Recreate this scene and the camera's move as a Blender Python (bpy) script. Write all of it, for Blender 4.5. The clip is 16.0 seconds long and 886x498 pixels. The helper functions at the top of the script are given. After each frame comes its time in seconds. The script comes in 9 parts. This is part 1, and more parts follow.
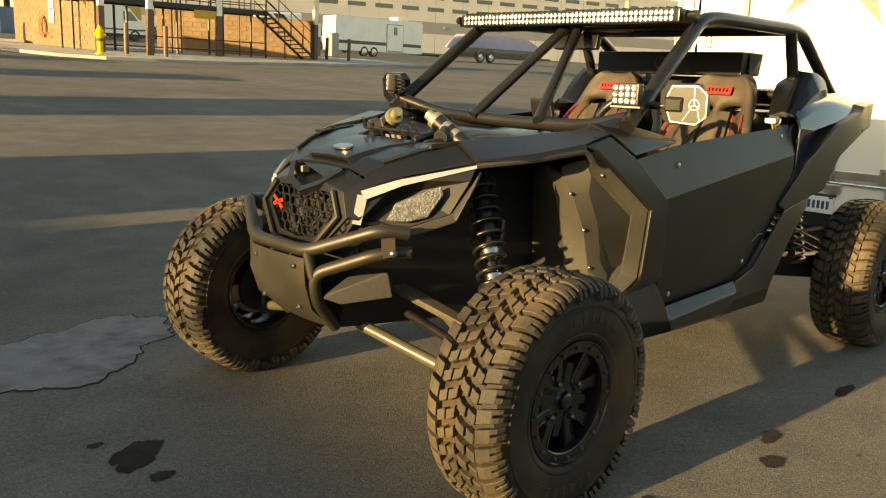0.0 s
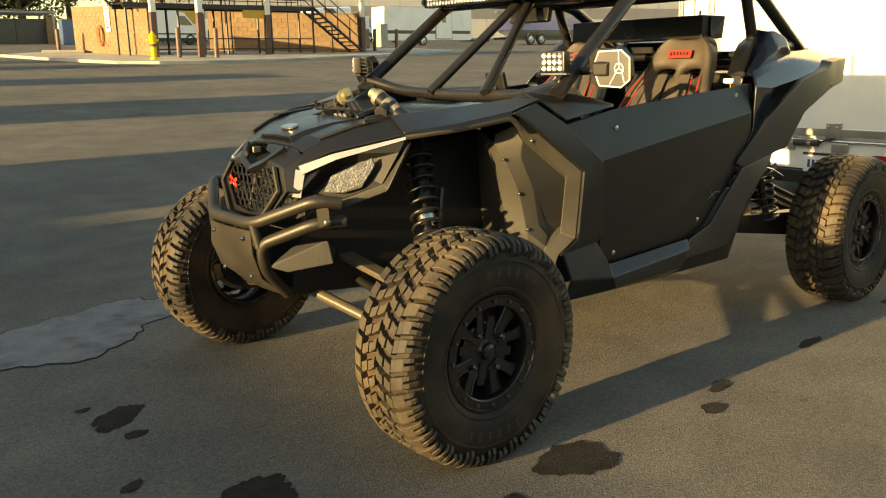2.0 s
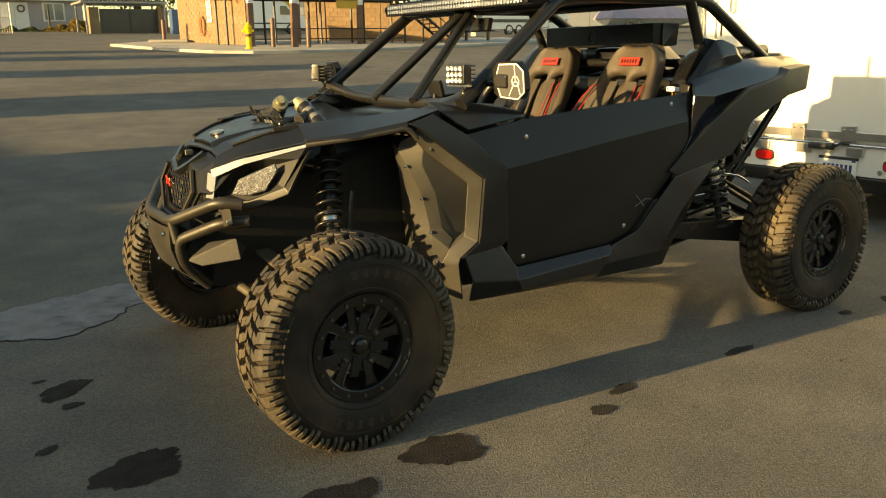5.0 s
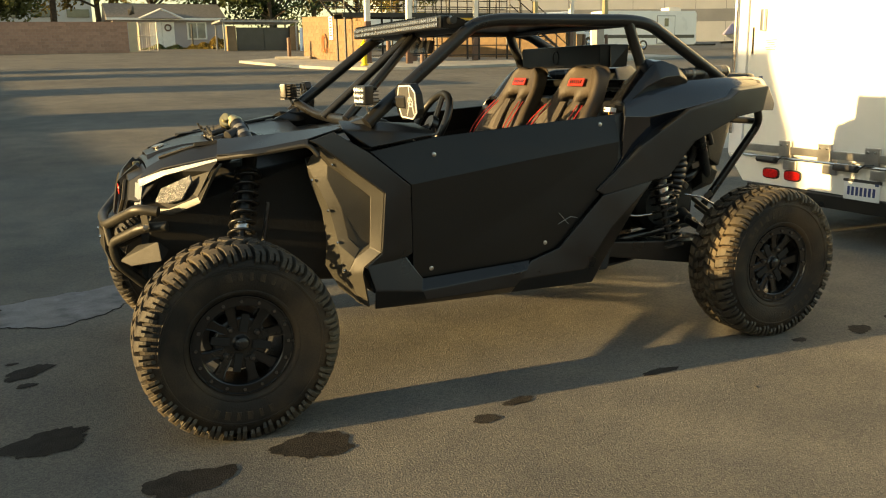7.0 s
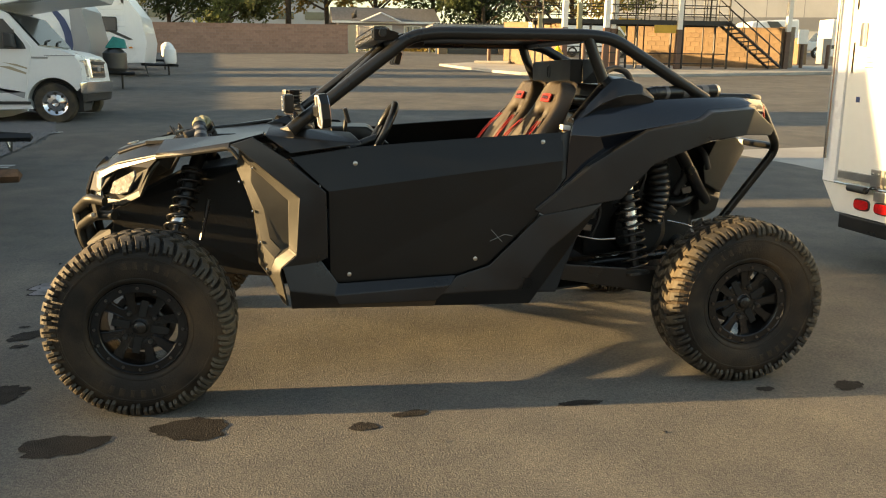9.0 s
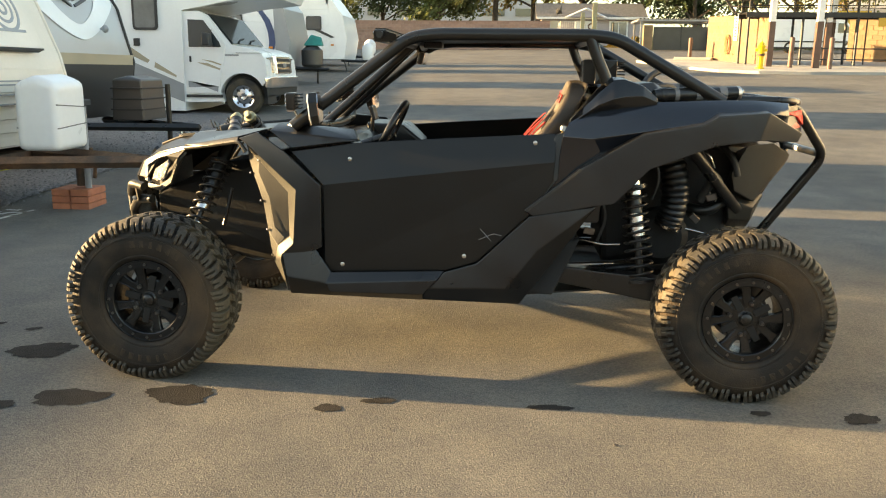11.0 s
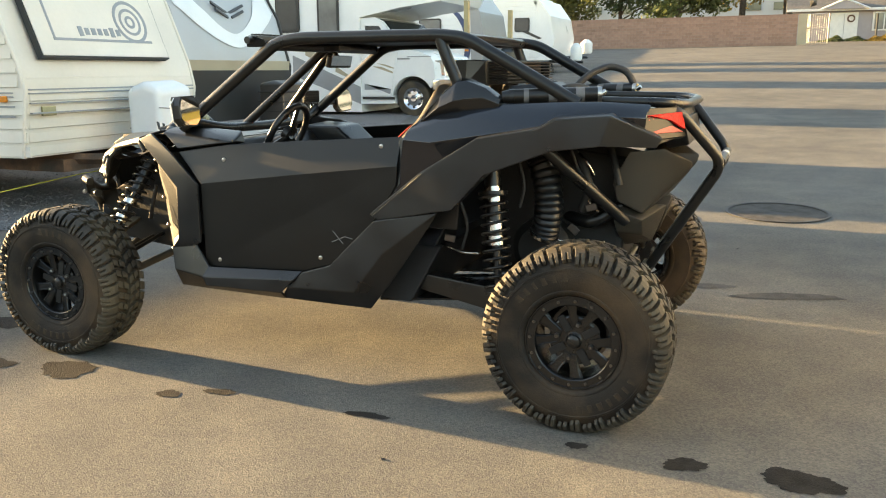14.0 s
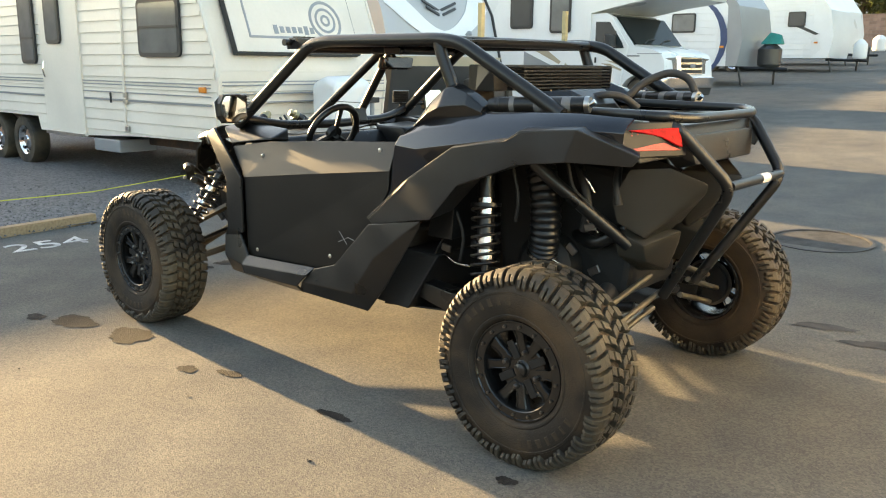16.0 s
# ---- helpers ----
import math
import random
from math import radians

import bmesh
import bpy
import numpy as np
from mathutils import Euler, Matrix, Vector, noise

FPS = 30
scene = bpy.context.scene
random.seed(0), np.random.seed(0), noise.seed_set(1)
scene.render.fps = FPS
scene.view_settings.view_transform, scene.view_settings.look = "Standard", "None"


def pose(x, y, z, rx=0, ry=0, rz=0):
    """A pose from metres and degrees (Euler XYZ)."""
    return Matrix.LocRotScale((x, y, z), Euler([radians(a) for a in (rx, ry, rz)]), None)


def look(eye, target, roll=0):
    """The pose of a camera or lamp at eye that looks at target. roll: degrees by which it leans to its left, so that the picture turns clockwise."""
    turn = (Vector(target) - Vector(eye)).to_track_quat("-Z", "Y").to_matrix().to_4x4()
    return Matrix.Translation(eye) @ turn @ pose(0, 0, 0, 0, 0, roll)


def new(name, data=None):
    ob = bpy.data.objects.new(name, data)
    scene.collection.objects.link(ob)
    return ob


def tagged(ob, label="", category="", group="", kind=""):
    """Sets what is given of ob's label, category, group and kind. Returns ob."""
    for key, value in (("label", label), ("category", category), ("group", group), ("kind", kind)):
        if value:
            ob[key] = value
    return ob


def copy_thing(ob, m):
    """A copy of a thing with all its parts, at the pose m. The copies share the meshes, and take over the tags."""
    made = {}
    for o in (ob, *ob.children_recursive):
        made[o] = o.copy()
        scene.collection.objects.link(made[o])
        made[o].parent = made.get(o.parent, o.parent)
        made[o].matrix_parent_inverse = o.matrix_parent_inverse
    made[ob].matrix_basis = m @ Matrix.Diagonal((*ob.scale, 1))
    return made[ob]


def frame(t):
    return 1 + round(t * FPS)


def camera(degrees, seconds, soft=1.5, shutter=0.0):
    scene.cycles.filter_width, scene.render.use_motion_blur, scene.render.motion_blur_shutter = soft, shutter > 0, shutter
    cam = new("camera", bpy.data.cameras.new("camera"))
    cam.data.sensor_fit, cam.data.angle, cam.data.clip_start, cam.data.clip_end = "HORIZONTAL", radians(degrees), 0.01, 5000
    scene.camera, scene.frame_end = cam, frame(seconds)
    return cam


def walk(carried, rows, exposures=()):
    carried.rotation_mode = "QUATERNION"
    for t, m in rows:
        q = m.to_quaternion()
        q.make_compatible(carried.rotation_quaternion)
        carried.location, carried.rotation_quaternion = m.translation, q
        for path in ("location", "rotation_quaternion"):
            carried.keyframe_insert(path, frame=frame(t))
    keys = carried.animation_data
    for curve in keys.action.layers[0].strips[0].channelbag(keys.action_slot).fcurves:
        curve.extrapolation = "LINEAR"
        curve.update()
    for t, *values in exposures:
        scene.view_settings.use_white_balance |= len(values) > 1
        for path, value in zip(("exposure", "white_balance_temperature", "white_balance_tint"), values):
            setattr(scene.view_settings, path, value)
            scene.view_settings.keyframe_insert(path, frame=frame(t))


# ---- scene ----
cam = camera(56.5, 16.0, soft=1.1)
PATH = [
    (0, (-3.138, -2.231, 1.273), (-1.767, -0.834, 0.86), 2.2),
    (0.5, (-3.043, -2.276, 1.262), (-1.648, -0.919, 0.803), 1.1),
    (1, (-2.993, -2.387, 1.263), (-1.624, -0.998, 0.818), -0.2),
    (1.5, (-2.967, -2.538, 1.259), (-1.66, -1.091, 0.815), -0.6),
    (2, (-2.954, -2.655, 1.245), (-1.701, -1.161, 0.8), -1.3),
    (2.5, (-2.944, -2.764, 1.267), (-1.731, -1.235, 0.826), -1.7),
    (3, (-2.908, -2.832, 1.31), (-1.727, -1.278, 0.876), -2.2),
    (3.5, (-2.855, -2.961, 1.322), (-1.703, -1.384, 0.89), -2.1),
    (4, (-2.785, -3.115, 1.316), (-1.661, -1.519, 0.881), -1.6),
    (4.5, (-2.662, -3.184, 1.308), (-1.557, -1.575, 0.869), -2.0),
    (5, (-2.485, -3.229, 1.319), (-1.425, -1.599, 0.852), -1.2),
    (5.2, (-2.419, -3.271, 1.33), (-1.374, -1.629, 0.869), -1.3),
    (7.3, (-1.633, -3.928, 1.326), (-0.976, -2.085, 0.908), -1.0),
    (7.5, (-1.509, -4.007, 1.329), (-0.971, -2.126, 0.916), -0.8),
    (8, (-1.219, -4.061, 1.335), (-0.783, -2.153, 0.922), -0.4),
    (8.5, (-0.914, -4.075, 1.348), (-0.429, -2.177, 0.943), 0.3),
    (9, (-0.646, -4.18, 1.349), (-0.314, -2.251, 0.938), 0.4),
    (11.3, (0.417, -4.307, 1.376), (0.231, -2.362, 0.952), 0.5),
    (11.5, (0.512, -4.308, 1.364), (0.303, -2.364, 0.944), 0.4),
    (12, (0.802, -4.252, 1.373), (0.512, -2.319, 0.947), 0.4),
    (12.5, (1.088, -4.214, 1.372), (0.686, -2.302, 0.948), 0.1),
    (13, (1.392, -4.156, 1.391), (0.869, -2.273, 0.965), -0.3),
    (13.5, (1.664, -3.999, 1.38), (1.048, -2.146, 0.95), -0.0),
    (14, (1.938, -3.885, 1.386), (1.223, -2.065, 0.962), -0.3),
    (14.5, (2.233, -3.769, 1.414), (1.323, -2.041, 0.984), -0.9),
    (15, (2.445, -3.573, 1.398), (1.416, -1.913, 0.969), -0.2),
    (15.5, (2.65, -3.38, 1.41), (1.527, -1.782, 0.981), -0.3),
    (16, (2.889, -3.196, 1.431), (1.626, -1.707, 0.993), 0.5),
]
# the clip's camera brightens as it comes round to the shaded side
EXPOSURE = [(0, 1.49, 9000, 4), (0.5, 1.51, 9000, 4), (1, 1.63, 9000, 4), (1.5, 1.57, 9000, 4), (2, 1.55, 9000, 4), (2.5, 1.68, 8700, 3), (3, 1.80, 8700, 3), (3.5, 1.54, 9000, 2), (5, 1.43, 9200, 2), (7.5, 1.52, 8700, 6), (8, 2.04, 8200, 10), (8.5, 1.85, 8300, 10), (9, 1.78, 8300, 10), (11.5, 2.53, 8100, 10), (14, 2.62, 7900, 10), (16, 2.66, 7600, 10)]
walk(cam, [(t, look(eye, target, roll)) for t, eye, target, roll in PATH], EXPOSURE)

# ---- world and sun ----
SUN_TO = Vector((-1.0, 0.068, 0.172)).normalized()
world = bpy.data.worlds.new("sky")
scene.world = world
world.use_nodes = True
wn = world.node_tree
sky = wn.nodes.new("ShaderNodeTexSky")
sky.sky_type, sky.sun_disc = "NISHITA", False
sky.sun_elevation = math.asin(SUN_TO.z)
sky.sun_rotation = math.atan2(SUN_TO.x, SUN_TO.y)
sky.air_density, sky.dust_density, sky.ozone_density = 1.0, 1.0, 1.0
wn.links.new(sky.outputs[0], wn.nodes["Background"].inputs[0])
wn.nodes["Background"].inputs[1].default_value = 0.125
sun = new("sun", bpy.data.lights.new("sun", "SUN"))
sun.data.energy, sun.data.angle, sun.data.color = 5.0, radians(0.55), (1.0, 0.735, 0.41)
sun.matrix_world = look((-40, 3, 7), Vector((-40, 3, 7)) - SUN_TO)


# ---- materials ----
def mat(name, col, rough=0.5, metal=0.0, var=0.2, scale=6.0, bump=0.15, bscale=80.0, col2=None, mix=(0.42, 0.68), spec=0.5, coat=0.0,
        rvar=0.1, alpha=None, trans=0.0, emit=None, stretch=None, rnd=0.0):
    """A surface with colour varied at two scales, uneven gloss and fine relief."""
    m = bpy.data.materials.new(name)
    m.use_nodes = True
    n, l = m.node_tree.nodes, m.node_tree.links
    b = n["Principled BSDF"]
    tc = n.new("ShaderNodeTexCoord")
    src = tc.outputs["Object"]
    if stretch:
        mp = n.new("ShaderNodeMapping")
        mp.inputs["Scale"].default_value = stretch
        l.new(src, mp.inputs[0])
        src = mp.outputs[0]

    def noise_at(sc, detail=4.0):
        q = n.new("ShaderNodeTexNoise")
        q.inputs["Scale"].default_value, q.inputs["Detail"].default_value = sc, detail
        l.new(src, q.inputs["Vector"])
        return q.outputs[0]

    def ramp(fac, a, c, p=(0.3, 0.7)):
        r = n.new("ShaderNodeValToRGB")
        r.color_ramp.elements[0].position, r.color_ramp.elements[1].position = p
        r.color_ramp.elements[0].color, r.color_ramp.elements[1].color = (*a, 1), (*c, 1)
        l.new(fac, r.inputs[0])
        return r.outputs[0]

    big = noise_at(scale)
    colour = ramp(big, tuple(c * (1 - var) for c in col), tuple(min(1, c * (1 + var)) for c in col))
    fine = noise_at(bscale, 6.0)
    if col2:
        mx = n.new("ShaderNodeMix")
        mx.data_type = "RGBA"
        l.new(ramp(noise_at(scale * 0.45, 7.0), (0, 0, 0), (1, 1, 1), mix), mx.inputs[0])
        l.new(colour, mx.inputs[6])
        mx.inputs[7].default_value = (*col2, 1)
        colour = mx.outputs[2]
    mul = n.new("ShaderNodeMix")
    mul.data_type, mul.blend_type = "RGBA", "MULTIPLY"
    mul.inputs[0].default_value = 1.0
    l.new(colour, mul.inputs[6])
    l.new(ramp(fine, (1 - var * 0.6,) * 3, (1, 1, 1)), mul.inputs[7])
    colour = mul.outputs[2]
    if rnd:
        oi = n.new("ShaderNodeObjectInfo")
        m2 = n.new("ShaderNodeMix")
        m2.data_type, m2.blend_type = "RGBA", "MULTIPLY"
        m2.inputs[0].default_value = 1.0
        l.new(colour, m2.inputs[6])
        l.new(ramp(oi.outputs["Random"], (1 - rnd,) * 3, (1, 1, 1), (0, 1)), m2.inputs[7])
        colour = m2.outputs[2]
    l.new(colour, b.inputs["Base Color"])
    rr = n.new("ShaderNodeMapRange")
    rr.inputs["To Min"].default_value, rr.inputs["To Max"].default_value = max(0.02, rough - rvar), min(1, rough + rvar)
    l.new(big, rr.inputs["Value"])
    l.new(rr.outputs[0], b.inputs["Roughness"])
    b.inputs["Metallic"].default_value = metal
    b.inputs["Specular IOR Level"].default_value = spec
    b.inputs["Coat Weight"].default_value = coat
    b.inputs["Coat Roughness"].default_value = 0.08
    if trans:
        b.inputs["Transmission Weight"].default_value = trans
    if emit:
        b.inputs["Emission Color"].default_value, b.inputs["Emission Strength"].default_value = (*emit[0], 1), emit[1]
    if bump:
        bp = n.new("ShaderNodeBump")
        bp.inputs["Strength"].default_value, bp.inputs["Distance"].default_value = bump, 0.01
        l.new(fine, bp.inputs["Height"])
        l.new(bp.outputs[0], b.inputs["Normal"])
    return m


BLACK_PLASTIC = mat("black_plastic", (0.0098, 0.0104, 0.0114), 0.33, var=0.35, bump=0.05, bscale=420, col2=(0.021, 0.0202, 0.0190), mix=(0.48, 0.78), spec=0.5, rvar=0.16)
DUSTY = mat("dusty_black_plastic", (0.027, 0.0248, 0.0195), 0.46, var=0.25, bump=0.12, bscale=300, col2=(0.032, 0.028, 0.020), mix=(0.4, 0.75))
SATIN_PANEL = mat("satin_black_sheet", (0.0056, 0.0056, 0.0056), 0.40, var=0.15, bump=0.02, bscale=300, col2=(0.008, 0.0074, 0.0066), spec=0.40)
GLOSS_BODY = mat("gloss_black_paint", (0.007, 0.0085, 0.013), 0.13, var=0.2, bump=0.02, bscale=200, coat=0.6, rvar=0.04, spec=0.5)
INTAKE_GLOSS = mat("worn_gloss_moulding", (0.007, 0.0075, 0.0088), 0.24, var=0.3, bump=0.06, bscale=60, col2=(0.014, 0.0135, 0.013), mix=(0.5, 0.8), spec=0.55)
# dust tone lightened to imitate the arch in direct sun
LINER = mat("dusty_sunlit_liner", (0.038, 0.0368, 0.0315), 0.50, var=0.28, scale=7, bump=0.14, bscale=260, col2=(0.050, 0.0455, 0.036), mix=(0.4, 0.75))
BONNET = mat("satin_black_bonnet", (0.0085, 0.0095, 0.0115), 0.30, var=0.2, bump=0.03, bscale=260, col2=(0.012, 0.011, 0.010))
DARK_METAL = mat("black_painted_steel", (0.012, 0.012, 0.0118), 0.30, var=0.2, bump=0.05, bscale=200, col2=(0.018, 0.016, 0.013), mix=(0.5, 0.8))
BUMPER = mat("dusty_bumper_paint", (0.020, 0.0180, 0.0132), 0.46, var=0.25, bump=0.05, bscale=200, col2=(0.026, 0.0225, 0.016), mix=(0.45, 0.8))
DEEP = mat("underbody_black", (0.008, 0.0078, 0.0074), 0.65, var=0.3, bump=0.1)
RUBBER = mat("tyre_rubber", (0.020, 0.0178, 0.0145), 0.66, var=0.3, scale=9, bump=0.25, bscale=160, col2=(0.105, 0.080, 0.048), mix=(0.36, 0.66))
WALLRUB = mat("tyre_sidewall", (0.019, 0.0155, 0.0122), 0.62, var=0.35, scale=9, bump=0.3, bscale=160, col2=(0.092, 0.060, 0.034), mix=(0.40, 0.68), spec=0.3)
RIM = mat("rim_black", (0.012, 0.012, 0.012), 0.24, var=0.25, bump=0.06, bscale=150, col2=(0.03, 0.025, 0.018), mix=(0.55, 0.85))
STEEL = mat("bright_steel", (0.62, 0.61, 0.58), 0.22, 1.0, var=0.12, bump=0.02)
BOLT_GREY = mat("dull_bolt", (0.16, 0.15, 0.14), 0.32, 0.9, var=0.2, bump=0.05)
ALLOY = mat("machined_alloy", (0.55, 0.53, 0.50), 0.32, 1.0, var=0.15, bump=0.03)
ARM = mat("dusty_painted_arm", (0.11, 0.095, 0.07), 0.36, 0.2, var=0.2, bump=0.05)
FABRIC = mat("seat_vinyl", (0.058, 0.046, 0.036), 0.55, var=0.25, bump=0.25, bscale=350)
RED = mat("red_trim", (0.40, 0.022, 0.020), 0.5, var=0.1, bump=0.1)
WEB = mat("harness_webbing", (0.05, 0.042, 0.036), 0.75, var=0.2, bump=0.5, bscale=300)
WHITE_PLATE = mat("white_plate", (0.78, 0.78, 0.76), 0.4, var=0.06, bump=0.02)
PLATE_GREY = mat("brushed_grey_plate", (0.10, 0.10, 0.10), 0.4, 0.3, var=0.1, bump=0.05)
GREY_PLATE = mat("grey_mark", (0.15, 0.15, 0.15), 0.5, var=0.1, bump=0.05)
LENS = mat("clear_lens", (0.115, 0.12, 0.125), 0.25, var=0.4, scale=60, bump=0.6, bscale=150, coat=0.6)
LED_STRIP = mat("white_light_guide", (0.33, 0.36, 0.40), 0.24, var=0.08, bump=0.25, bscale=260, coat=0.3)
REFLECTOR = mat("lamp_reflector", (0.80, 0.79, 0.76), 0.14, 0.9, var=0.2, scale=60, bump=0.6, bscale=90)
TAIL_RED = mat("red_lens", (0.62, 0.010, 0.012), 0.40, var=0.35, scale=60, bump=0.3, bscale=200, spec=0.15)
TAIL_PALE = mat("pale_red_lens", (0.66, 0.15, 0.12), 0.42, var=0.15, scale=60, bump=0.3, bscale=200, spec=0.2)
MIRROR = mat("mirror_glass", (0.85, 0.86, 0.86), 0.03, 1.0, var=0.02, bump=0.0, rvar=0.01)
RED_BADGE = mat("red_badge", (0.65, 0.03, 0.02), 0.35, var=0.1, bump=0.02)
PALE_BRASS = mat("weathered_brass", (0.40, 0.36, 0.22), 0.4, 0.7, var=0.2)
AMBER = mat("amber_lens", (0.75, 0.25, 0.03), 0.25, var=0.1, coat=0.5)

ASPHALT = mat("asphalt", (0.146, 0.142, 0.133), 0.9, var=0.18, scale=0.55, bump=0.0, spec=0.12)
CONCRETE = mat("concrete", (0.42, 0.40, 0.36), 0.85, var=0.12, scale=1.2, bump=0.3, bscale=60, col2=(0.30, 0.29, 0.27))
GRAVEL = mat("gravel_bed", (0.17, 0.172, 0.178), 0.9, var=0.5, scale=30, bump=1.0, bscale=70)
STAIN = mat("oil_stain", (0.030, 0.0275, 0.025), 0.85, var=0.35, scale=14, bump=0.6, bscale=170, col2=(0.044, 0.040, 0.036), mix=(0.45, 0.75), spec=0.12)
FAINT = mat("damp_stain", (0.075, 0.072, 0.068), 0.88, var=0.3, scale=9, bump=0.6, bscale=170, col2=(0.105, 0.101, 0.095), spec=0.12)
PATCH = mat("asphalt_repair", (0.205, 0.205, 0.218), 0.85, var=0.4, scale=9, bump=0.8, bscale=130, col2=(0.25, 0.25, 0.258), mix=(0.4, 0.7), spec=0.15)
LINE_WHITE = mat("road_paint", (0.62, 0.62, 0.60), 0.7, var=0.25, scale=12, bump=0.3, bscale=120, col2=(0.25, 0.25, 0.25), mix=(0.45, 0.7))
IRON = mat("cast_iron", (0.055, 0.052, 0.05), 0.6, 0.5, var=0.3, bump=0.4)
CREAM = mat("cream_siding", (0.82, 0.755, 0.665), 0.45, var=0.05, scale=1.5, bump=0.05, bscale=30, col2=(0.62, 0.58, 0.50), mix=(0.45, 0.9))
WHITE = mat("white_gelcoat", (0.83, 0.84, 0.84), 0.3, var=0.04, scale=1.2, bump=0.03, bscale=20, col2=(0.76, 0.76, 0.74), mix=(0.5, 0.9), coat=0.3)
WHITE_TRAILER = mat("white_trailer_skin", (0.78, 0.77, 0.72), 0.38, var=0.05, scale=1.0, bump=0.03, bscale=8, col2=(0.70, 0.68, 0.62), mix=(0.5, 0.9))
GREY_PAINT = mat("grey_paint", (0.30, 0.31, 0.32), 0.35, var=0.06, scale=2, bump=0.03, coat=0.3)
TAN_PAINT = mat("tan_paint", (0.42, 0.36, 0.26), 0.4, var=0.06, scale=2, bump=0.03)
DARK_PAINT = mat("charcoal_paint", (0.045, 0.045, 0.045), 0.35, var=0.15, scale=2, bump=0.05, coat=0.2)
BLUE_PAINT = mat("navy_decal", (0.045, 0.07, 0.16), 0.4, var=0.1, bump=0.02)
GLASS = mat("dark_window", (0.035, 0.045, 0.05), 0.06, var=0.15, scale=1.5, bump=0.0, spec=0.8, coat=0.5, rvar=0.03)
WINDSCREEN = mat("windscreen", (0.020, 0.026, 0.026), 0.12, var=0.2, scale=1.5, bump=0.0, spec=0.08, rvar=0.03)
GREY_CAP = mat("pale_grey_gelcoat", (0.46, 0.47, 0.48), 0.35, var=0.05, scale=1.5, bump=0.03, coat=0.2)
GLASS_PALE = mat("curtained_window", (0.16, 0.17, 0.17), 0.12, var=0.2, scale=2.5, bump=0.02, spec=0.8, coat=0.6, rvar=0.03)
BLACK_TRIM = mat("black_rubber_trim", (0.03, 0.03, 0.03), 0.6, var=0.2, bump=0.1)
CHROME = mat("chrome", (0.75, 0.75, 0.75), 0.12, 1.0, var=0.1, bump=0.02)
RUST = mat("rusty_steel", (0.16, 0.085, 0.045), 0.8, var=0.4, scale=8, bump=0.5, bscale=60, col2=(0.06, 0.045, 0.035))
WOOD = mat("raw_timber", (0.42, 0.29, 0.16), 0.75, var=0.2, scale=4, bump=0.3, bscale=40, stretch=(1, 12, 12), rnd=0.2)
PAVER = mat("clay_block", (0.42, 0.16, 0.09), 0.85, var=0.2, bump=0.4)
BLOCK_PINK = mat("split_face_block", (0.42, 0.26, 0.20), 0.9, var=0.15, scale=4, bump=0.8, bscale=25, rnd=0.22)
MORTAR = mat("mortar", (0.34, 0.25, 0.21), 0.95, var=0.1, scale=3, bump=0.3)
BLOCK_TAN = mat("tan_block", (0.250, 0.172, 0.105), 0.9, var=0.12, scale=3, bump=0.6, bscale=30, rnd=0.18)
MORTAR_TAN = mat("tan_mortar", (0.230, 0.160, 0.100), 0.95, var=0.1, scale=3, bump=0.3)
BROWN_STEEL = mat("brown_painted_steel", (0.13, 0.075, 0.055), 0.5, var=0.2, bump=0.1)
BLACK_STEEL = mat("black_steel_rail", (0.02, 0.02, 0.02), 0.5, var=0.2, bump=0.1)
YELLOW = mat("hydrant_yellow", (0.75, 0.52, 0.02), 0.42, var=0.12, scale=10, bump=0.1)
YELLOW_PAINT = mat("truck_yellow", (0.50, 0.30, 0.02), 0.35, var=0.08, bump=0.02, coat=0.3)
HOUSE_WALL = mat("house_stucco", (0.36, 0.33, 0.34), 0.9, var=0.08, scale=1.5, bump=0.4, bscale=30)
ROOF_SHINGLE = mat("roof_shingle", (0.13, 0.125, 0.12), 0.9, var=0.25, scale=6, bump=0.6, bscale=20)
TRIM_WHITE = mat("white_trim", (0.72, 0.72, 0.70), 0.5, var=0.05, bump=0.05)
LEAF = mat("leaves", (0.135, 0.165, 0.055), 0.6, var=0.5, scale=0.6, bump=0.0, col2=(0.16, 0.12, 0.03), mix=(0.45, 0.75))
LEAF_DARK = mat("dark_leaves", (0.085, 0.120, 0.050), 0.6, var=0.5, scale=0.7, bump=0.0, col2=(0.07, 0.075, 0.025), mix=(0.45, 0.8))
LEAF_GOLD = mat("autumn_leaves", (0.34, 0.23, 0.055), 0.6, var=0.4, scale=0.6, bump=0.0, col2=(0.10, 0.10, 0.03), mix=(0.4, 0.7))


def translucent(m, share_):
    """Thin leaves let part of the light through."""
    n, l = m.node_tree.nodes, m.node_tree.links
    b, out = n["Principled BSDF"], n["Material Output"]
    tr = n.new("ShaderNodeBsdfTranslucent")
    l.new(b.inputs["Base Color"].links[0].from_socket, tr.inputs[0])
    mx = n.new("ShaderNodeMixShader")
    mx.inputs[0].default_value = share_
    l.new(b.outputs[0], mx.inputs[1])
    l.new(tr.outputs[0], mx.inputs[2])
    l.new(mx.outputs[0], out.inputs[0])


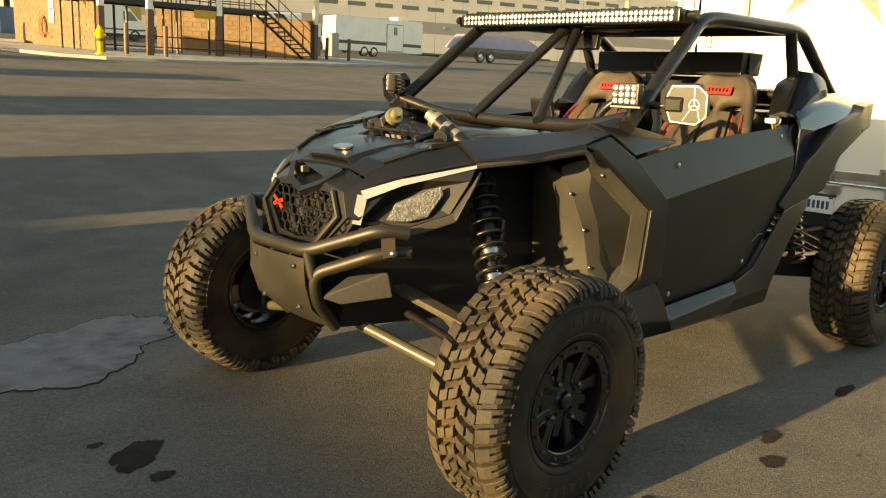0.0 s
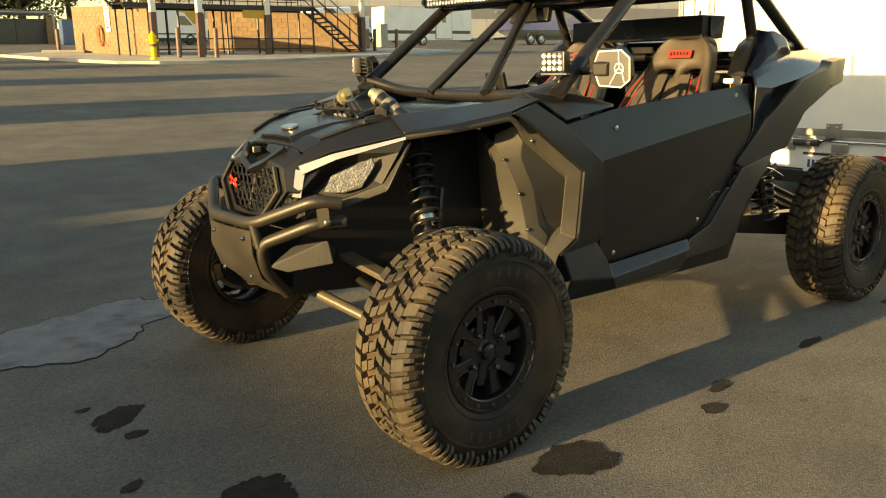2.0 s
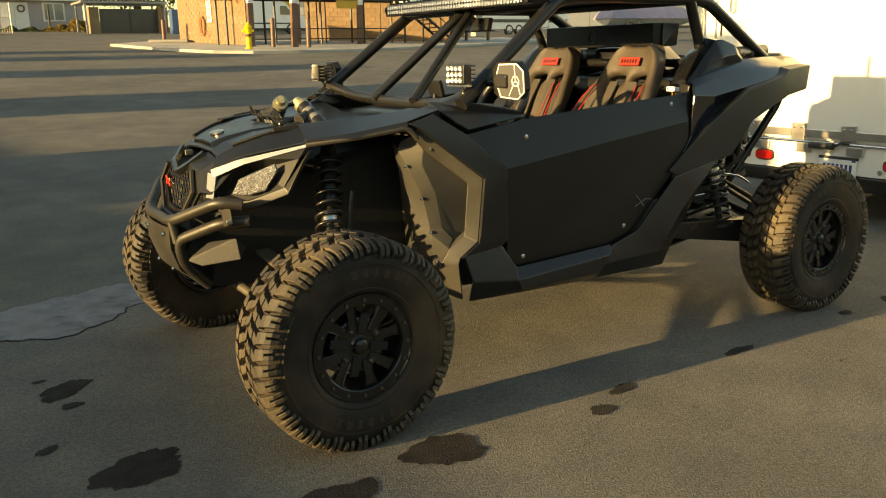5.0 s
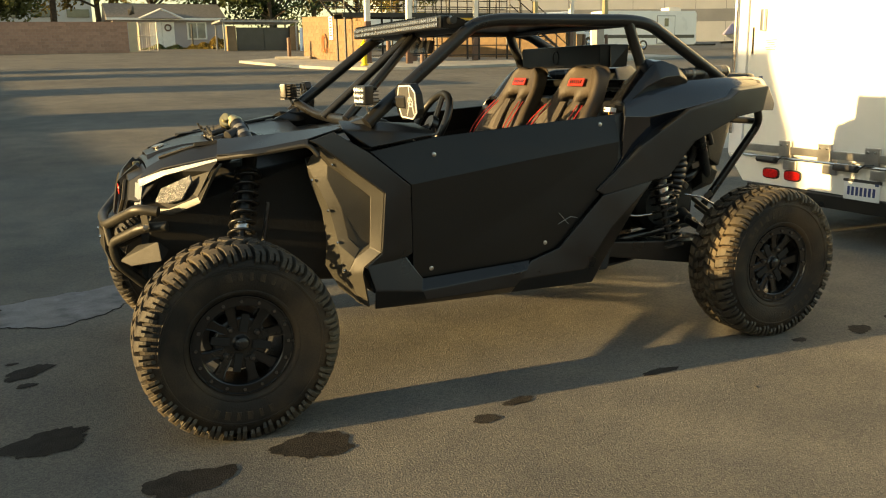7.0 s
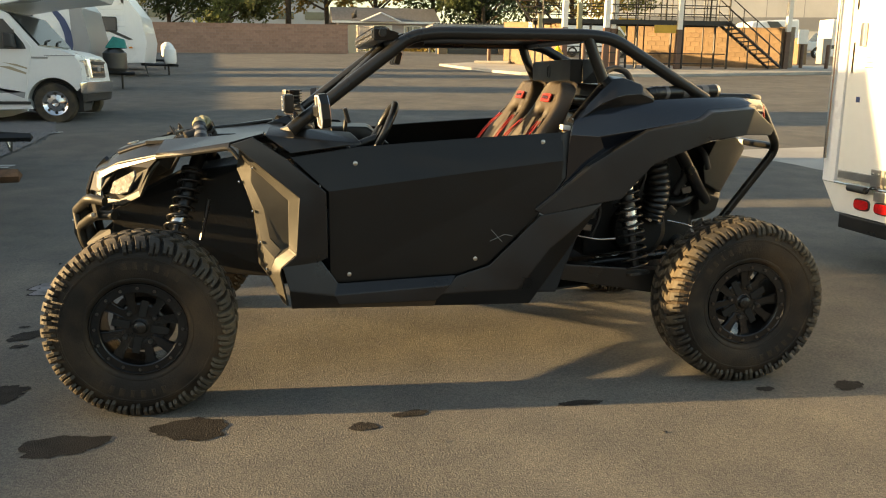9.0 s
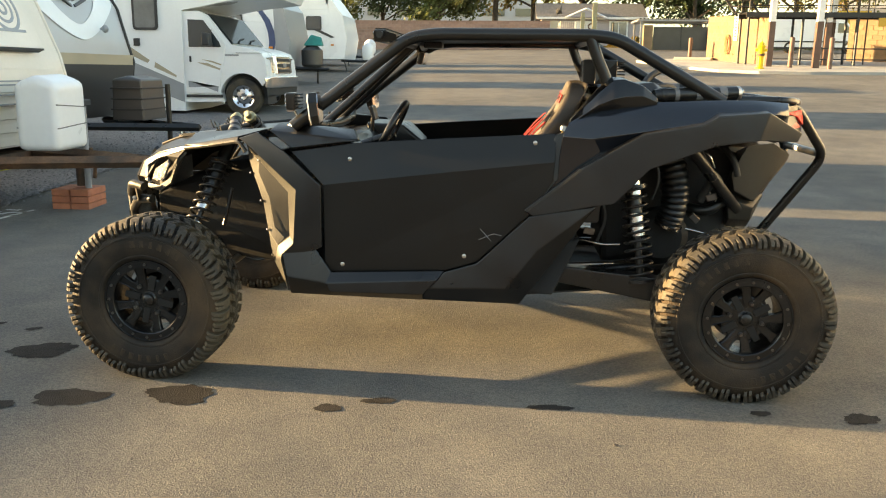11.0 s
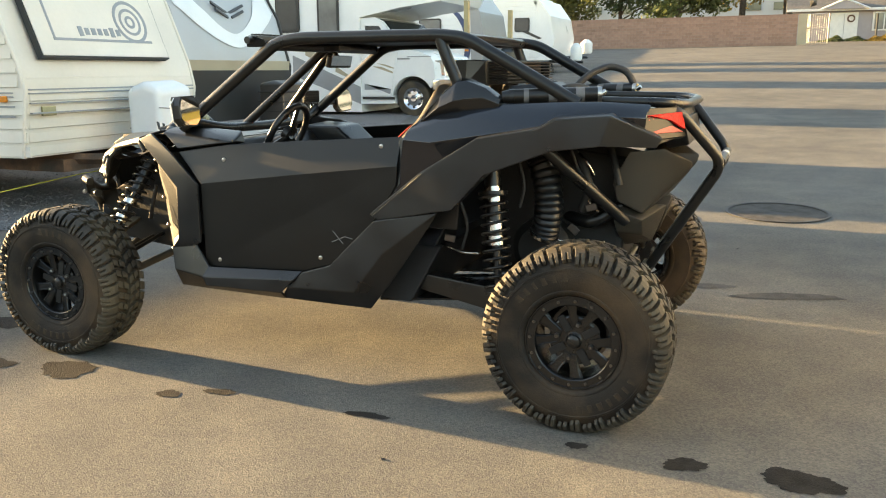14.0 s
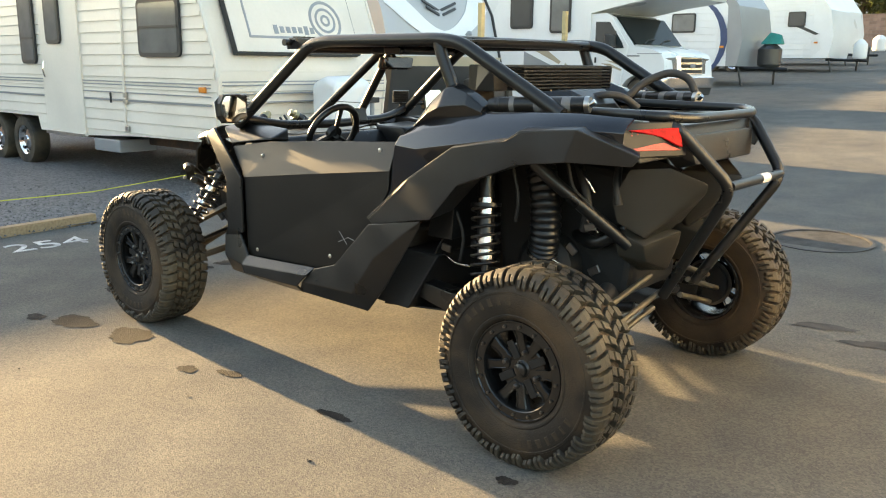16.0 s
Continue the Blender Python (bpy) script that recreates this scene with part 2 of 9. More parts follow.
for m_ in (LEAF, LEAF_DARK, LEAF_GOLD):
    translucent(m_, 0.45)
BARK = mat("bark", (0.10, 0.075, 0.055), 0.9, var=0.3, scale=6, bump=0.8, bscale=30)
FACADE = mat("warehouse_panel", (0.42, 0.43, 0.44), 0.7, var=0.06, scale=0.3, bump=0.1, bscale=4)
FACADE_DARK = mat("warehouse_band", (0.20, 0.21, 0.225), 0.7, var=0.08, scale=0.3, bump=0.1, bscale=4)
TEAL = mat("teal_cover", (0.01, 0.22, 0.18), 0.5, var=0.15, bump=0.1)
BLUE_BOX = mat("blue_plastic", (0.05, 0.10, 0.22), 0.45, var=0.1, bump=0.05)
PURPLE_COVER = mat("lilac_boat_cover", (0.25, 0.23, 0.33), 0.7, var=0.12, scale=2, bump=0.3, bscale=6)
PLATE_INK = mat("plate_ink", (0.03, 0.05, 0.16), 0.5, var=0.05, bump=0.0)
CORD = mat("yellow_cord", (0.55, 0.55, 0.08), 0.7, var=0.1, bump=0.1)
ORANGE = mat("orange_hose", (0.50, 0.16, 0.05), 0.6, var=0.15, bump=0.1)


def asphalt_detail(m, lines=True):
    """Aggregate and tonal patches for the lot, at real size."""
    n, l = m.node_tree.nodes, m.node_tree.links
    b = n["Principled BSDF"]
    tc = n.new("ShaderNodeTexCoord")
    base = b.inputs["Base Color"].links[0].from_socket
    vo = n.new("ShaderNodeTexVoronoi")
    vo.inputs["Scale"].default_value = 125
    l.new(tc.outputs["Object"], vo.inputs["Vector"])
    r = n.new("ShaderNodeValToRGB")
    r.color_ramp.elements[0].color, r.color_ramp.elements[1].color = (0.80, 0.80, 0.81, 1), (1.26, 1.24, 1.18, 1)
    sep = n.new("ShaderNodeSeparateColor")
    l.new(vo.outputs["Color"], sep.inputs[0])
    l.new(sep.outputs[0], r.inputs[0])
    no = n.new("ShaderNodeTexNoise")
    no.inputs["Scale"].default_value, no.inputs["Detail"].default_value = 2.6, 8.0
    l.new(tc.outputs["Object"], no.inputs["Vector"])
    r2 = n.new("ShaderNodeValToRGB")
    r2.color_ramp.elements[0].position, r2.color_ramp.elements[1].position = 0.25, 0.75
    r2.color_ramp.elements[0].color, r2.color_ramp.elements[1].color = (0.78, 0.79, 0.82, 1), (1.17, 1.14, 1.08, 1)
    l.new(no.outputs[0], r2.inputs[0])
    out = base
    for k in (r.outputs[0], r2.outputs[0]):
        mx = n.new("ShaderNodeMix")
        mx.data_type, mx.blend_type, mx.clamp_result = "RGBA", "MULTIPLY", False
        mx.inputs[0].default_value = 1.0
        l.new(out, mx.inputs[6])
        l.new(k, mx.inputs[7])
        out = mx.outputs[2]
    l.new(out, b.inputs["Base Color"])
    fine = n.new("ShaderNodeTexNoise")
    fine.inputs["Scale"].default_value, fine.inputs["Detail"].default_value = 135, 6.0
    l.new(tc.outputs["Object"], fine.inputs["Vector"])
    bp = n.new("ShaderNodeBump")
    bp.inputs["Strength"].default_value, bp.inputs["Distance"].default_value = 0.8, 0.006
    l.new(fine.outputs[0], bp.inputs["Height"])
    l.new(bp.outputs[0], b.inputs["Normal"])


asphalt_detail(ASPHALT)


# ---- building helpers ----
def tree_root(name, label, category, group="", at=None, kind=""):
    ob = new(name)
    ob.empty_display_size = 0.1
    if at is not None:
        ob.matrix_world = at
    return tagged(ob, label, category, group, kind)


def flat_facets(me, lim):
    """Normals weighted by area, so that large facets stay flat beside their softened edges."""
    around = [[] for v in me.vertices]
    for p in me.polygons:
        for v in p.vertices:
            around[v].append(p.index)
    nor = [p.normal.copy() for p in me.polygons]
    wei = [p.area for p in me.polygons]
    out = []
    for p in me.polygons:
        n0 = nor[p.index]
        for v in p.vertices:
            acc = Vector((0, 0, 0))
            for k in around[v]:
                if nor[k].dot(n0) >= lim:
                    acc += nor[k] * wei[k]
            out.append(acc.normalized() if acc.length > 1e-12 else n0)
    me.normals_split_custom_set(out)


def part(name, bm, material, parent=None, label="", smooth=None, at=None):
    """Links a bmesh as one mesh object under a thing or a part."""
    bmesh.ops.recalc_face_normals(bm, faces=bm.faces)
    me = bpy.data.meshes.new(name)
    bm.to_mesh(me)
    bm.free()
    me.materials.append(material)
    if smooth is not None:
        lim = math.cos(radians(smooth))
        me.shade_smooth()
        me.set_sharp_from_angle(angle=radians(smooth))
        if len(me.vertices) < 4000:
            flat_facets(me, lim)
    ob = new(name, me)
    if parent is not None:
        ob.parent = parent
    if at is not None:
        ob.matrix_basis = at
    if label:
        ob["label"] = label
    return ob


def share(name, me, parent, at):
    """Another piece on the mesh data of an alike one."""
    ob = new(name, me)
    ob.parent = parent
    ob.matrix_basis = at
    return ob


def bevel(bm, w, seg=2, angle=25):
    es = [e for e in bm.edges if len(e.link_faces) == 2 and e.calc_face_angle(0) > radians(angle)]
    if es:
        bmesh.ops.bevel(bm, geom=es, offset=w, segments=seg, profile=0.6, affect="EDGES", clamp_overlap=True)
    return bm


def add_box(bm, c, s, m=None):
    """A box of size s centred at c."""
    vs = bmesh.ops.create_cube(bm, size=1.0)["verts"]
    for v in vs:
        v.co = Vector((v.co.x * s[0], v.co.y * s[1], v.co.z * s[2])) + Vector(c)
        if m is not None:
            v.co = m @ v.co
    return bm


def box(c, s, m=None, w=0.0, seg=2):
    bm = add_box(bmesh.new(), c, s, m)
    return bevel(bm, w, seg) if w else bm


def poly_prism(bm, pts, axis, a, b):
    """A flat outline of 2D points, pushed along axis from a to b. Outline axes: x: (y, z), y: (x, z), z: (x, y)."""
    def put(p, d):
        return {"x": (d, p[0], p[1]), "y": (p[0], d, p[1]), "z": (p[0], p[1], d)}[axis]
    lo, hi = [bm.verts.new(put(p, a)) for p in pts], [bm.verts.new(put(p, b)) for p in pts]
    bm.faces.new(lo)
    bm.faces.new(hi[::-1])
    for i in range(len(pts)):
        j = (i + 1) % len(pts)
        bm.faces.new((lo[i], hi[i], hi[j], lo[j]))
    return bm


def prism(pts, axis, a, b, w=0.0, seg=2):
    bm = poly_prism(bmesh.new(), pts, axis, a, b)
    return bevel(bm, w, seg) if w else bm


def rounded(pts, r, n=6):
    """A path with its corners rounded."""
    pts = [Vector(p) for p in pts]
    out = [pts[0]]
    for a, p, b in zip(pts, pts[1:], pts[2:]):
        u, v = (a - p), (b - p)
        k = min(r, u.length * 0.45, v.length * 0.45)
        s, e = p + u.normalized() * k, p + v.normalized() * k
        for i in range(n + 1):
            t = i / n
            out.append((1 - t) ** 2 * s + 2 * t * (1 - t) * p + t * t * e)
    return out + [pts[-1]]


def add_tube(bm, pts, r, n=10, caps=True):
    pts = [Vector(p) for p in pts]
    rs = r if isinstance(r, (list, tuple)) else [r] * len(pts)
    rings, side = [], None
    for i, p in enumerate(pts):
        d = (pts[min(i + 1, len(pts) - 1)] - pts[max(i - 1, 0)]).normalized()
        if side is None:
            side = d.cross(Vector((0, 0, 1)))
            if side.length < 0.05:
                side = d.cross(Vector((0, 1, 0)))
        side = (side - d * side.dot(d)).normalized()
        up = d.cross(side)
        rings.append([bm.verts.new(p + rs[i] * (math.cos(2 * math.pi * k / n) * side + math.sin(2 * math.pi * k / n) * up)) for k in range(n)])
    for a, b in zip(rings, rings[1:]):
        for k in range(n):
            bm.faces.new((a[k], a[(k + 1) % n], b[(k + 1) % n], b[k]))
    if caps:
        bm.faces.new(rings[0][::-1])
        bm.faces.new(rings[-1])
    return bm


def tube(pts, r, n=10, bend=0.0):
    return add_tube(bmesh.new(), rounded(pts, bend) if bend else pts, r, n)


def lathe(bm, prof, n=48, axis="y", closed=False, caps=True):
    """Turns a profile of (along, radius) round an axis through the origin."""
    rings = []
    for a, r in prof:
        ring = []
        for k in range(n):
            c, s = r * math.cos(2 * math.pi * k / n), r * math.sin(2 * math.pi * k / n)
            ring.append(bm.verts.new({"y": (c, a, s), "z": (c, s, a), "x": (a, c, s)}[axis]))
        rings.append(ring)
    pairs = list(zip(rings, rings[1:])) + ([(rings[-1], rings[0])] if closed else [])
    for a, b in pairs:
        for k in range(n):
            bm.faces.new((a[k], b[k], b[(k + 1) % n], a[(k + 1) % n]))
    if not closed and caps:
        for ring in (rings[0], rings[-1]):
            if len(ring) > 2:
                bm.faces.new(ring)
    return bm


def shell(verts, faces, thick, w=0.004, seg=2, flip=False):
    """A faceted sheet with thickness and softened edges."""
    bm = bmesh.new()
    vs = [bm.verts.new((v[0], -v[1] if flip else v[1], v[2])) for v in verts]
    for f in faces:
        bm.faces.new([vs[i] for i in f])
    bmesh.ops.recalc_face_normals(bm, faces=bm.faces)
    bmesh.ops.solidify(bm, geom=bm.faces[:], thickness=thick)
    bmesh.ops.recalc_face_normals(bm, faces=bm.faces)
    return bevel(bm, w, seg) if w else bm


def hull(verts, w=0.006, seg=2, flip=False):
    """A solid with flat facets round the given corners."""
    bm = bmesh.new()
    for v in verts:
        bm.verts.new((v[0], -v[1] if flip else v[1], v[2]))
    res = bmesh.ops.convex_hull(bm, input=bm.verts[:])
    bmesh.ops.delete(bm, geom=[g for g in res["geom_interior"] if isinstance(g, bmesh.types.BMVert)], context="VERTS")
    bmesh.ops.dissolve_limit(bm, angle_limit=radians(3), verts=bm.verts[:], edges=bm.edges[:])
    return bevel(bm, w, seg) if w else bm


def text_mesh(body, size, depth=0.002):
    """Flat letters from the built-in font, as a mesh in the x-y plane."""
    cu = bpy.data.curves.new("letters", "FONT")
    cu.body, cu.size, cu.extrude, cu.align_x, cu.align_y = body, size, depth, "CENTER", "CENTER"
    tmp = bpy.data.objects.new("letters", cu)
    scene.collection.objects.link(tmp)
    me = bpy.data.meshes.new_from_object(tmp.evaluated_get(bpy.context.evaluated_depsgraph_get()))
    bpy.data.objects.remove(tmp)
    return me


def lettering(name, body, size, material, parent, at, label=""):
    me = text_mesh(body, size)
    me.materials.append(material)
    ob = new(name, me)
    ob.parent, ob.matrix_basis = parent, at
    if label:
        ob["label"] = label
    return ob


def sm(a, b, v):
    u = min(1.0, max(0.0, (v - a) / (b - a)))
    return u * u * (3 - 2 * u)


def plan_height(x, y):
    """The far side's own plan level, before it is scaled to fit the camera's view."""
    u = max(0.0, y - 2.5)
    r = 0.06 * (math.sqrt(u * u + 4) - 2)
    return r + (0.05 * min(max(x, 0), 8) + 0.012 * max(min(x, 0), -7)) * sm(2, 15, y)


# the far side is drawn in a plan of its own, then scaled about the camera's standpoint to fit its view
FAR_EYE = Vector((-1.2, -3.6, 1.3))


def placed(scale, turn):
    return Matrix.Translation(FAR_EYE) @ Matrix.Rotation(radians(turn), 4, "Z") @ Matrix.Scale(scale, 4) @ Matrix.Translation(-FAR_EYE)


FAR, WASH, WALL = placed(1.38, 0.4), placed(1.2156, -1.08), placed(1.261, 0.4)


def height(x, y):
    """The lot: level where the buggy stands, rising evenly towards the far side."""
    u = max(0.0, min(y, 15.0) - 2.5)
    return 0.06 * (math.sqrt(u * u + 4) - 2) + 0.0475 * max(0.0, y - 15.0) + 0.012 * max(min(x, 0), -7) * sm(2, 15, y)


SITE_TILT = Matrix.Rotation(radians(2.0), 4, "X")


def plan_site(x, y, turn=0.0, up=0.0):
    return Matrix.Translation((x, y, plan_height(x, y) + up)) @ SITE_TILT @ Matrix.Rotation(radians(turn), 4, "Z")


# ---- ground ----
def grid_axis(lo, hi, near, step, growth=1.18):
    out, s = [0.0], step
    a = []
    x = 0.0
    while x < hi:
        a.append(x)
        x += s
        if x > near:
            s *= growth
    a.append(hi)
    b, x, s = [], 0.0, step
    while x > lo:
        if x < 0:
            b.append(x)
        x -= s
        if -x > near:
            s *= growth
    b.append(lo)
    return sorted(set(round(v, 4) for v in a + b))


gx, gy = grid_axis(-900, 900, 12, 0.8), grid_axis(-900, 1500, 30, 0.8)
bm = bmesh.new()
gv = [[bm.verts.new((x, y, height(x, min(y, 110)))) for x in gx] for y in gy]
for a, b in zip(gv, gv[1:]):
    for k in range(len(gx) - 1):
        bm.faces.new((a[k], a[k + 1], b[k + 1], b[k]))
ground = tagged(part("ground", bm, ASPHALT, None, "", 60), "worn grey asphalt lot with oil spots", "ground", kind="structure")


# ---- parked trailers and motorhome ----
def thing(name, label, category, base, group=""):
    return tree_root(name, label, category, group, Matrix.Translation(base))


def wpart(name, bm, material, parent, label="", smooth=None):
    """A part given in the lot's own coordinates."""
    ob = part(name, bm, material, parent, label, smooth)
    root = parent
    ob.matrix_parent_inverse = root.matrix_world.inverted() if root.parent is None else Matrix.Identity(4)
    return ob


def round_rect(x0, x1, z0, z1, r):
    out = []
    for cx, cz, a0 in ((x1 - r, z1 - r, 0), (x0 + r, z1 - r, 90), (x0 + r, z0 + r, 180), (x1 - r, z0 + r, 270)):
        out += [(cx + r * math.cos(radians(a0 + 22.5 * k)), cz + r * math.sin(radians(a0 + 22.5 * k))) for k in range(5)]
    return out


def side_window(parent, x0, x1, z0, z1, y, name="window", glass=GLASS, split=None, out=-1, bar=None):
    """A framed window in a wall that faces along y."""
    w = wpart(name, prism(round_rect(x0, x1, z0, z1, 0.07), "y", y, y + out * 0.03, 0.008, 2), BLACK_TRIM, parent, "dark framed window", 35)
    wpart("pane", prism(round_rect(x0 + .045, x1 - .045, z0 + .045, z1 - .045, 0.045), "y", y, y + out * 0.034, 0.004, 1), glass, w)
    if split:
        wpart("glazing_bar", box(((x0 + x1) / 2, y + out * 0.036, split), (x1 - x0 - 0.06, 0.012, 0.025)), BLACK_TRIM, w)
    return w


def road_wheel(parent, x, y, z, r, out=-1, hub=CHROME, w=0.22):
    t = wpart("wheel", add_lathe_at([(-w / 2, r * 0.62), (-w / 2, r * 0.93), (-w / 2 + 0.03, r), (w / 2 - 0.03, r), (w / 2, r * 0.93), (w / 2, r * 0.62)], 40, (x, y, z)), RUBBER, parent, "black road tyre on a steel wheel", 40)
    wpart("hub", add_lathe_at([(out * w * 0.36, 0.0), (out * w * 0.42, r * 0.16), (out * w * 0.34, r * 0.20), (out * w * 0.25, r * 0.42), (out * w * 0.44, r * 0.60), (out * w * 0.40, r * 0.64), (0.0, r * 0.63), (0.0, 0.0)], 28, (x, y, z)), hub, t, "bright wheel hub", 35)
    for k in range(8):
        a = 2 * math.pi * k / 8
        c = Vector((x + r * 0.46 * math.cos(a), y + out * w * 0.33, z + r * 0.46 * math.sin(a)))
        wpart("hub_hole", tube([c, c + Vector((0, out * 0.012, 0))], r * 0.065, 8), BLACK_TRIM, t)
    return t


def add_lathe_at(prof, n, c):
    bm = lathe(bmesh.new(), prof, n, "y", closed=True)
    bmesh.ops.translate(bm, verts=bm.verts, vec=c)
    return bm


def lathe_x(c, r):
    bm = lathe(bmesh.new(), [(-0.006, 0.0), (-0.005, r * 0.8), (0.0, r), (0.004, r), (0.004, 0.0)], 10, "x")
    bmesh.ops.translate(bm, verts=bm.verts, vec=c)
    return bm


# old cream travel trailer
old = thing("travel_trailer", "old cream ribbed-metal travel trailer on gravel beside the lot", "travel trailer", (-7.8, 3.05, 0))
PY0, PY1 = 1.86, 4.26
PROF = [(-4.50, 0.60), (-4.40, 1.22), (-4.46, 1.48), (-4.78, 2.30), (-5.10, 2.88), (-11.6, 2.96), (-11.9, 1.20), (-11.6, 0.52), (-10.75, 0.52), (-10.70, 0.70), (-8.62, 0.70), (-8.56, 0.52), (-7.30, 0.52), (-6.0, 0.58)]
body = wpart("body", prism(PROF, "y", PY0, PY1, 0.03, 2), CREAM, old, "cream corrugated metal body", 25)
ribs = None
for i in range(17):
    z = 0.66 + 0.128 * i
    front = -4.52 - max(0, z - 1.45) * 0.40 + (0.10 if z < 1.3 else 0.05)
    if z > 2.7:
        front -= 0.1
    segs = [(-11.55, front - 0.02)]
    if z < 0.74:
        segs = [(-8.5, front)]
    for a, b in segs:
        bm = bmesh.new()
        poly_prism(bm, [(PY0 + 0.004, z - 0.052), (PY0 - 0.012, z - 0.044), (PY0 - 0.003, z + 0.052), (PY0 + 0.004, z + 0.052)], "x", a, b)
        wpart("siding_strip", bm, CREAM, old)
    # laps across the nose
    if z < 1.45 or z > 2.45:
        xx = -4.50 + min(1, max(0, (z - 0.6) / 0.62)) * 0.10 if z < 1.22 else -4.40 - (z - 1.22) * 0.38
        wpart("nose_strip", box((xx - 0.008, (PY0 + PY1) / 2, z), (0.03, PY1 - PY0 - 0.06, 0.10), None, 0.010, 1), CREAM, old)
for dz in (0.985, 1.075, 1.165, 1.20):
    wpart("stripe", box((-8.0, PY0 - 0.014, dz), (6.9, 0.006, 0.014 if dz > 1.0 else 0.022)), GREY_PAINT, old, "faded grey stripe")
    wpart("nose_stripe", box((-4.392 - max(0, dz - 1.1) * 0.2, (PY0 + PY1) / 2, dz + 0.03), (0.03, PY1 - PY0 - 0.05, 0.014)), GREY_PAINT, old)
wpart("corner_trim", tube([(-4.51, PY0 - 0.006, 0.60), (-4.41, PY0 - 0.006, 1.22), (-4.47, PY0 - 0.006, 1.48), (-4.79, PY0 - 0.006, 2.30), (-5.11, PY0 - 0.006, 2.88)], 0.020, 8), CREAM, old, "cream corner moulding", 60)
wpart("corner_trim", tube([(-4.50, PY1, 0.60), (-4.40, PY1, 1.22), (-4.46, PY1, 1.48), (-4.78, PY1, 2.30), (-5.10, PY1, 2.88)], 0.020, 8), CREAM, old, "", 60)
side_window(old, -5.86, -5.03, 1.48, 2.10, PY0 - 0.012, glass=GLASS_PALE, split=1.80)
side_window(old, -8.86, -8.44, 1.39, 2.36, PY0 - 0.012, glass=GLASS_PALE, split=1.72)
dr = wpart("entry_door", prism([(-8.27, 0.53), (-7.29, 0.53), (-7.29, 2.42), (-8.27, 2.42)], "y", PY0, PY0 - 0.030, 0.01, 2), CREAM, old, "cream entry door")
wpart("door_frame_edge", box((-7.275, PY0 - 0.016, 1.47), (0.03, 0.03, 1.92)), CREAM, old)
wpart("door_frame_edge", box((-8.285, PY0 - 0.016, 1.47), (0.03, 0.03, 1.92)), CREAM, old)
side_window(dr, -8.07, -7.69, 1.64, 2.34, PY0 - 0.03, "door_window", GLASS_PALE)
wpart("door_handle", tube([(-8.20, PY0 - 0.05, 1.42), (-8.20, PY0 - 0.07, 1.32), (-8.20, PY0 - 0.05, 1.22)], 0.012, 8, 0.03), CHROME, dr, "chrome door handle")
wpart("door_sill", box((-7.78, PY0 - 0.03, 0.515), (1.0, 0.06, 0.04)), ALLOY, old)
wpart("hatch_hinge", tube([(-6.30, PY0 - 0.02, 0.62), (-6.22, PY0 - 0.02, 2.2)], 0.016, 8), CREAM, old, "cream vertical seam moulding")
for z in (0.66, 0.98, 1.05):
    wpart("hatch_latch", box((-6.24, PY0 - 0.03, z), (0.07, 0.03, 0.06), None, 0.006), ALLOY, old)
wpart("crank_handle", tube([(-6.60, PY0 - 0.02, 1.06), (-6.54, PY0 - 0.05, 1.06), (-6.54, PY0 - 0.05, 0.95)], 0.012, 8), BLACK_TRIM, old)
wpart("side_marker", box((-4.68, PY0 - 0.025, 1.145), (0.11, 0.03, 0.06), None, 0.008), AMBER, old, "amber side marker lamp")
wpart("nose_lamp", box((-4.405, 2.10, 1.03), (0.03, 0.16, 0.09), None, 0.008), PALE_BRASS, old, "yellowed nose lamp")
# front window cover, leaning with the nose
lean = math.atan2(0.32, 0.82)
NM = Matrix.Translation((-4.565, 2.94, 1.90)) @ Matrix.Rotation(-lean, 4, "Y")
fw = prism([(-0.88, -0.42), (0.88, -0.42), (0.88, 0.46), (-0.88, 0.46)], "x", -0.02, 0.05, 0.03, 3)
bmesh.ops.transform(fw, matrix=NM, verts=fw.verts)
fw = wpart("front_window_cover", fw, BLACK_TRIM, old, "black rimmed front window cover", 30)
b = prism([(-0.866, -0.405), (0.866, -0.405), (0.866, 0.445), (-0.866, 0.445)], "x", 0.03, 0.058, 0.02, 3)
bmesh.ops.transform(b, matrix=NM, verts=b.verts)
wpart("cover_panel", b, CREAM, fw, "cream fibreglass panel", 30)
for a, s_ in (((0, -0.24), (1.35, 0.025)), ((-0.66, 0.05), (0.025, 0.58))):
    wpart("panel_line", box((0.060, a[0], a[1]), (0.006, s_[0], s_[1]), NM), GREY_PAINT, fw)
bm = bmesh.new()
for k in range(7):
    add_box(bm, (0.060, -0.30 + 0.085 * k, -0.15), (0.006, 0.055, 0.10 if k in (0, 5) else 0.07), NM)
wpart("faded_letters", bm, GREY_PAINT, fw, "faded maker's name as plain bars")
for q, (r0, r1) in enumerate(((0.20, 0.235), (0.12, 0.15), (0.04, 0.07))):
    lg = lathe(bmesh.new(), [(0.058, r0), (0.062, r0), (0.062, r1), (0.058, r1)], 28, "x", True)
    bmesh.ops.transform(lg, matrix=NM @ Matrix.Translation((0, 0.45, -0.02)), verts=lg.verts)
    wpart("faded_emblem_ring", lg, GREY_PAINT, fw, "faded round emblem")
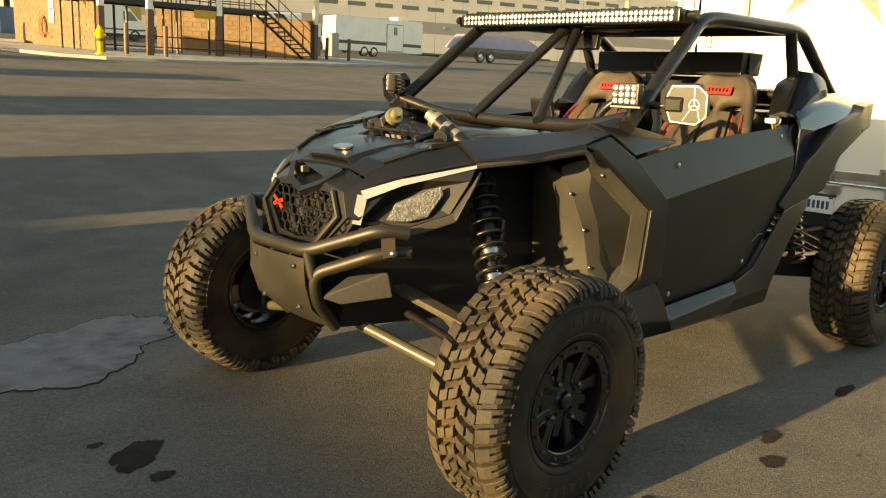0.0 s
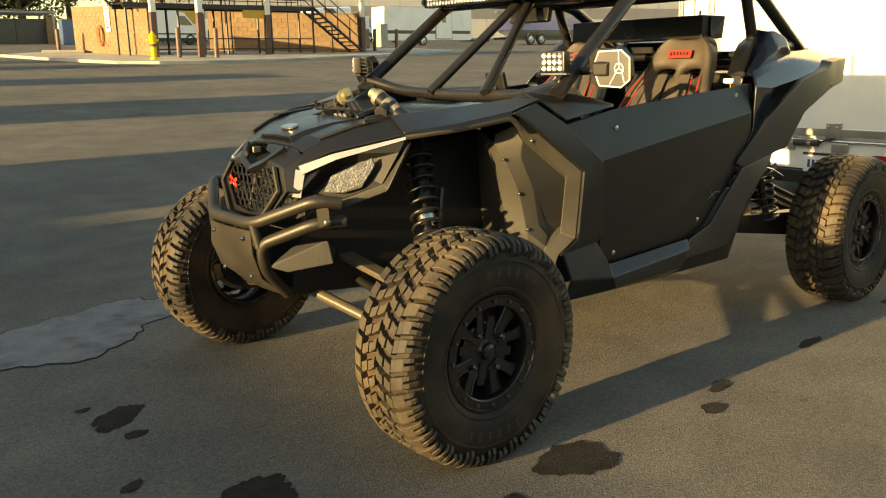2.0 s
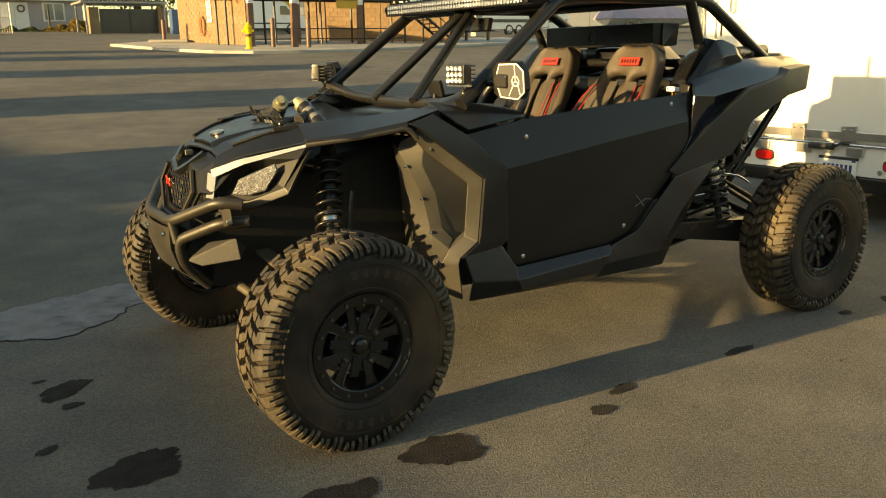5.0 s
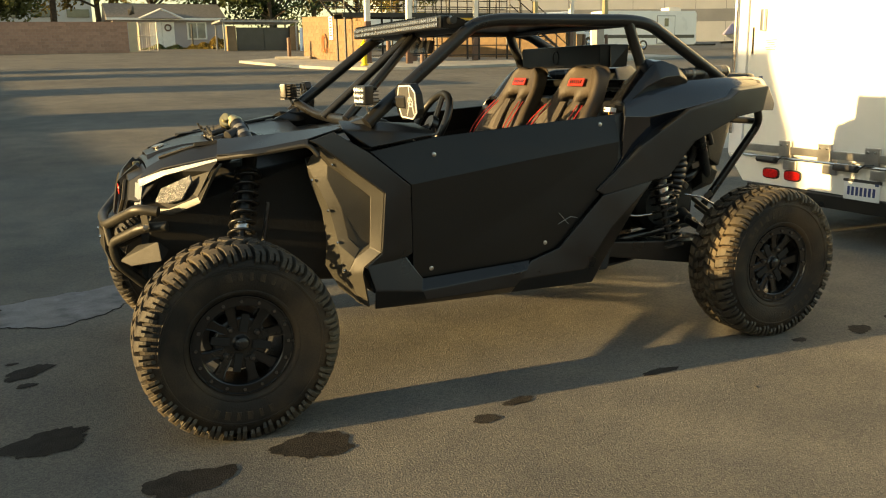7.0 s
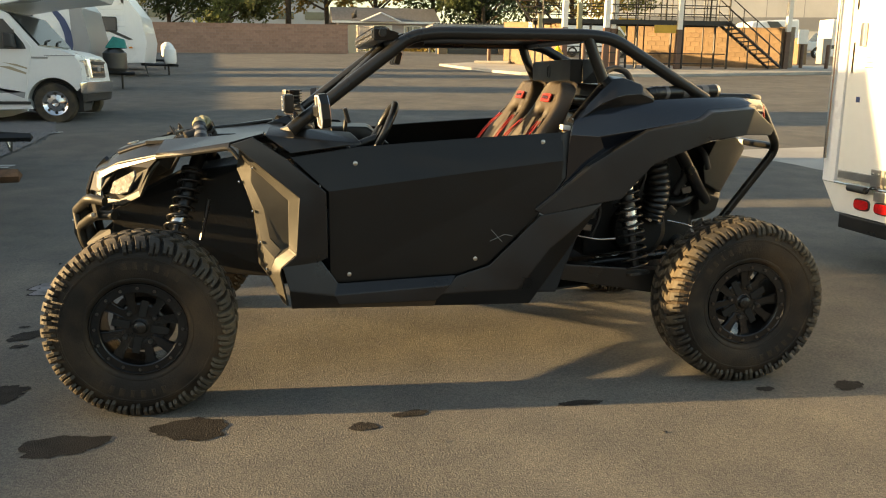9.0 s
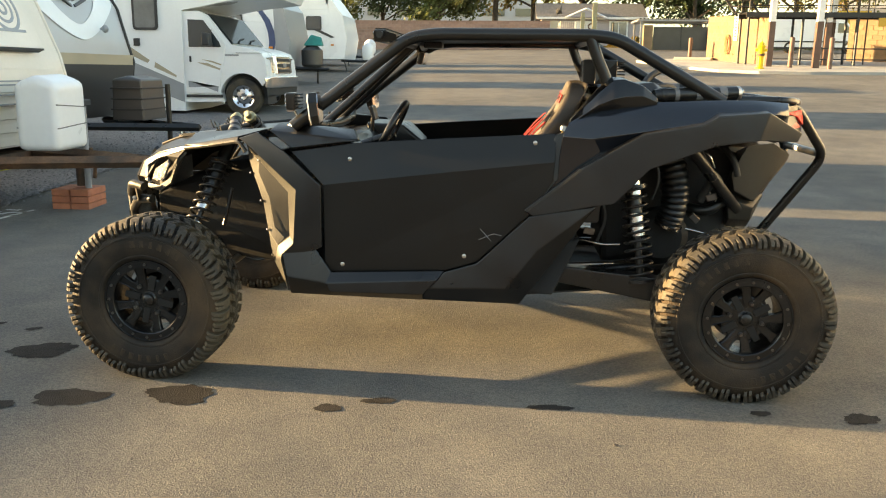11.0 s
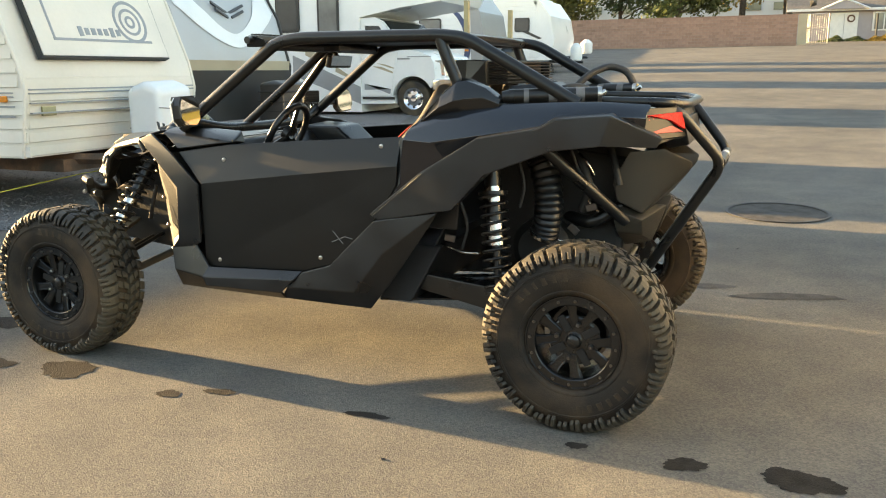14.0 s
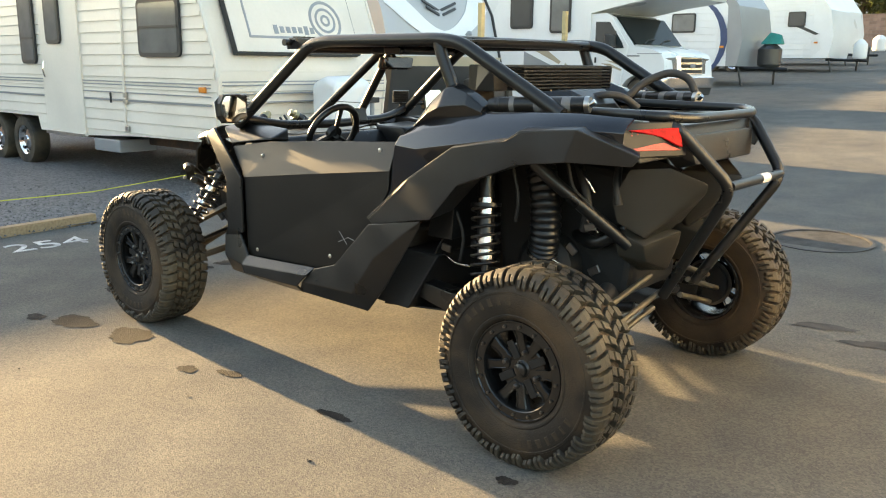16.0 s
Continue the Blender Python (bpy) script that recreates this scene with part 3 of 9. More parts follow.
# running gear and tongue
for x in (-9.25, -10.12):
    road_wheel(old, x, PY0 + 0.16, 0.335, 0.345)
wpart("chassis", box((-8.0, 3.05, 0.48), (7.0, 1.5, 0.12)), RUST, old, "rusty steel chassis")
for y in (2.35, 3.85):
    wpart("tongue_rail", tube([(-4.9, y, 0.54), (-2.95, 3.08, 0.52)], 0.055, 4), RUST, old, "rusty tongue rail")
wpart("step_box", box((-6.9, 2.15, 0.42), (0.62, 0.5, 0.16), None, 0.02), GREY_PAINT, old, "grey folded entry step")
wpart("jack_post", tube([(-3.83, 3.46, 0.20), (-3.83, 3.46, 1.02)], 0.032, 12), GREY_PAINT, old, "grey tongue jack", 40)
wpart("jack_head", box((-3.83, 3.46, 1.03), (0.10, 0.16, 0.06), None, 0.01), BLACK_TRIM, old)
wpart("jack_foot", tube([(-3.92, 3.50, 0.22), (-3.92, 3.50, 0.50)], 0.045, 10), RUST, old, "rusty jack foot", 40)
wpart("chain", tube([(-3.76, 3.42, 0.60), (-3.74, 3.45, 0.45), (-3.78, 3.5, 0.30)], 0.018, 8, 0.05), RUST, old)
cov = tagged(part("gas_bottle_cover", hull([(-0.20, -0.27, 0), (0.20, -0.27, 0), (-0.20, 0.27, 0), (0.20, 0.27, 0), (-0.20, -0.27, 0.60), (0.20, -0.27, 0.60), (-0.20, 0.27, 0.62), (0.20, 0.27, 0.62), (0, -0.24, 0.69), (0, 0.24, 0.70)], 0.075, 5), WHITE, None, "", 40, at=Matrix.Translation((-3.95, 3.12, 0.615))), "white moulded gas bottle cover on the tongue", "bottle cover")
for z, t in ((0.22, 3), (0.40, -4)):
    part("moulded_groove", box((0, 0, 0), (0.408, 0.50, 0.010), Matrix.Translation((0.0, 0, z)) @ Matrix.Rotation(radians(t), 4, "X"), 0.004, 1), GREY_PLATE, cov)
st = thing("brick_stack", "stack of red clay paver bricks under the jack", "bricks", (-3.95, 3.5, 0))
for k in range(3):
    for j in range(2):
        wpart("brick", box((-4.05 + 0.19 * j, 3.50, 0.035 + 0.068 * k), (0.18, 0.36, 0.062), None, 0.004, 1), PAVER, st)

# second trailer: grey cap, dark lower front
fif = thing("travel_trailer", "white and grey travel trailer with charcoal lower front", "travel trailer", (-9.5, 6.65, 0.1))
FY0, FY1 = 5.36, 7.92
wpart("body", prism([(-5.45, 0.70), (-5.35, 1.45), (-5.55, 2.20), (-6.05, 3.05), (-6.5, 3.35), (-13.6, 3.4), (-13.6, 0.70)], "y", FY0, FY1, 0.08, 4), GREY_CAP, fif, "grey moulded front cap", 25)
wpart("lower_front", prism([(-5.43, 0.68), (-5.33, 1.40), (-5.9, 1.40), (-5.9, 0.68)], "y", FY0 - 0.012, FY1 + 0.012, 0.03, 2), DARK_PAINT, fif, "charcoal lower front", 25)
# tan paint stands for the reflection low on the cap
wpart("tan_band", prism([(-5.342, 1.40), (-5.335, 1.54), (-5.9, 1.54), (-5.9, 1.40)], "y", FY0 - 0.01, FY1 + 0.01, 0.0), TAN_PAINT, fif, "tan band painted for a reflection")
wpart("side_skin", box((-9.8, FY0 - 0.006, 2.0), (7.4, 0.02, 2.4)), WHITE, fif, "white side wall")


def nose_x(z):
    """The second trailer's nose outline."""
    ks = ((0.70, -5.45), (1.45, -5.35), (2.20, -5.55), (3.05, -6.05), (3.35, -6.5))
    for (z0, x0), (z1, x1) in zip(ks, ks[1:]):
        if z <= z1:
            return x0 + (x1 - x0) * (z - z0) / (z1 - z0)
    return -6.5


def nose_band(name, lower, upper, material, label, up=0.012):
    """A curved graphic laid over the nose, between two curves z(y)."""
    bm = bmesh.new()
    cols = []
    for k in range(33):
        y = FY0 + 0.10 + (FY1 - FY0 - 0.20) * k / 32
        a, b = lower(y), upper(y)
        cols.append([bm.verts.new((nose_x(a + (b - a) * q / 6) + up, y, a + (b - a) * q / 6)) for q in range(7)])
    for a, b in zip(cols, cols[1:]):
        for q in range(6):
            bm.faces.new((a[q], b[q], b[q + 1], a[q + 1]))
    bmesh.ops.recalc_face_normals(bm, faces=bm.faces)
    bmesh.ops.solidify(bm, geom=bm.faces[:], thickness=0.006)
    wpart(name, bm, material, fif, label, 40)


nose_band("white_swoosh", lambda y: 1.72 + 0.42 * abs(y - 6.64) ** 1.6, lambda y: 1.92 + 0.75 * abs(y - 6.64) ** 1.7, WHITE, "white swoosh graphic")
for s in (-1, 1):
    for q in range(2):
        z = 2.28 - 0.07 * q
        m = Matrix.Translation((nose_x(z) + 0.02, 6.64 + s * 0.19, z)) @ Matrix.Rotation(radians(s * 20), 4, "X") @ Matrix.Rotation(radians(-20), 4, "Y")
        wpart("chevron_badge", box((0, 0, 0), (0.03, 0.42 - 0.1 * q, 0.045), m, 0.01), DARK_PAINT, fif, "dark chevron badge")
wpart("nose_edge", tube([(-5.44, FY1, 0.70), (-5.34, FY1, 1.45), (-5.54, FY1, 2.20), (-6.04, FY1, 3.05)], 0.025, 8), BLACK_TRIM, fif, "black nose edge moulding", 60)
wpart("nose_ball", lathe(bmesh.new(), [(0, 0.0), (0.05, 0.03), (0.08, 0.055), (0.11, 0.05), (0.14, 0.0)], 14, "x"), GREY_PAINT, fif, "small nose camera ball", 60).location = (-5.40, 7.05, 1.88)
wpart("tongue_rail", tube([(-5.6, 5.9, 0.62), (-3.9, 6.65, 0.58)], 0.05, 4), DARK_METAL, fif)
wpart("tongue_rail", tube([(-5.6, 7.4, 0.62), (-3.9, 6.65, 0.58)], 0.05, 4), DARK_METAL, fif)
wpart("jack_post", tube([(-4.35, 6.75, 0.1), (-4.35, 6.75, 1.15)], 0.035, 10), DARK_METAL, fif, "black tongue jack", 40)
wpart("chain", tube([(-4.25, 6.8, 0.60), (-4.2, 6.85, 0.38), (-4.15, 6.75, 0.55)], 0.015, 6, 0.05), STEEL, fif)
bx = tagged(part("battery_cover", hull([(-0.22, -0.38, 0), (0.22, -0.38, 0), (-0.22, 0.38, 0), (0.22, 0.38, 0), (-0.20, -0.36, 0.55), (0.20, -0.36, 0.55), (-0.20, 0.36, 0.55), (0.20, 0.36, 0.55), (0, 0.3, 0.60), (0, -0.3, 0.60)], 0.03, 3), DARK_PAINT, None, "", 30, at=Matrix.Translation((-4.85, 6.95, 0.66))), "black moulded gas bottle cover on the tongue", "bottle cover")
for k in range(3):
    part("moulded_groove", box((0, 0, 0.15 + 0.14 * k), (0.45, 0.77, 0.02), None, 0.004, 1), BLACK_TRIM, bx)
for x in (-9.6, -10.5):
    road_wheel(fif, x, FY0 + 0.15, 0.42, 0.36)

# motorhome
mh = thing("motorhome", "white cab-over motorhome with grey and tan stripes", "motorhome", (-8.0, 12.25, 0.5))
MY0, MY1 = 11.15, 13.45
wpart("house_body", prism([(-6.05, 0.62), (-6.05, 2.46), (-5.2, 2.62), (-4.35, 2.72), (-4.20, 3.0), (-4.5, 3.42), (-5.2, 3.62), (-12.6, 3.66), (-12.6, 0.62)], "y", MY0, MY1, 0.05, 3), WHITE, mh, "white fibreglass house body", 25)
wpart("cab", prism([(-6.06, 0.78), (-6.06, 2.44), (-5.74, 2.46), (-5.57, 2.38), (-5.14, 1.85), (-4.80, 1.79), (-4.58, 1.71), (-4.50, 1.58), (-4.46, 1.20)] + [(-4.95 + 0.43 * math.cos(radians(a)), 0.90 + 0.43 * math.sin(radians(a))) for a in range(28, 181, 12)] + [(-5.30, 0.80)], "y", MY0 + 0.04, MY1 - 0.12, 0.045, 4), WHITE, mh, "white van cab with a short sloping bonnet", 30)
wpart("windscreen", prism([(-5.70, 2.44), (-5.550, 2.395), (-5.120, 1.875), (-5.24, 1.85)], "y", MY0 + 0.12, MY1 - 0.20, 0.01, 1), WINDSCREEN, mh, "raked dark windscreen")
wpart("windscreen_gasket", prism([(-5.745, 2.415), (-5.552, 2.35), (-5.130, 1.85), (-5.25, 1.84)], "y", MY0 + 0.095, MY0 + 0.118, 0.004, 1), BLACK_TRIM, mh)
for y in (11.55, 12.25):
    wpart("wiper", tube([(-5.10, y, 1.885), (-5.17, y + 0.30, 1.960), (-5.20, y + 0.62, 1.985)], 0.014, 6), BLACK_TRIM, mh)
wpart("wheel_well", box((-4.95, MY0 + 0.55, 1.03), (0.84, 0.6, 0.56)), BLACK_TRIM, mh, "dark wheel well")
wpart("mirror_arm", tube([(-5.52, MY0 - 0.10, 1.90), (-5.48, MY0 + 0.03, 1.84)], 0.02, 8), BLACK_TRIM, mh)
wpart("name_badge", box((-5.13, MY0 + 0.036, 1.66), (0.26, 0.008, 0.03)), GREY_PAINT, mh)
wpart("sill_moulding", box((-5.68, MY0 + 0.03, 0.90), (0.7, 0.03, 0.05)), BLACK_TRIM, mh)
cd = wpart("cab_door", prism([(-6.00, 0.95), (-5.40, 0.95), (-5.33, 1.40), (-5.24, 1.84), (-5.60, 2.36), (-6.00, 2.36)], "y", MY0 + 0.04, MY0 + 0.018, 0.012, 2), WHITE, mh, "white cab door")
wpart("cab_door_window", prism([(-5.94, 1.80), (-5.32, 1.80), (-5.36, 1.90), (-5.64, 2.29), (-5.94, 2.30)], "y", MY0 + 0.03, MY0 + 0.010, 0.02, 2), GLASS, cd, "dark cab window")
wpart("quarter_bar", box((-5.50, MY0 + 0.006, 1.96), (0.018, 0.012, 0.32)), BLACK_TRIM, cd)
wpart("door_handle", box((-5.92, MY0 + 0.01, 1.58), (0.035, 0.03, 0.11), None, 0.01), BLACK_TRIM, cd)
wpart("cab_mirror", hull([(-5.60, MY0 - 0.26, 1.82), (-5.45, MY0 - 0.26, 1.82), (-5.60, MY0 - 0.04, 1.82), (-5.45, MY0 - 0.04, 1.82), (-5.60, MY0 - 0.26, 2.06), (-5.47, MY0 - 0.24, 2.04), (-5.60, MY0 - 0.05, 2.06), (-5.47, MY0 - 0.06, 2.04)], 0.03, 3), BLACK_TRIM, mh, "black cab mirror", 40)
side_window(mh, -6.98, -6.50, 2.10, 2.95, MY0, glass=GLASS_PALE)
side_window(mh, -7.95, -7.40, 2.20, 2.90, MY0, glass=GLASS)
side_window(mh, -9.8, -8.6, 2.15, 2.85, MY0, glass=GLASS)
wpart("service_port", box((-6.93, MY0 - 0.01, 1.88), (0.12, 0.03, 0.14), None, 0.01), BLACK_TRIM, mh)
for pts, mt in (([(-7.6, 1.35), (-6.06, 0.78), (-6.06, 1.12), (-7.6, 1.75)], GREY_PAINT), ([(-7.3, 1.95), (-6.7, 1.55), (-6.75, 1.50), (-7.3, 1.75)], TAN_PAINT), ([(-6.6, 1.52), (-6.2, 1.28), (-6.2, 1.24), (-6.62, 1.42)], TAN_PAINT),
                ([(-6.2, 2.98), (-4.6, 2.80), (-4.6, 2.90), (-5.4, 3.05), (-6.2, 3.12)], DARK_PAINT), ([(-7.6, 3.10), (-6.2, 2.98), (-6.2, 3.12), (-7.6, 3.22)], DARK_PAINT)):
    wpart("body_stripe", prism(pts, "y", MY0, MY0 - 0.006), mt, mh)
for pts, mt in (([(-5.98, 1.18), (-5.42, 0.98), (-5.40, 1.08), (-5.98, 1.06)], GREY_PAINT), ([(-5.80, 1.52), (-5.36, 1.38), (-5.35, 1.41), (-5.60, 1.51)], TAN_PAINT), ([(-5.72, 1.58), (-5.34, 1.47), (-5.33, 1.49), (-5.50, 1.55)], TAN_PAINT)):
    wpart("cab_stripe", prism(pts, "y", MY0 + 0.019, MY0 + 0.012), mt, mh)
gl = wpart("grille", hull([(-4.52, 11.75, 1.30), (-4.52, 12.82, 1.30), (-4.54, 11.75, 1.68), (-4.54, 12.82, 1.68), (-4.43, 11.80, 1.32), (-4.43, 12.77, 1.32), (-4.46, 11.80, 1.65), (-4.46, 12.77, 1.65)], 0.015, 2), CHROME, mh, "chrome barred grille", 30)
for k in range(3):
    wpart("grille_slot", box((-4.436 - 0.008 * k, 12.285, 1.375 + 0.105 * k), (0.03, 0.88, 0.062), None, 0.006, 1), BLACK_TRIM, gl)
wpart("grille_badge", prism([(12.285 + 0.11 * math.cos(a * math.pi / 10), 1.48 + 0.045 * math.sin(a * math.pi / 10)) for a in range(20)], "x", -4.44, -4.415), GREY_PAINT, gl, "plain oval badge")
for s, y in ((-1, 11.50), (1, 13.07)):
    h_ = wpart("headlamp", hull([(-4.66, y + s * 0.25, 1.32), (-4.66, y + s * 0.25, 1.62), (-4.50, y + s * 0.22, 1.33), (-4.52, y + s * 0.22, 1.62), (-4.46, y - s * 0.20, 1.33), (-4.49, y - s * 0.20, 1.64), (-4.60, y - s * 0.20, 1.33), (-4.60, y - s * 0.20, 1.64)], 0.015, 2), LENS, mh, "clear headlamp unit", 30)
    wpart("turn_lamp", hull([(-4.67, y + s * 0.262, 1.40), (-4.67, y + s * 0.262, 1.52), (-4.49, y + s * 0.235, 1.40), (-4.50, y + s * 0.235, 1.52), (-4.60, y + s * 0.20, 1.40), (-4.60, y + s * 0.20, 1.52)], 0.004, 1), AMBER, h_, "amber turn lamp")
wpart("bumper", hull([(-4.50, 11.14, 1.06), (-4.42, 11.24, 1.05), (-4.50, 11.14, 1.26), (-4.40, 11.24, 1.27), (-4.50, 13.40, 1.06), (-4.42, 13.31, 1.05), (-4.50, 13.40, 1.26), (-4.40, 13.31, 1.27), (-4.36, 11.6, 1.06), (-4.35, 11.6, 1.27), (-4.36, 12.95, 1.06), (-4.35, 12.95, 1.27)], 0.03, 3), CHROME, mh, "chrome front bumper", 30)
wpart("bumper_valance", hull([(-4.49, 11.24, 0.90), (-4.44, 11.34, 0.92), (-4.49, 13.30, 0.90), (-4.44, 13.20, 0.92), (-4.49, 11.20, 1.08), (-4.42, 11.30, 1.07), (-4.49, 13.34, 1.08), (-4.42, 13.25, 1.07)], 0.02, 2), BLACK_TRIM, mh, "black bumper valance", 30)
wpart("bonnet_seam", box((-4.80, MY0 + 0.035, 1.70), (0.50, 0.012, 0.012)), GREY_PAINT, mh)
for y in (MY0 + 0.18, MY1 - 0.26):
    road_wheel(mh, -4.95, y, 0.895, 0.352)
for x in (-9.9,):
    road_wheel(mh, x, MY0 + 0.2, 0.895, 0.352)
wpart("roof_unit", hull([(-8.6, 12.0, 3.66), (-7.6, 12.0, 3.66), (-8.6, 12.8, 3.66), (-7.6, 12.8, 3.66), (-8.5, 12.05, 3.92), (-7.8, 12.05, 3.92), (-8.5, 12.75, 3.92), (-7.8, 12.75, 3.92)], 0.04, 2), WHITE, mh, "white roof unit", 30)
# the whole motorhome is scaled up about the camera's standpoint and shifted to fit its view
mh.matrix_world = Matrix.Translation((-0.503, -4.173, 1.274)) @ Matrix.Scale(1.085, 4) @ Matrix.Translation((0.643, 4.173, -1.334)) @ mh.matrix_world


# three more trailers down the row
def row_trailer(x, y0, y1, z0, swoosh, cap, label):
    t = thing("travel_trailer", label, "travel trailer", (x - 3.5, (y0 + y1) / 2, z0 - 0.55), "trailers down the row")
    pf = [(x, z0), (x + 0.12, z0 + 0.8), (x - 0.05, z0 + 1.7), (x - 0.6, z0 + 2.45), (x - 7.2, z0 + 2.55), (x - 7.2, z0)]
    wpart("body", prism(pf, "y", y0, y1, 0.07, 3), WHITE, t, "white ribbed body", 25)
    wpart("nose_cap", prism([(p[0] + 0.02, p[1]) for p in pf[:4]] + [(x - 0.85, z0 + 2.45), (x - 0.35, z0 + 1.7), (x - 0.3, z0)], "y", y0 - 0.012, y1 + 0.012, 0.05, 3), cap, t, "moulded front cap", 25)
    for k in range(11):
        wpart("siding_strip", box((x - 3.9, y0 - 0.004, z0 + 0.2 + 0.2 * k), (6.6, 0.016, 0.185), None, 0.006, 1), WHITE, t)
    side_window(t, x - 2.05, x - 1.30, z0 + 0.97, z0 + 1.53, y0 - 0.012, glass=GLASS_PALE) if swoosh else side_window(t, x - 1.50, x - 0.88, z0 + 1.12, z0 + 1.66, y0 - 0.012)
    side_window(t, x - 4.6, x - 3.6, z0 + 1.15, z0 + 1.75, y0 - 0.012)
    if swoosh:
        for k in range(9):
            a0, a1 = radians(-62 + 15 * k), radians(-62 + 15 * (k + 1))
            c = (x - 1.65, z0 + 0.75)
            r_ = 1.25
            w0, w1 = 0.10 * math.sin(math.pi * (k + 0.3) / 9.6), 0.10 * math.sin(math.pi * (k + 1.3) / 9.6)
            q = [(c[0] + (r_ + w0) * math.cos(a0), c[1] + (r_ + w0) * math.sin(a0)), (c[0] + (r_ + w1) * math.cos(a1), c[1] + (r_ + w1) * math.sin(a1)), (c[0] + (r_ - w1) * math.cos(a1), c[1] + (r_ - w1) * math.sin(a1)), (c[0] + (r_ - w0) * math.cos(a0), c[1] + (r_ - w0) * math.sin(a0))]
            wpart("swoosh", prism(q, "y", y0 - 0.014, y0 - 0.020), BLUE_PAINT, t, "navy swoosh graphic")
    else:
        wpart("swoosh", prism([(x - 1.2, z0 + 1.25), (x - 0.35, z0 + 0.85), (x - 0.5, z0 + 0.82), (x - 1.25, z0 + 1.15)], "y", y0 - 0.014, y0 - 0.020), DARK_PAINT, t, "dark swoosh graphic")
    wpart("marker", box((x - 0.45, y0 - 0.03, z0 + 0.55), (0.12, 0.04, 0.06)), AMBER, t)
    for y in (y0 + 0.5, y1 - 0.5):
        wpart("tongue_rail", tube([(x - 0.2, y, z0 - 0.05), (x + 1.05, (y0 + y1) / 2, z0 - 0.08)], 0.05, 4), DARK_METAL, t)
    wpart("jack_post", tube([(x + 0.70, (y0 + y1) / 2, z0 - 0.55), (x + 0.70, (y0 + y1) / 2, z0 + 0.25)], 0.035, 8), DARK_METAL, t)
    wpart("jack_foot", box((x + 0.70, (y0 + y1) / 2, z0 - 0.56), (0.16, 0.16, 0.04)), DARK_METAL, t)
    wpart("leg", tube([(x + 0.1, y0 + 0.3, z0 - 0.58), (x - 0.05, y0 + 0.3, z0)], 0.03, 6), DARK_METAL, t)
    for q in (x - 3.5, x - 4.4):
        road_wheel(t, q, y0 + 0.15, z0 - 0.22, 0.34)
    return t


row_trailer(-6.55, 21.0, 23.4, 1.44, True, GREY_PAINT, "white travel trailer with navy swoosh and grey cap")
row_trailer(-6.40, 29.2, 31.6, 1.76, False, WHITE, "white ribbed travel trailer with dark swoosh")
row_trailer(-7.35, 34.6, 37.0, 2.02, False, WHITE, "white rounded travel trailer at the end of the row")
for x, y, z, m_, w_ in ((-6.02, 22.2, 1.42, DARK_PAINT, 0.34), (-5.62, 30.4, 1.74, WHITE, 0.24), (-6.90, 38.5, 2.16, WHITE, 0.30)):
    tagged(part("gas_bottle", lathe(bmesh.new(), [(0, 0.0), (0, w_ * 0.8), (0.08, w_), (0.52, w_), (0.64, w_ * 0.6), (0.70, w_ * 0.3), (0.70, 0.0)], 20, "z"), m_, None, "", 40, at=Matrix.Translation((x, y, z))), "covered gas bottle on a trailer tongue", "gas bottle", "tongue gas bottles")
tagged(part("tongue_tarp", hull([(-0.3, -0.25, 0), (0.3, -0.2, 0), (-0.3, 0.25, 0), (0.25, 0.3, 0.0), (-0.1, 0, 0.36), (0.22, 0.1, 0.28)], 0.04, 2), TEAL, None, "", 40, at=Matrix.Translation((-5.95, 22.2, 2.08))), "teal tarp bundle set on a trailer tongue to fit the camera's view", "tarp")

# white enclosed trailer behind the buggy
TX, TY0, TY1, TZ0, TZ1 = 3.385, -0.86, 1.66, 0.36, 2.95
wt = thing("cargo_trailer", "white enclosed cargo trailer with ramp door behind the buggy", "cargo trailer", (6.5, 0.4, 0))
wpart("body", prism([(TY0, 0.56), (TY0 + 0.18, TZ0), (TY1 - 0.18, TZ0), (TY1, 0.56), (TY1, TZ1 - 0.1), (TY1 - 0.1, TZ1), (TY0 + 0.1, TZ1), (TY0, TZ1 - 0.1)], "x", TX + 0.02, TX + 6.6, 0.012, 2), WHITE_TRAILER, wt, "white sheet-metal body", 25)
rd = wpart("ramp_door", prism([(TY0 + 0.17, 0.60), (TY1 - 0.17, 0.60), (TY1 - 0.17, TZ1 - 0.16), (TY0 + 0.17, TZ1 - 0.16)], "x", TX + 0.02, TX - 0.012, 0.008, 2), WHITE_TRAILER, wt, "white rear ramp door")
for y in (TY0 + 0.085, TY1 - 0.085):
    wpart("corner_post", box((TX - 0.002, y, 1.75), (0.05, 0.15, 2.35), None, 0.012), WHITE, wt, "white corner post", 30)
    wpart("door_rod", tube([(TX - 0.05, y + (0.03 if y > 0 else -0.03), 0.75), (TX - 0.05, y + (0.03 if y > 0 else -0.03), 2.85)], 0.014, 8), CHROME, wt, "chrome door rod", 40)
wpart("lower_sill", prism([(TY0 + 0.02, 0.57), (TY0 + 0.20, TZ0), (TY1 - 0.20, TZ0), (TY1 - 0.02, 0.57)], "x", TX + 0.02, TX - 0.022, 0.008, 2), WHITE_TRAILER, wt, "white rear sill")
wpart("hinge_rail", box((TX - 0.024, 0.4, 0.648), (0.022, 2.1, 0.06), None, 0.004), ALLOY, wt, "bright hinge rail")
wpart("hinge_rod", tube([(TX - 0.045, TY0 + 0.25, 0.585), (TX - 0.045, TY1 - 0.2, 0.585)], 0.011, 8), STEEL, wt, "", 40)
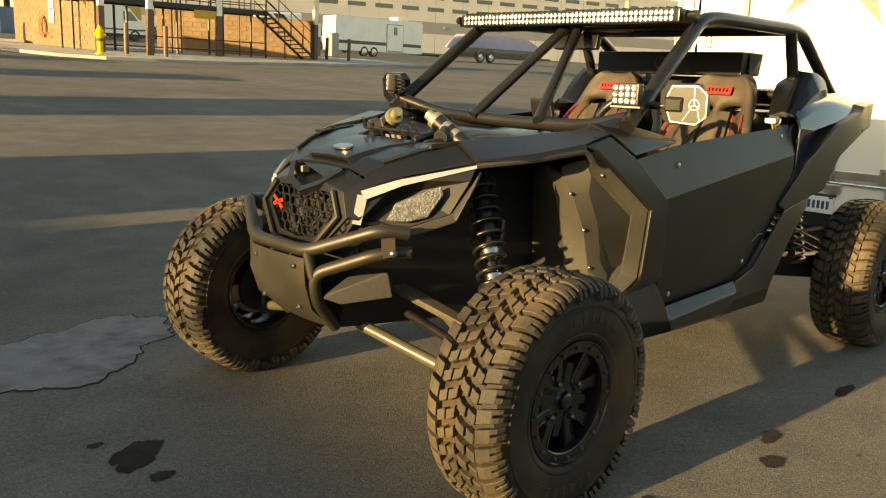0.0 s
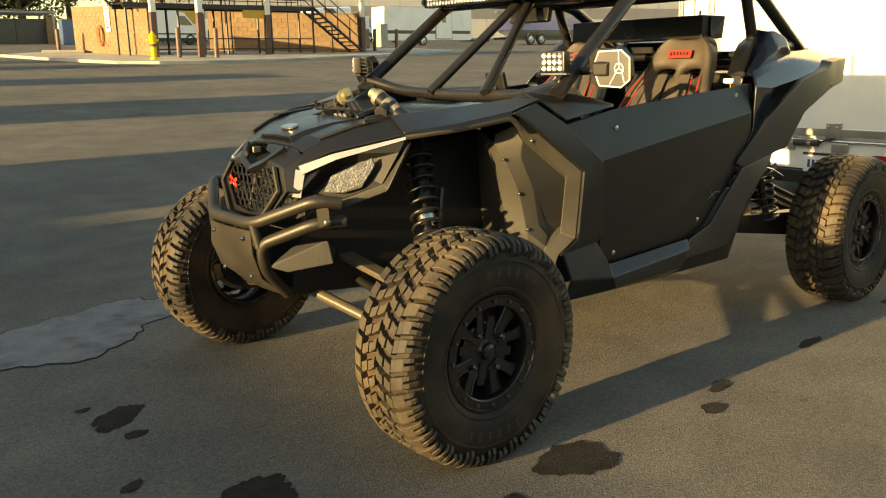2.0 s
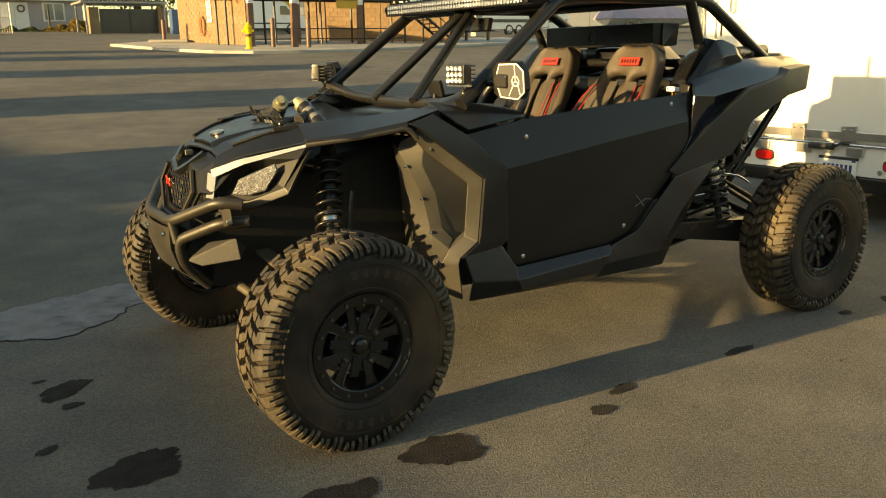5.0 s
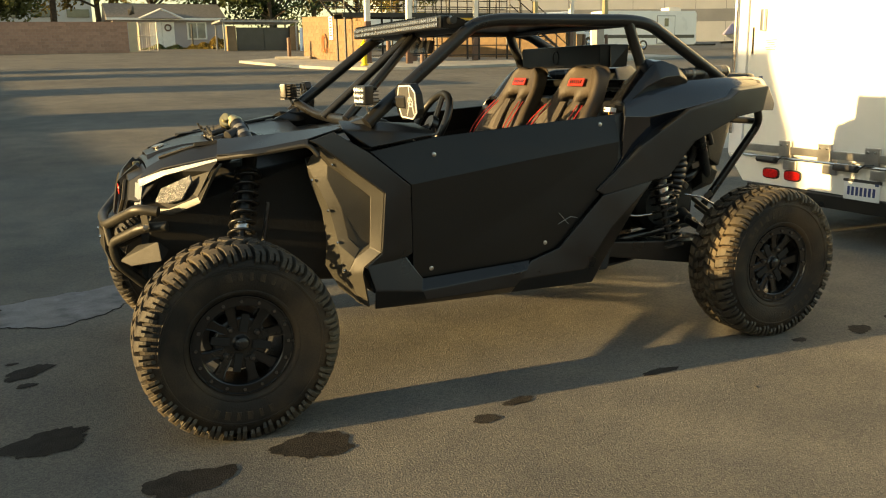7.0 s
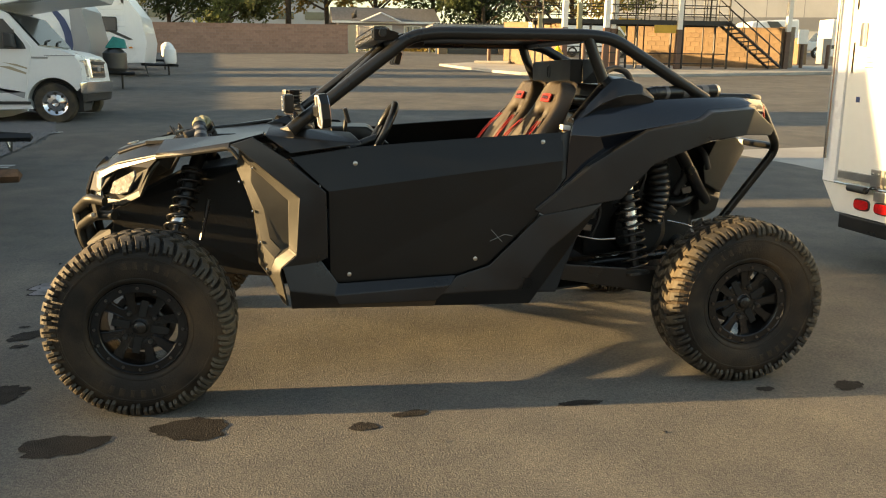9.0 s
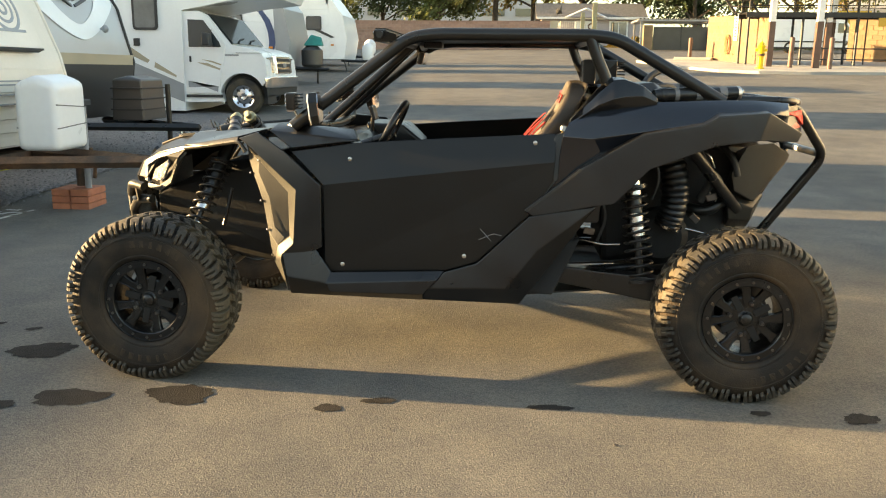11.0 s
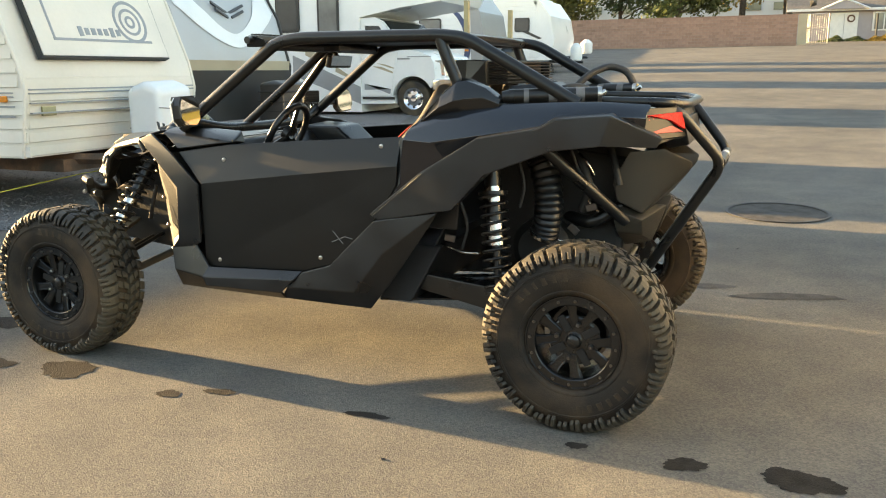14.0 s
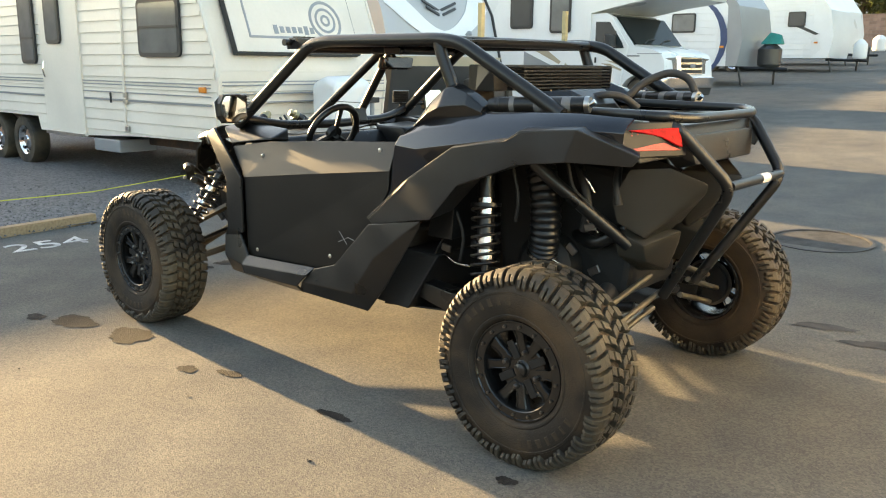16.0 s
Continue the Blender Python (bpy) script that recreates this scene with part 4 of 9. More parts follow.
for y in (1.02, 0.645, 0.235, -0.20, -0.58):
    hg_ = wpart("hinge", box((TX - 0.030, y, 0.655), (0.022, 0.115, 0.135), None, 0.005), ALLOY, wt, "steel strap hinge")
    wpart("hinge_lower", box((TX - 0.034, y - 0.06, 0.535), (0.018, 0.125, 0.07), None, 0.005), ALLOY, hg_)
    for q in (-0.03, 0.03):
        wpart("hinge_bolt", lathe_x((TX - 0.045, y + q, 0.69), 0.010), STEEL, hg_)
for y in (1.17, 0.42, -0.35):
    wpart("ramp_spring", tube([(TX - 0.062, y + 0.10, 0.565), (TX - 0.062, y - 0.09, 0.565)], 0.026, 10), BLACK_TRIM, wt, "black ramp spring", 40)
    wpart("spring_hook", tube([(TX - 0.062, y - 0.09, 0.56), (TX - 0.07, y - 0.16, 0.60), (TX - 0.06, y - 0.22, 0.605)], 0.008, 6), BLACK_TRIM, wt)
for y in (1.155, 0.935, -0.125, -0.345):
    b = prism([(0.075 * math.copysign(abs(math.cos(a)) ** 0.6, math.cos(a)), 0.034 * math.copysign(abs(math.sin(a)) ** 0.6, math.sin(a))) for a in [k * math.pi / 12 for k in range(24)]], "x", -0.018, 0.0, 0.006, 2)
    bmesh.ops.translate(b, verts=b.verts, vec=(TX - 0.022, y, 0.452))
    tl = wpart("tail_lamp", b, TAIL_RED, wt, "oval red tail lamp", 40)
    b = prism([(0.086 * math.copysign(abs(math.cos(a)) ** 0.6, math.cos(a)), 0.044 * math.copysign(abs(math.sin(a)) ** 0.6, math.sin(a))) for a in [k * math.pi / 12 for k in range(24)]], "x", -0.008, 0.0)
    bmesh.ops.translate(b, verts=b.verts, vec=(TX - 0.022, y, 0.452))
    wpart("lamp_grommet", b, BLACK_TRIM, tl)
pl = wpart("number_plate", box((TX - 0.034, 0.300, 0.415), (0.006, 0.300, 0.150), None, 0.004, 1), WHITE_PLATE, wt, "white number plate")
wpart("plate_frame", box((TX - 0.032, 0.300, 0.480), (0.016, 0.315, 0.022), None, 0.004, 1), BLACK_TRIM, pl)
bm = bmesh.new()
for k in range(7):
    add_box(bm, (TX - 0.038, 0.405 - 0.035 * k, 0.405), (0.003, 0.020, 0.062))
wpart("plate_bars", bm, PLATE_INK, pl, "plate characters as plain dark bars")
wpart("plate_sticker", box((TX - 0.038, 0.175, 0.465), (0.003, 0.03, 0.018)), BLUE_PAINT, pl)
wpart("sill_bolt", lathe_x((TX - 0.03, -0.02, 0.40), 0.018), ALLOY, wt)
wpart("rear_bumper", box((TX + 0.06, 0.40, 0.295), (0.14, 2.05, 0.11), None, 0.01), DARK_METAL, wt, "black rear bumper beam")
wpart("underframe", box((6.6, 0.4, 0.30), (6.2, 2.0, 0.10)), DARK_METAL, wt)
for z in (1.50, 1.95, 2.40):
    wpart("reflective_tape", box((TX - 0.010, TY1 - 0.215, z), (0.004, 0.022, 0.22)), RED, wt, "red reflective tape")
wpart("door_latch", box((TX - 0.030, 1.33, 1.66), (0.03, 0.045, 0.17), None, 0.010), ALLOY, wt, "steel door latch", 30)
bm = bmesh.new()
for k in range(5):
    add_box(bm, (TX - 0.0145, 1.25, 1.50 - 0.018 * k), (0.003, 0.11 - 0.02 * (k % 3), 0.004))
wpart("warning_label", bm, TAIL_PALE, wt, "small faded red warning print as plain bars")
wpart("small_label", box((TX - 0.0145, 1.34, 1.20), (0.003, 0.04, 0.04)), BLUE_PAINT, wt)
# grey star graphic, drawn as a plain shape
star = []
for k in range(10):
    r_ = 0.62 if k % 2 == 0 else 0.20
    a = math.pi / 2 + k * math.pi / 5 + 0.12
    star.append((0.30 + r_ * math.cos(a), 2.28 + r_ * math.sin(a)))
wpart("star_graphic", prism(star, "x", TX - 0.013, TX - 0.017), GREY_PLATE, wt, "large grey star graphic")
for s in (TY0 + 0.25, TY1 - 0.25):
    for x in (7.0, 7.9):
        road_wheel(wt, x, s, 0.34, 0.34, -1 if s < 0 else 1)


# ---- ground details ----
def flat_sheet(pts, up, name, material, label, category, kind="structure", thick=0.0, parent=None):
    """A thin sheet that follows the lot."""
    bm = bmesh.new()
    top = [bm.verts.new((x, y, height(x, y) + up)) for x, y in pts]
    bm.faces.new(top)
    bmesh.ops.triangulate(bm, faces=bm.faces[:])
    if thick:
        bm2 = bmesh.new()
        poly_prism(bm2, pts, "z", 0, 1)
        n = len(pts)
        bm2.verts.ensure_lookup_table()
        for i, v in enumerate(bm2.verts):
            v.co.z = height(v.co.x, v.co.y) + (up - thick if v.co.z < 0.5 else up)
        bm.free()
        bm = bm2
    ob = part(name, bm, material, parent)
    return tagged(ob, label, category, kind=kind) if parent is None else ob


def blob(x, y, a, b, turn, seed, up, material, name="oil_stain", label="dark oil stain on the asphalt"):
    rnd = random.Random(seed)
    ph = [rnd.uniform(0, 6.28) for _ in range(5)]
    bm = bmesh.new()
    ring = []
    for k in range(96):
        t = 2 * math.pi * k / 96
        r = 1 + 0.10 * math.sin(2 * t + ph[0]) + 0.09 * math.sin(3 * t + ph[1]) + 0.06 * math.sin(5 * t + ph[2]) + 0.05 * math.sin(9 * t + ph[3]) + 0.03 * math.sin(15 * t + ph[4]) + rnd.uniform(-0.035, 0.035)
        u, v = a * r * math.cos(t), b * r * math.sin(t)
        px, py = x + u * math.cos(turn) - v * math.sin(turn), y + u * math.sin(turn) + v * math.cos(turn)
        ring.append(bm.verts.new((px, py, height(px, py) + up)))
    c = bm.verts.new((x, y, height(x, y) + up))
    for k in range(96):
        bm.faces.new((c, ring[k], ring[(k + 1) % 96]))
    return tagged(part(name, bm, material), label, "stain", "oil stains", "structure")


for i, (x, y, a, b, t) in enumerate(((-1.095, -1.075, .155, .125, 0.1), (-1.550, -1.155, .165, .110, 0.2), (-1.985, -0.60, .185, .120, 0.5), (-0.236, -1.055, .085, .035, 0.1), (-0.436, -1.153, .060, .048, 0.3),
                                     (0.484, -1.052, .105, .032, 0.05), (-2.075, 0.265, .145, .075, 0.6), (-2.075, 0.080, .045, .035, 0.2), (1.350, -1.025, .050, .030, 0.3), (1.745, -1.040, .085, .060, 0.2),
                                     (2.13, -1.03, .150, .095, 0.1), (-2.46, -0.22, .05, .03, 0.8), (-2.22, -0.28, .05, .028, 0.4), (-1.80, -1.26, .085, .05, 0.1), (-2.15, 0.42, .035, .02, 0.0))):
    blob(x, y, a * 0.87, b * 0.87, t, 40 + i, 0.003, STAIN)
for i, (x, y, a, b, t) in enumerate(((2.12, 1.49, .30, .085, 0.3), (1.65, 1.59, .16, .060, 0.4))):
    blob(x, y, a, b, t, 80 + i, 0.0035, FAINT, "damp_stain", "faint darker oval patch on the asphalt")
blob(-1.86, 1.42, 0.535, 0.352, 0.35, 91, 0.0015, STAIN, "patch_edge", "dark tar seam round the repair patch")
blob(-1.86, 1.42, 0.52, 0.34, 0.35, 91, 0.0035, PATCH, "asphalt_patch", "pale worn repair patch in the asphalt")
rp = random.Random(5)
for k in range(26):
    x, y = rp.uniform(-2.4, 2.6), rp.choice((rp.uniform(-2.2, -1.1), rp.uniform(0.6, 3.0)))
    r = rp.uniform(0.004, 0.012)
    tagged(part("pebble", hull([(rp.uniform(-1, 1) * r, rp.uniform(-1, 1) * r, rp.uniform(0, 1) * r) for _ in range(9)], 0), IRON, None, "", None, at=Matrix.Translation((x, y, height(x, y)))), "loose dark pebble on the asphalt", "pebble", "loose pebbles")
for x, y, r in ((2.07, 4.46, 0.46), (0.95, 3.92, 0.40)):
    mh_ = tagged(part("manhole_cover", lathe(bmesh.new(), [(0.0, 0.0), (0.0, r - 0.03), (0.006, r - 0.03), (0.006, r), (0.0, r + 0.01)], 48, "z", caps=False), FAINT, None, "", 30, at=Matrix.Translation((x, y, height(x, y) + 0.003)) @ Matrix.Rotation(radians(2.2), 4, "X")), "round worn manhole cover set in the asphalt", "manhole cover", "manhole covers", "structure")
    part("cover_rim", lathe(bmesh.new(), [(0.004, r - 0.015), (0.008, r - 0.015), (0.008, r + 0.012), (0.004, r + 0.012)], 48, "z", True), IRON, mh_)

# gravel strip under the parked row, with its timber edge and painted slot numbers
gravel_edge = [(-4.15, -8.0), (-4.22, 0.6), (-4.62, 2.4), (-4.72, 4.5), (-4.72, 9.5), (-4.80, 11.0), (-5.4, 13.4), (-40, 13.4), (-40, -8.0)]
bm = bmesh.new()
ys = [-8 + 0.5 * k for k in range(43)]


def gx_edge(y):
    for (x0, y0), (x1, y1) in zip(gravel_edge[:6], gravel_edge[1:7]):
        if y0 <= y <= y1:
            return x0 + (x1 - x0) * (y - y0) / (y1 - y0)
    return -5.4


rows = [[bm.verts.new((x, y, height(x, y) + 0.018)) for x in (gx_edge(y), gx_edge(y) - 1, gx_edge(y) - 2.5, gx_edge(y) - 6, -40)] for y in ys]
for a, b in zip(rows, rows[1:]):
    for k in range(4):
        bm.faces.new((a[k], a[k + 1], b[k + 1], b[k]))
tagged(part("gravel_bed", bm, GRAVEL, None, "", 60), "grey crushed gravel strip under the trailers", "gravel", kind="structure")
bm = bmesh.new()
rg = random.Random(11)
verts, faces = [], []
for k in range(9000):
    y = rg.uniform(-3.0, 11.0)
    x = gx_edge(min(max(y, -8), 13)) + 0.12 - abs(rg.gauss(0, 1.6))
    if y > 6 and rg.random() < 0.4:
        continue
    r = rg.uniform(0.008, 0.022)
    b0 = len(verts)
    z = height(x, y) + 0.016
    for q in ((1, 0, 0), (-.5, .87, 0), (-.5, -.87, 0), (rg.uniform(-.4, .4), rg.uniform(-.4, .4), rg.uniform(.5, 1))):
        j = rg.uniform(0.7, 1.25)
        verts.append((x + q[0] * r * j, y + q[1] * r * j, z + q[2] * r))
    faces += [(b0, b0 + 1, b0 + 3), (b0 + 1, b0 + 2, b0 + 3), (b0 + 2, b0, b0 + 3)]
me = bpy.data.meshes.new("gravel_stones")
me.from_pydata(verts, [], faces)
me.materials.append(GRAVEL)
tagged(new("gravel_stones", me), "loose grey gravel stones beside the asphalt", "gravel", kind="stuff")
tb = tagged(part("edging_timber", box((0, 0, 0.04), (0.09, 0.95, 0.085), None, 0.006), WOOD, None, "", None, at=Matrix.Translation((-4.26, -0.10, 0.0)) @ Matrix.Rotation(radians(6), 4, "Z")), "pale timber edging laid along the gravel", "timber")
tagged(part("edging_timber", box((0, 0, 0.04), (0.09, 2.4, 0.085), None, 0.006), WOOD, None, "", None, at=Matrix.Translation((-4.10, -1.85, 0.0)) @ Matrix.Rotation(radians(4), 4, "Z")), "pale timber edging laid along the gravel", "timber")
for n_, (x, y) in (("254", (-3.66, -0.34)), ("255", (-4.42, 3.05)), ("", (-4.45, 7.3)), ("", (-4.80, 11.0)), ("", (-5.05, 14.4))):
    root_ = thing("slot_number", "worn white painted slot number on the asphalt", "floor marking", (x, y, height(x, y)))
    if n_:
        # digits of a parking slot
        lettering("digits", n_, 0.42, LINE_WHITE, root_, Matrix.Translation((0, 0, 0.002)) @ Matrix.Rotation(radians(84), 4, "Z"))
    else:
        bm = bmesh.new()
        for q in (-0.22, 0.0, 0.22):
            add_box(bm, (0, q, 0.002), (0.26, 0.12, 0.003))
        part("digits", bm, LINE_WHITE, root_)
tagged(part("ground_cord", tube([(-5.55, -0.6, 0.10), (-5.35, 0.9, 0.11), (-4.85, 2.9, 0.33), (-4.70, 3.6, 0.36)], 0.006, 6), CORD), "thin yellow cord strung over the gravel", "cord")
tagged(part("litter_scrap", hull([(-0.14, -0.08, 0), (0.15, -0.06, 0), (0.1, 0.1, 0), (-0.1, 0.08, 0.01), (0, 0, 0.02)], 0), GREY_PLATE, None, "", None, at=Matrix.Translation((-6.2, 2.5, 0.02))), "pale scrap on the gravel", "litter")

# pale strip of ground, drawn in concrete tone, beside the cargo trailer
flat_sheet([(5.75, 7.9), (6.25, 6.5), (6.4, 5.6), (12.5, 5.6), (12.5, 8.6), (7.6, 8.2)], 0.004, "concrete_apron", CONCRETE, "pale strip of ground beside the lot", "concrete")

# ---- wash bay ----
near_side = set(bpy.data.objects)
ISLAND = [(4.75, 33.3), (5.3, 29.6), (5.85, 27.0), (6.5, 25.2), (7.6, 24.35), (9.2, 24.2), (11.7, 24.5), (16.3, 26.4), (21.8, 28.7), (27.0, 31.2), (27.0, 36.5), (20.5, 35.5), (7.2, 36.5)]
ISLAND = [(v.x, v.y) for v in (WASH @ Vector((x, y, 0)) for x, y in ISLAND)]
near_side.add(flat_sheet(ISLAND, 0.12, "pavement_island", CONCRETE, "pale concrete island with a low kerb", "pavement", thick=0.5))


def block_wall(name, p, q, hgt, label, courses, unit, mats, cap=True, thick=0.2, kind="structure", category="wall", pieces=0.0, level=plan_height):
    """A wall of staggered blocks between two ground points."""
    (x0, y0), (x1, y1) = p, q
    L = math.hypot(x1 - x0, y1 - y0)
    z0 = level(x0, y0)
    root_ = tree_root(name, label, category, "", Matrix.Translation((x0, y0, z0)) @ Matrix.Rotation(math.atan2(y1 - y0, x1 - x0), 4, "Z"), kind)
    slope = (level(x1, y1) - level(x0, y0)) / L
    core = [(0, -0.3), (L, -0.3), (L, hgt + slope * L), (0, hgt)]
    part("core", prism(core, "y", -thick / 2 + 0.012, thick / 2 - 0.012), mats[1], root_)
    ch = hgt / courses
    n = int(L / unit)
    verts, faces, lone = [], [], []
    for c in range(courses):
        for k in range(-1, n + 1):
            a = k * unit + (unit / 2 if c % 2 else 0)
            b = a + unit - 0.012
            a, b = max(a, 0), min(b, L)
            if b - a < 0.05:
                continue
            za = c * ch + 0.005
            off = random.Random(c * 977 + k).uniform(-0.004, 0.004)
            if a < pieces:
                lone.append((a, b, za, off))
                continue
            i0 = len(verts)
            y_ = thick / 2 + off
            for yy in (-y_, y_):
                verts += [(a, yy, za + slope * a), (b, yy, za + slope * b), (b, yy, za + ch - 0.012 + slope * b), (a, yy, za + ch - 0.012 + slope * a)]
            faces += [(i0, i0 + 1, i0 + 2, i0 + 3), (i0 + 5, i0 + 4, i0 + 7, i0 + 6), (i0 + 3, i0 + 2, i0 + 6, i0 + 7), (i0 + 1, i0, i0 + 4, i0 + 5), (i0, i0 + 3, i0 + 7, i0 + 4), (i0 + 2, i0 + 1, i0 + 5, i0 + 6)]
    if faces:
        me_ = bpy.data.meshes.new("blocks")
        me_.from_pydata(verts, [], faces)
        me_.materials.append(mats[0])
        ob_ = new("blocks", me_)
        ob_.parent = root_
        ob_["kind"] = "stuff"
    first_ = None
    for a, b, za, off in lone:
        at = Matrix.Translation(((a + b) / 2, 0, za + slope * (a + b) / 2)) @ Matrix.Diagonal(((b - a) / (unit - 0.012), 1 + off * 10, 1, 1))
        at = at @ Matrix(((1, 0, 0, 0), (0, 1, 0, 0), (slope, 0, 1, 0), (0, 0, 0, 1)))
        if first_ is None:
            first_ = part("block", box((0, 0, (ch - 0.012) / 2), (unit - 0.012, thick, ch - 0.012), None, 0.006, 1), mats[0], root_, "", at=at)
        else:
            share("block", first_.data, root_, at)
    if cap:
        part("coping", prism([(-0.03, hgt), (L + 0.03, hgt + slope * L), (L + 0.03, hgt + 0.06 + slope * L), (-0.03, hgt + 0.06)], "y", -thick / 2 - 0.02, thick / 2 + 0.02), mats[0], root_)
    return root_


def island_mat(m):
    """Each block takes a tone of its own."""
    n, l = m.node_tree.nodes, m.node_tree.links
    b = n["Principled BSDF"]
    base = b.inputs["Base Color"].links[0].from_socket
    g = n.new("ShaderNodeNewGeometry")
    r = n.new("ShaderNodeValToRGB")
    r.color_ramp.elements[0].color, r.color_ramp.elements[1].color = (0.78, 0.78, 0.78, 1), (1.12, 1.1, 1.08, 1)
    l.new(g.outputs["Random Per Island"], r.inputs[0])
    mx = n.new("ShaderNodeMix")
    mx.data_type, mx.blend_type, mx.clamp_result = "RGBA", "MULTIPLY", False
    mx.inputs[0].default_value = 1.0
    l.new(base, mx.inputs[6])
    l.new(r.outputs[0], mx.inputs[7])
    l.new(mx.outputs[2], b.inputs["Base Color"])


for m_ in (BLOCK_PINK, BLOCK_TAN, LEAF, LEAF_DARK, LEAF_GOLD, GRAVEL):
    island_mat(m_)
wa = block_wall("wall_wash_bay", (11.0, 43.0), (12.4, 36.6), 2.2, "tan block wall of the wash bay", 11, 0.41, (BLOCK_TAN, MORTAR_TAN), pieces=99, level=lambda x, y: height(x, y) + 0.12)
wb = block_wall("wall_wash_back", (14.3, 35.4), (19.7, 30.9), 1.85, "tan block back wall of the wash bay", 9, 0.41, (BLOCK_TAN, MORTAR_TAN), pieces=99)
block_wall("wall_wash_end", (19.8, 31.05), (21.6, 33.2), 1.85, "tan block end wall of the wash bay", 9, 0.41, (BLOCK_TAN, MORTAR_TAN))
# hose coil and notice on the wash wall
hs = tree_root("hose_coil", "orange hose coiled on the tan wall", "hose", "", wa.matrix_world @ Matrix.Translation((2.55, -0.14, 0.74)) @ Matrix.Scale(0.98, 4))
for k in range(5):
    part("hose_loop", tube([((0.20 + 0.03 * k) * math.sin(a * math.pi / 12) * 0.8, -0.02 * k, (0.40 + 0.03 * k) * math.cos(a * math.pi / 12)) for a in range(25)], 0.014, 6), ORANGE, hs)
part("hose_tail", tube([(0.25, -0.05, -0.2), (0.5, -0.06, -0.5), (0.7, -0.06, -0.52)], 0.014, 6, 0.1), ORANGE, hs)
nt = tree_root("wall_notice", "white notice board with red print on the tan wall", "notice", "", wa.matrix_world @ Matrix.Translation((3.25, -0.13, 1.50)) @ Matrix.Rotation(math.pi, 4, "Z") @ Matrix.Scale(1.2, 4))
part("board", box((0, 0, 0), (0.34, 0.02, 1.0), None, 0.004), WHITE_PLATE, nt)
bm = bmesh.new()
for k in range(7):
    add_box(bm, (0.0, 0.012, 0.40 - 0.12 * k), (0.24 - 0.05 * (k % 3), 0.004, 0.05))
part("print_bars", bm, RED, nt, "red print as plain bars")
near_side |= {wa, hs, nt}


def post(x, y, hgt, r, material, name, label, category, group="", up=0.11, cap=True):
    ob = tagged(part(name, lathe(bmesh.new(), [(0, 0.0), (0, r), (hgt - r * 0.5, r), (hgt - r * 0.1, r * 0.7), (hgt, 0.0)], 18, "z"), material, None, "", 40, at=plan_site(x, y, 0, up)), label, category, group)
    return ob


for x, y in ((9.35, 27.0), (10.43, 26.2), (21.4, 32.0), (22.3, 31.4)):
    post(x, y, 1.06, 0.085, BROWN_STEEL, "bollard", "brown painted steel bollard on the island", "bollard", "bollards")
post(7.2, 34.3, 0.95, 0.085, BROWN_STEEL, "bollard", "brown painted steel bollard on the island", "bollard", "bollards")
tagged(part("pad", box((0, 0, 0.06), (1.6, 0.5, 0.12), None, 0.03), CONCRETE, None, "", None, at=plan_site(7.35, 34.2, -20, 0.10)), "low concrete pad round a bollard", "concrete pad", kind="structure")
# hydrant
hy = tree_root("fire_hydrant", "bright yellow fire hydrant on the concrete island", "fire hydrant", "", plan_site(8.05, 26.0, -25, 0.10))
part("barrel", lathe(bmesh.new(), [(0, 0.0), (0, 0.15), (0.04, 0.15), (0.05, 0.10), (0.40, 0.10), (0.42, 0.125), (0.52, 0.125), (0.54, 0.11), (0.70, 0.115), (0.74, 0.14), (0.77, 0.14), (0.80, 0.10), (0.87, 0.07), (0.90, 0.03), (0.93, 0.03), (0.93, 0.0)], 24, "z"), YELLOW, hy, "", 35)
for a, r in ((0, 0.055), (180, 0.055), (90, 0.075)):
    part("outlet", tube([Matrix.Rotation(radians(a), 4, "Z") @ Vector(p) for p in ((0.08, 0, 0.63), (0.18, 0, 0.63), (0.20, 0, 0.63))], [r, r, r * 0.6], 14), YELLOW, hy, "", 40)
part("band", lathe(bmesh.new(), [(0.425, 0.128), (0.515, 0.128)], 24, "z", caps=False), RUST, hy)

# canopy columns, deck, rails and stairs
rack = tree_root("wash_rack", "black steel wash-rack deck with rails and stairs", "steel platform", "", Matrix.Translation((13, 29.5, plan_height(13, 29.5) + 0.11)))


def rp_(name, pts, r, m_=BLACK_STEEL, n=6):
    return wpart(name, tube([Vector(p) for p in pts], r, n), m_, rack)


B0 = 2.02
for x, y, top in ((8.9, 28.1, 6.5), (10.25, 27.1, 6.5), (12.0, 31.0, 6.5), (14.2, 29.4, 6.5), (11.4, 29.6, 6.5), (20.0, 31.0, 6.5)):
    c = tagged(part("canopy_column", box((0, 0, 2.4), (0.20, 0.20, 4.8), None, 0.01), WHITE_PLATE, None, "", None, at=plan_site(x, y, 0, 0.1)), "tall square canopy column, brown below and white above", "column", "canopy columns")
    part("column_base", box((0, 0, 0.80), (0.215, 0.215, 1.6), None, 0.01), BROWN_STEEL, c)
DECK = 3.86
for y in (29.4, 30.6):
    wpart("deck_beam", box((12.4, y, DECK), (8.2, 0.10, 0.16)), BLACK_STEEL, rack)
wpart("deck_plate", box((12.4, 30.0, DECK + 0.09), (8.2, 1.25, 0.03)), BLACK_STEEL, rack)
for k in range(9):
    x = 8.4 + k * 1.0
    for y in (29.4, 30.6):
        rp_("rail_post", [(x, y, DECK), (x, y, DECK + 1.05)], 0.025)
        if k % 2 == 0:
            rp_("leg", [(x, y, B0), (x, y, DECK)], 0.05)
